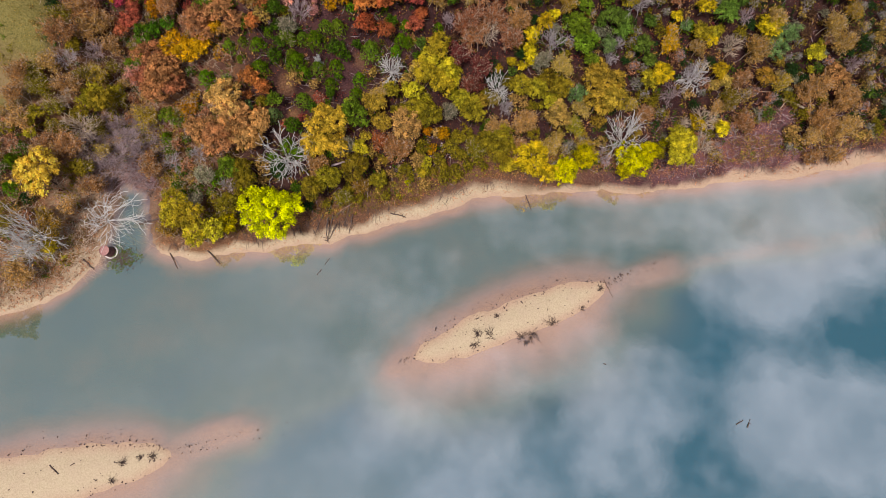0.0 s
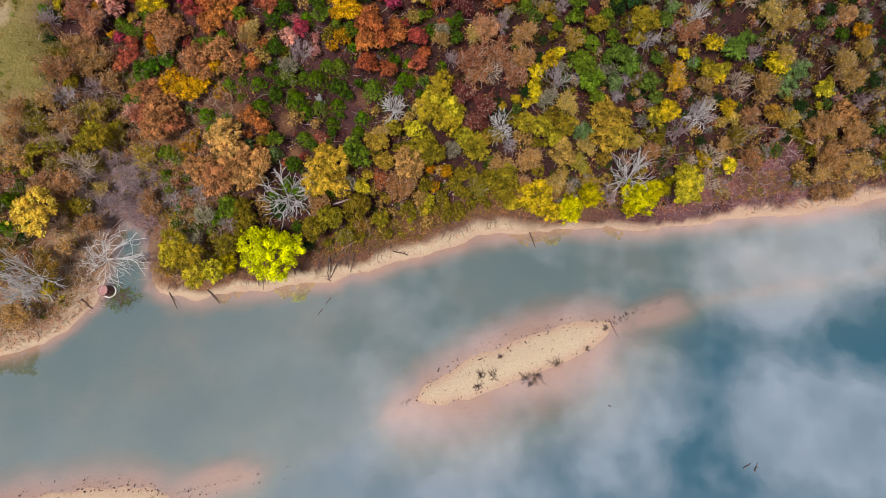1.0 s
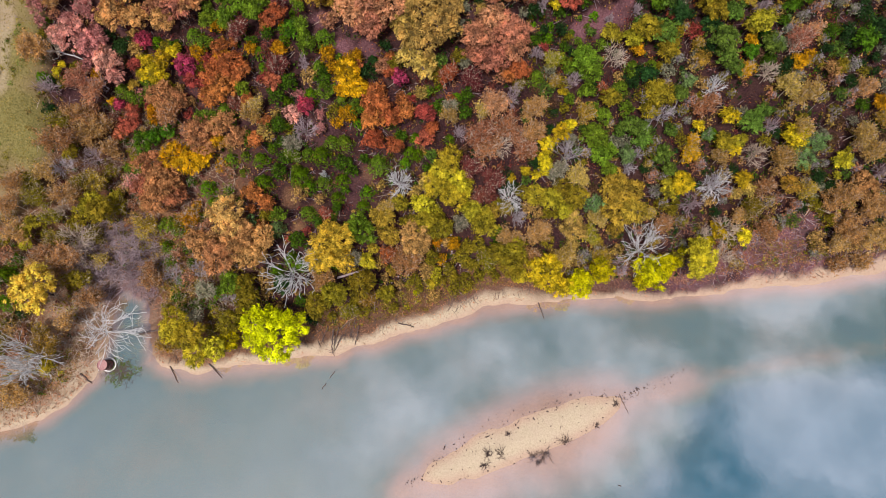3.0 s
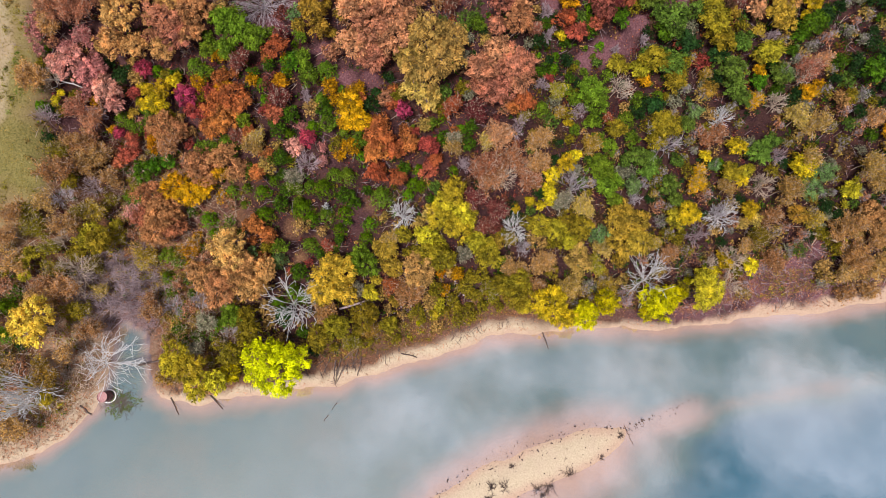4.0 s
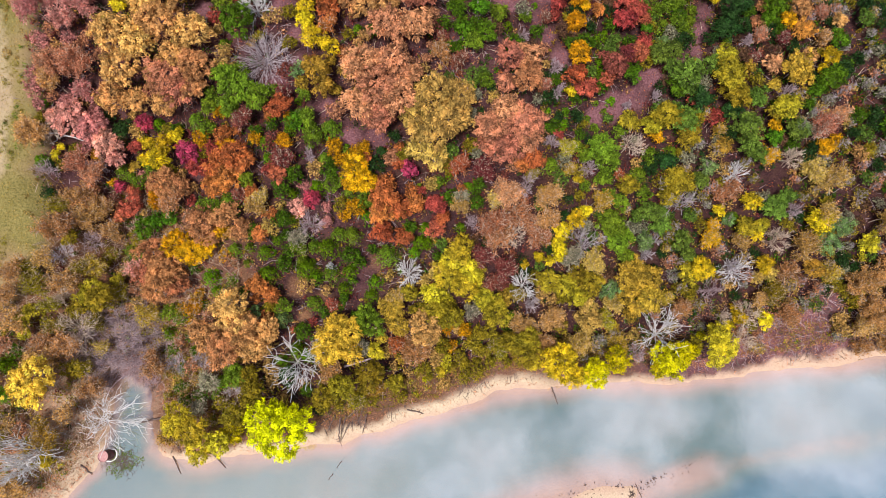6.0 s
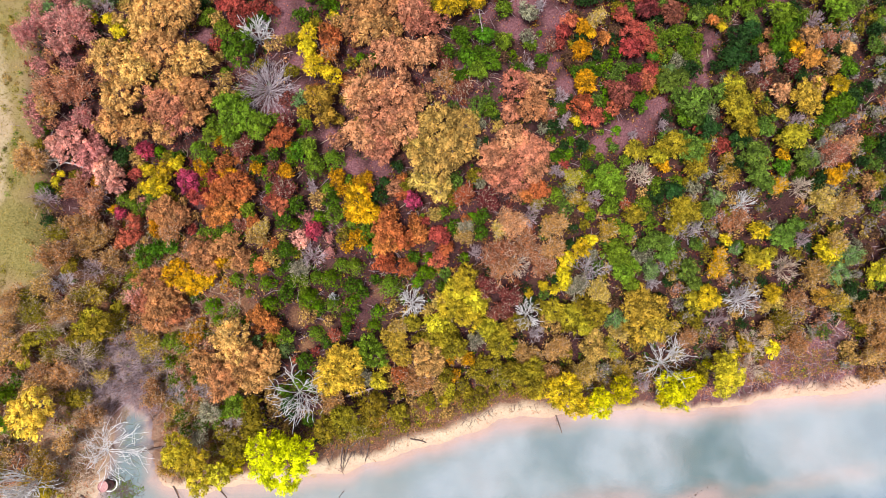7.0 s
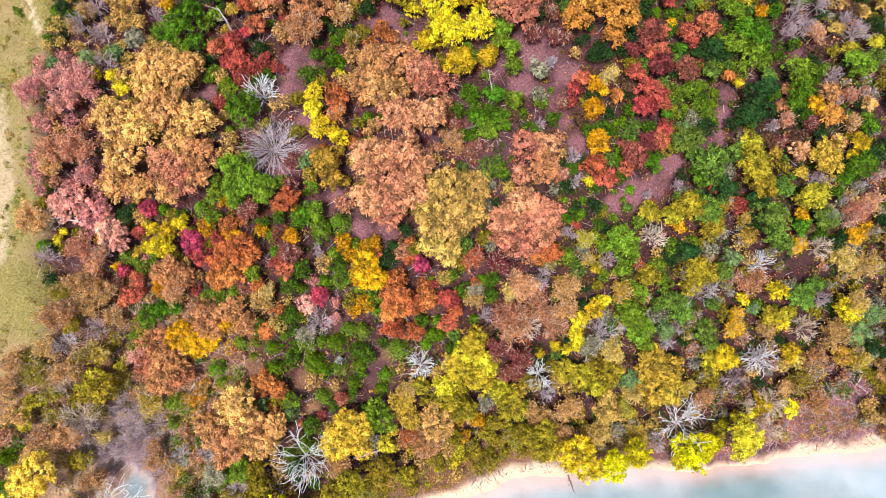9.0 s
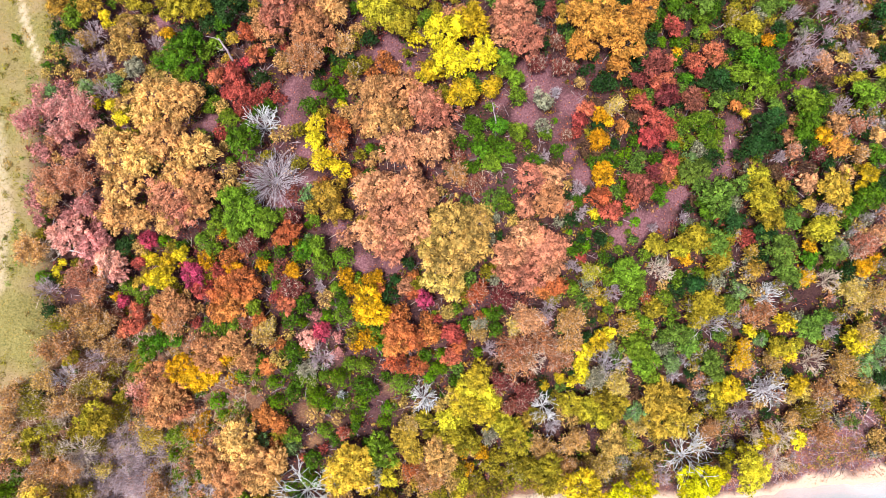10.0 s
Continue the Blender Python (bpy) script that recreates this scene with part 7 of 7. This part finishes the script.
def bar_specks(name, seed, n):
    """Twigs and dark pebbles strewn over the bars and the shallows round them."""
    rng = np.random.RandomState(seed)
    rows = []
    for (a, b, width) in BARS:
        for _ in range(n):
            k, s = rng.uniform(-0.1, 1.12), 1 if rng.rand() < 0.7 else -1
            k = rng.uniform(1.05, 1.4) if rng.rand() < 0.08 else k
            edge = math.sqrt(max(0.02, 1 - min(1, abs(2 * k - 1)) ** 2))
            off = s * width * edge * (rng.uniform(0.8, 1.15) if rng.rand() < 0.6 else rng.uniform(1.2, 1.75) if s > 0 and rng.rand() < 0.6 else rng.uniform(0, 0.8))
            dx, dy = b[0] - a[0], b[1] - a[1]
            L = math.hypot(dx, dy)
            x, y = a[0] + k * dx - off * dy / L, a[1] + k * dy + off * dx / L
            w = rng.normal(size=3) * np.array([1, 1, 0.15])
            w = w / np.linalg.norm(w) * rng.uniform(0.05, 0.2) * (2.0 if rng.rand() < 0.12 else 1.0)
            p = np.array(on_ground(x, y, 0.03))
            r = 0.02 + 0.06 * rng.rand() ** 3
            rows.append((*p, *(p + w), r, r * 0.7))
    return tagged(new(name, mesh_from(name, *sticks(rows, 5), BARK["drift"])), "dark twigs and bits of drift strewn over the sandbars", "debris", kind="stuff")


bar_specks("sandbar_debris", 81, 260)


# ---- stones ----
def stone_material():
    m, nt, out = mat_new("pale_stone")
    bsdf = node(nt, "ShaderNodeBsdfPrincipled", Roughness=0.9)
    link(nt, ramp_of(nt, noise_of(nt, 6.0, 5.0), [(0.3, (0.28, 0.20, 0.20)), (0.7, (0.52, 0.42, 0.41))]), bsdf.inputs["Base Color"])
    link(nt, bsdf.outputs[0], out.inputs["Surface"])
    return m


STONE = stone_material()


def stone_mesh(seed):
    bm = bmesh.new()
    bmesh.ops.create_icosphere(bm, subdivisions=1, radius=1.0)
    rng = np.random.RandomState(seed)
    for v in bm.verts:
        v.co *= 0.8 + 0.4 * rng.rand()
        v.co.z *= 0.6
    me = bpy.data.meshes.new("stone")
    bm.to_mesh(me)
    bm.free()
    me.materials.append(STONE)
    return me


STONE_MESHES = [stone_mesh(k) for k in range(5)]
stone_rng = np.random.RandomState(3)
for cx, cy, n, spread in ((-3.4, 25.0, 14, 0.9), (1.6, 27.6, 40, 1.3), (0.6, 26.6, 14, 0.6), (35.4, 35.6, 7, 0.5), (28.8, 36.5, 12, 1.4), (-29.8, 23.0, 16, 1.2)):
    for _ in range(n):
        x, y = cx + spread * stone_rng.normal(), cy + spread * 0.7 * stone_rng.normal()
        s = stone_rng.uniform(0.05, 0.14)
        ob = tagged(new("stone", STONE_MESHES[stone_rng.randint(5)]), "pale pinkish weathered stone on the bank", "stone", "stones on the bank")
        ob.matrix_world = Matrix.LocRotScale(on_ground(x, y, 0.3 * s), Euler((0, 0, stone_rng.uniform(0, 6))), (s, s * 0.8, s * 0.8))


# ---- the drum in the creek mouth ----
def drum_material(name, dark, light, metal=0.0, rough=0.6):
    m, nt, out = mat_new(name)
    bsdf = node(nt, "ShaderNodeBsdfPrincipled", Roughness=rough, Metallic=metal)
    link(nt, ramp_of(nt, noise_of(nt, 7.0, 6.0), [(0.35, dark), (0.65, light)]), bsdf.inputs["Base Color"])
    link(nt, bsdf.outputs[0], out.inputs["Surface"])
    return m


def revolve(profile, sides=32):
    """A turned shape from (radius, height) pairs."""
    a = np.arange(sides) * 2 * math.pi / sides
    verts = np.concatenate([np.stack([r * np.cos(a), r * np.sin(a), np.full(sides, z)], -1) for r, z in profile])
    k = np.arange(sides)
    faces = [np.stack([k + i * sides, (k + 1) % sides + i * sides, (k + 1) % sides + (i + 1) * sides, k + (i + 1) * sides], -1) for i in range(len(profile) - 1)]
    return verts, np.concatenate(faces)


def build_drum():
    rust = drum_material("rusty_steel", (0.05, 0.015, 0.018), (0.16, 0.05, 0.045))
    lid = drum_material("faded_red_lid", (0.34, 0.14, 0.13), (0.46, 0.24, 0.21))
    pale = drum_material("pale_ring", (0.55, 0.50, 0.46), (0.80, 0.76, 0.70))
    root = tagged(new("drum"), "rusty red steel drum standing in shallow water", "drum")
    root.matrix_world = pose(-30.45, 14.1, -0.35, 4, -6, 0) @ Matrix.Diagonal((1.25, 1.25, 1.0, 1))
    wall = [(0.38, 0.0), (0.38, 0.42), (0.395, 0.45), (0.38, 0.48), (0.38, 0.9), (0.395, 0.93), (0.38, 0.96), (0.38, 1.38)]
    part("body", mesh_from("body", *revolve(wall), rust, True), root)
    top = part("lid", mesh_from("lid", *revolve([(0.37, 1.33), (0.30, 1.345), (0.12, 1.35), (0.001, 1.352)]), lid), root, "faded red lid")
    part("rim", mesh_from("rim", *revolve([(0.365, 1.36), (0.375, 1.40), (0.40, 1.40), (0.405, 1.37), (0.385, 1.35)]), lid), top)
    ring = part("ring", mesh_from("ring", *revolve([(0.42, -0.05), (0.46, 0.04), (0.53, 0.05), (0.55, -0.03), (0.48, -0.07)]), pale, True), root, "pale ring round the foot")
    ring.location = (0.08, 0.02, 0.42)
    ring.rotation_euler = (0.1, 0.25, 0)
    return root


build_drum()
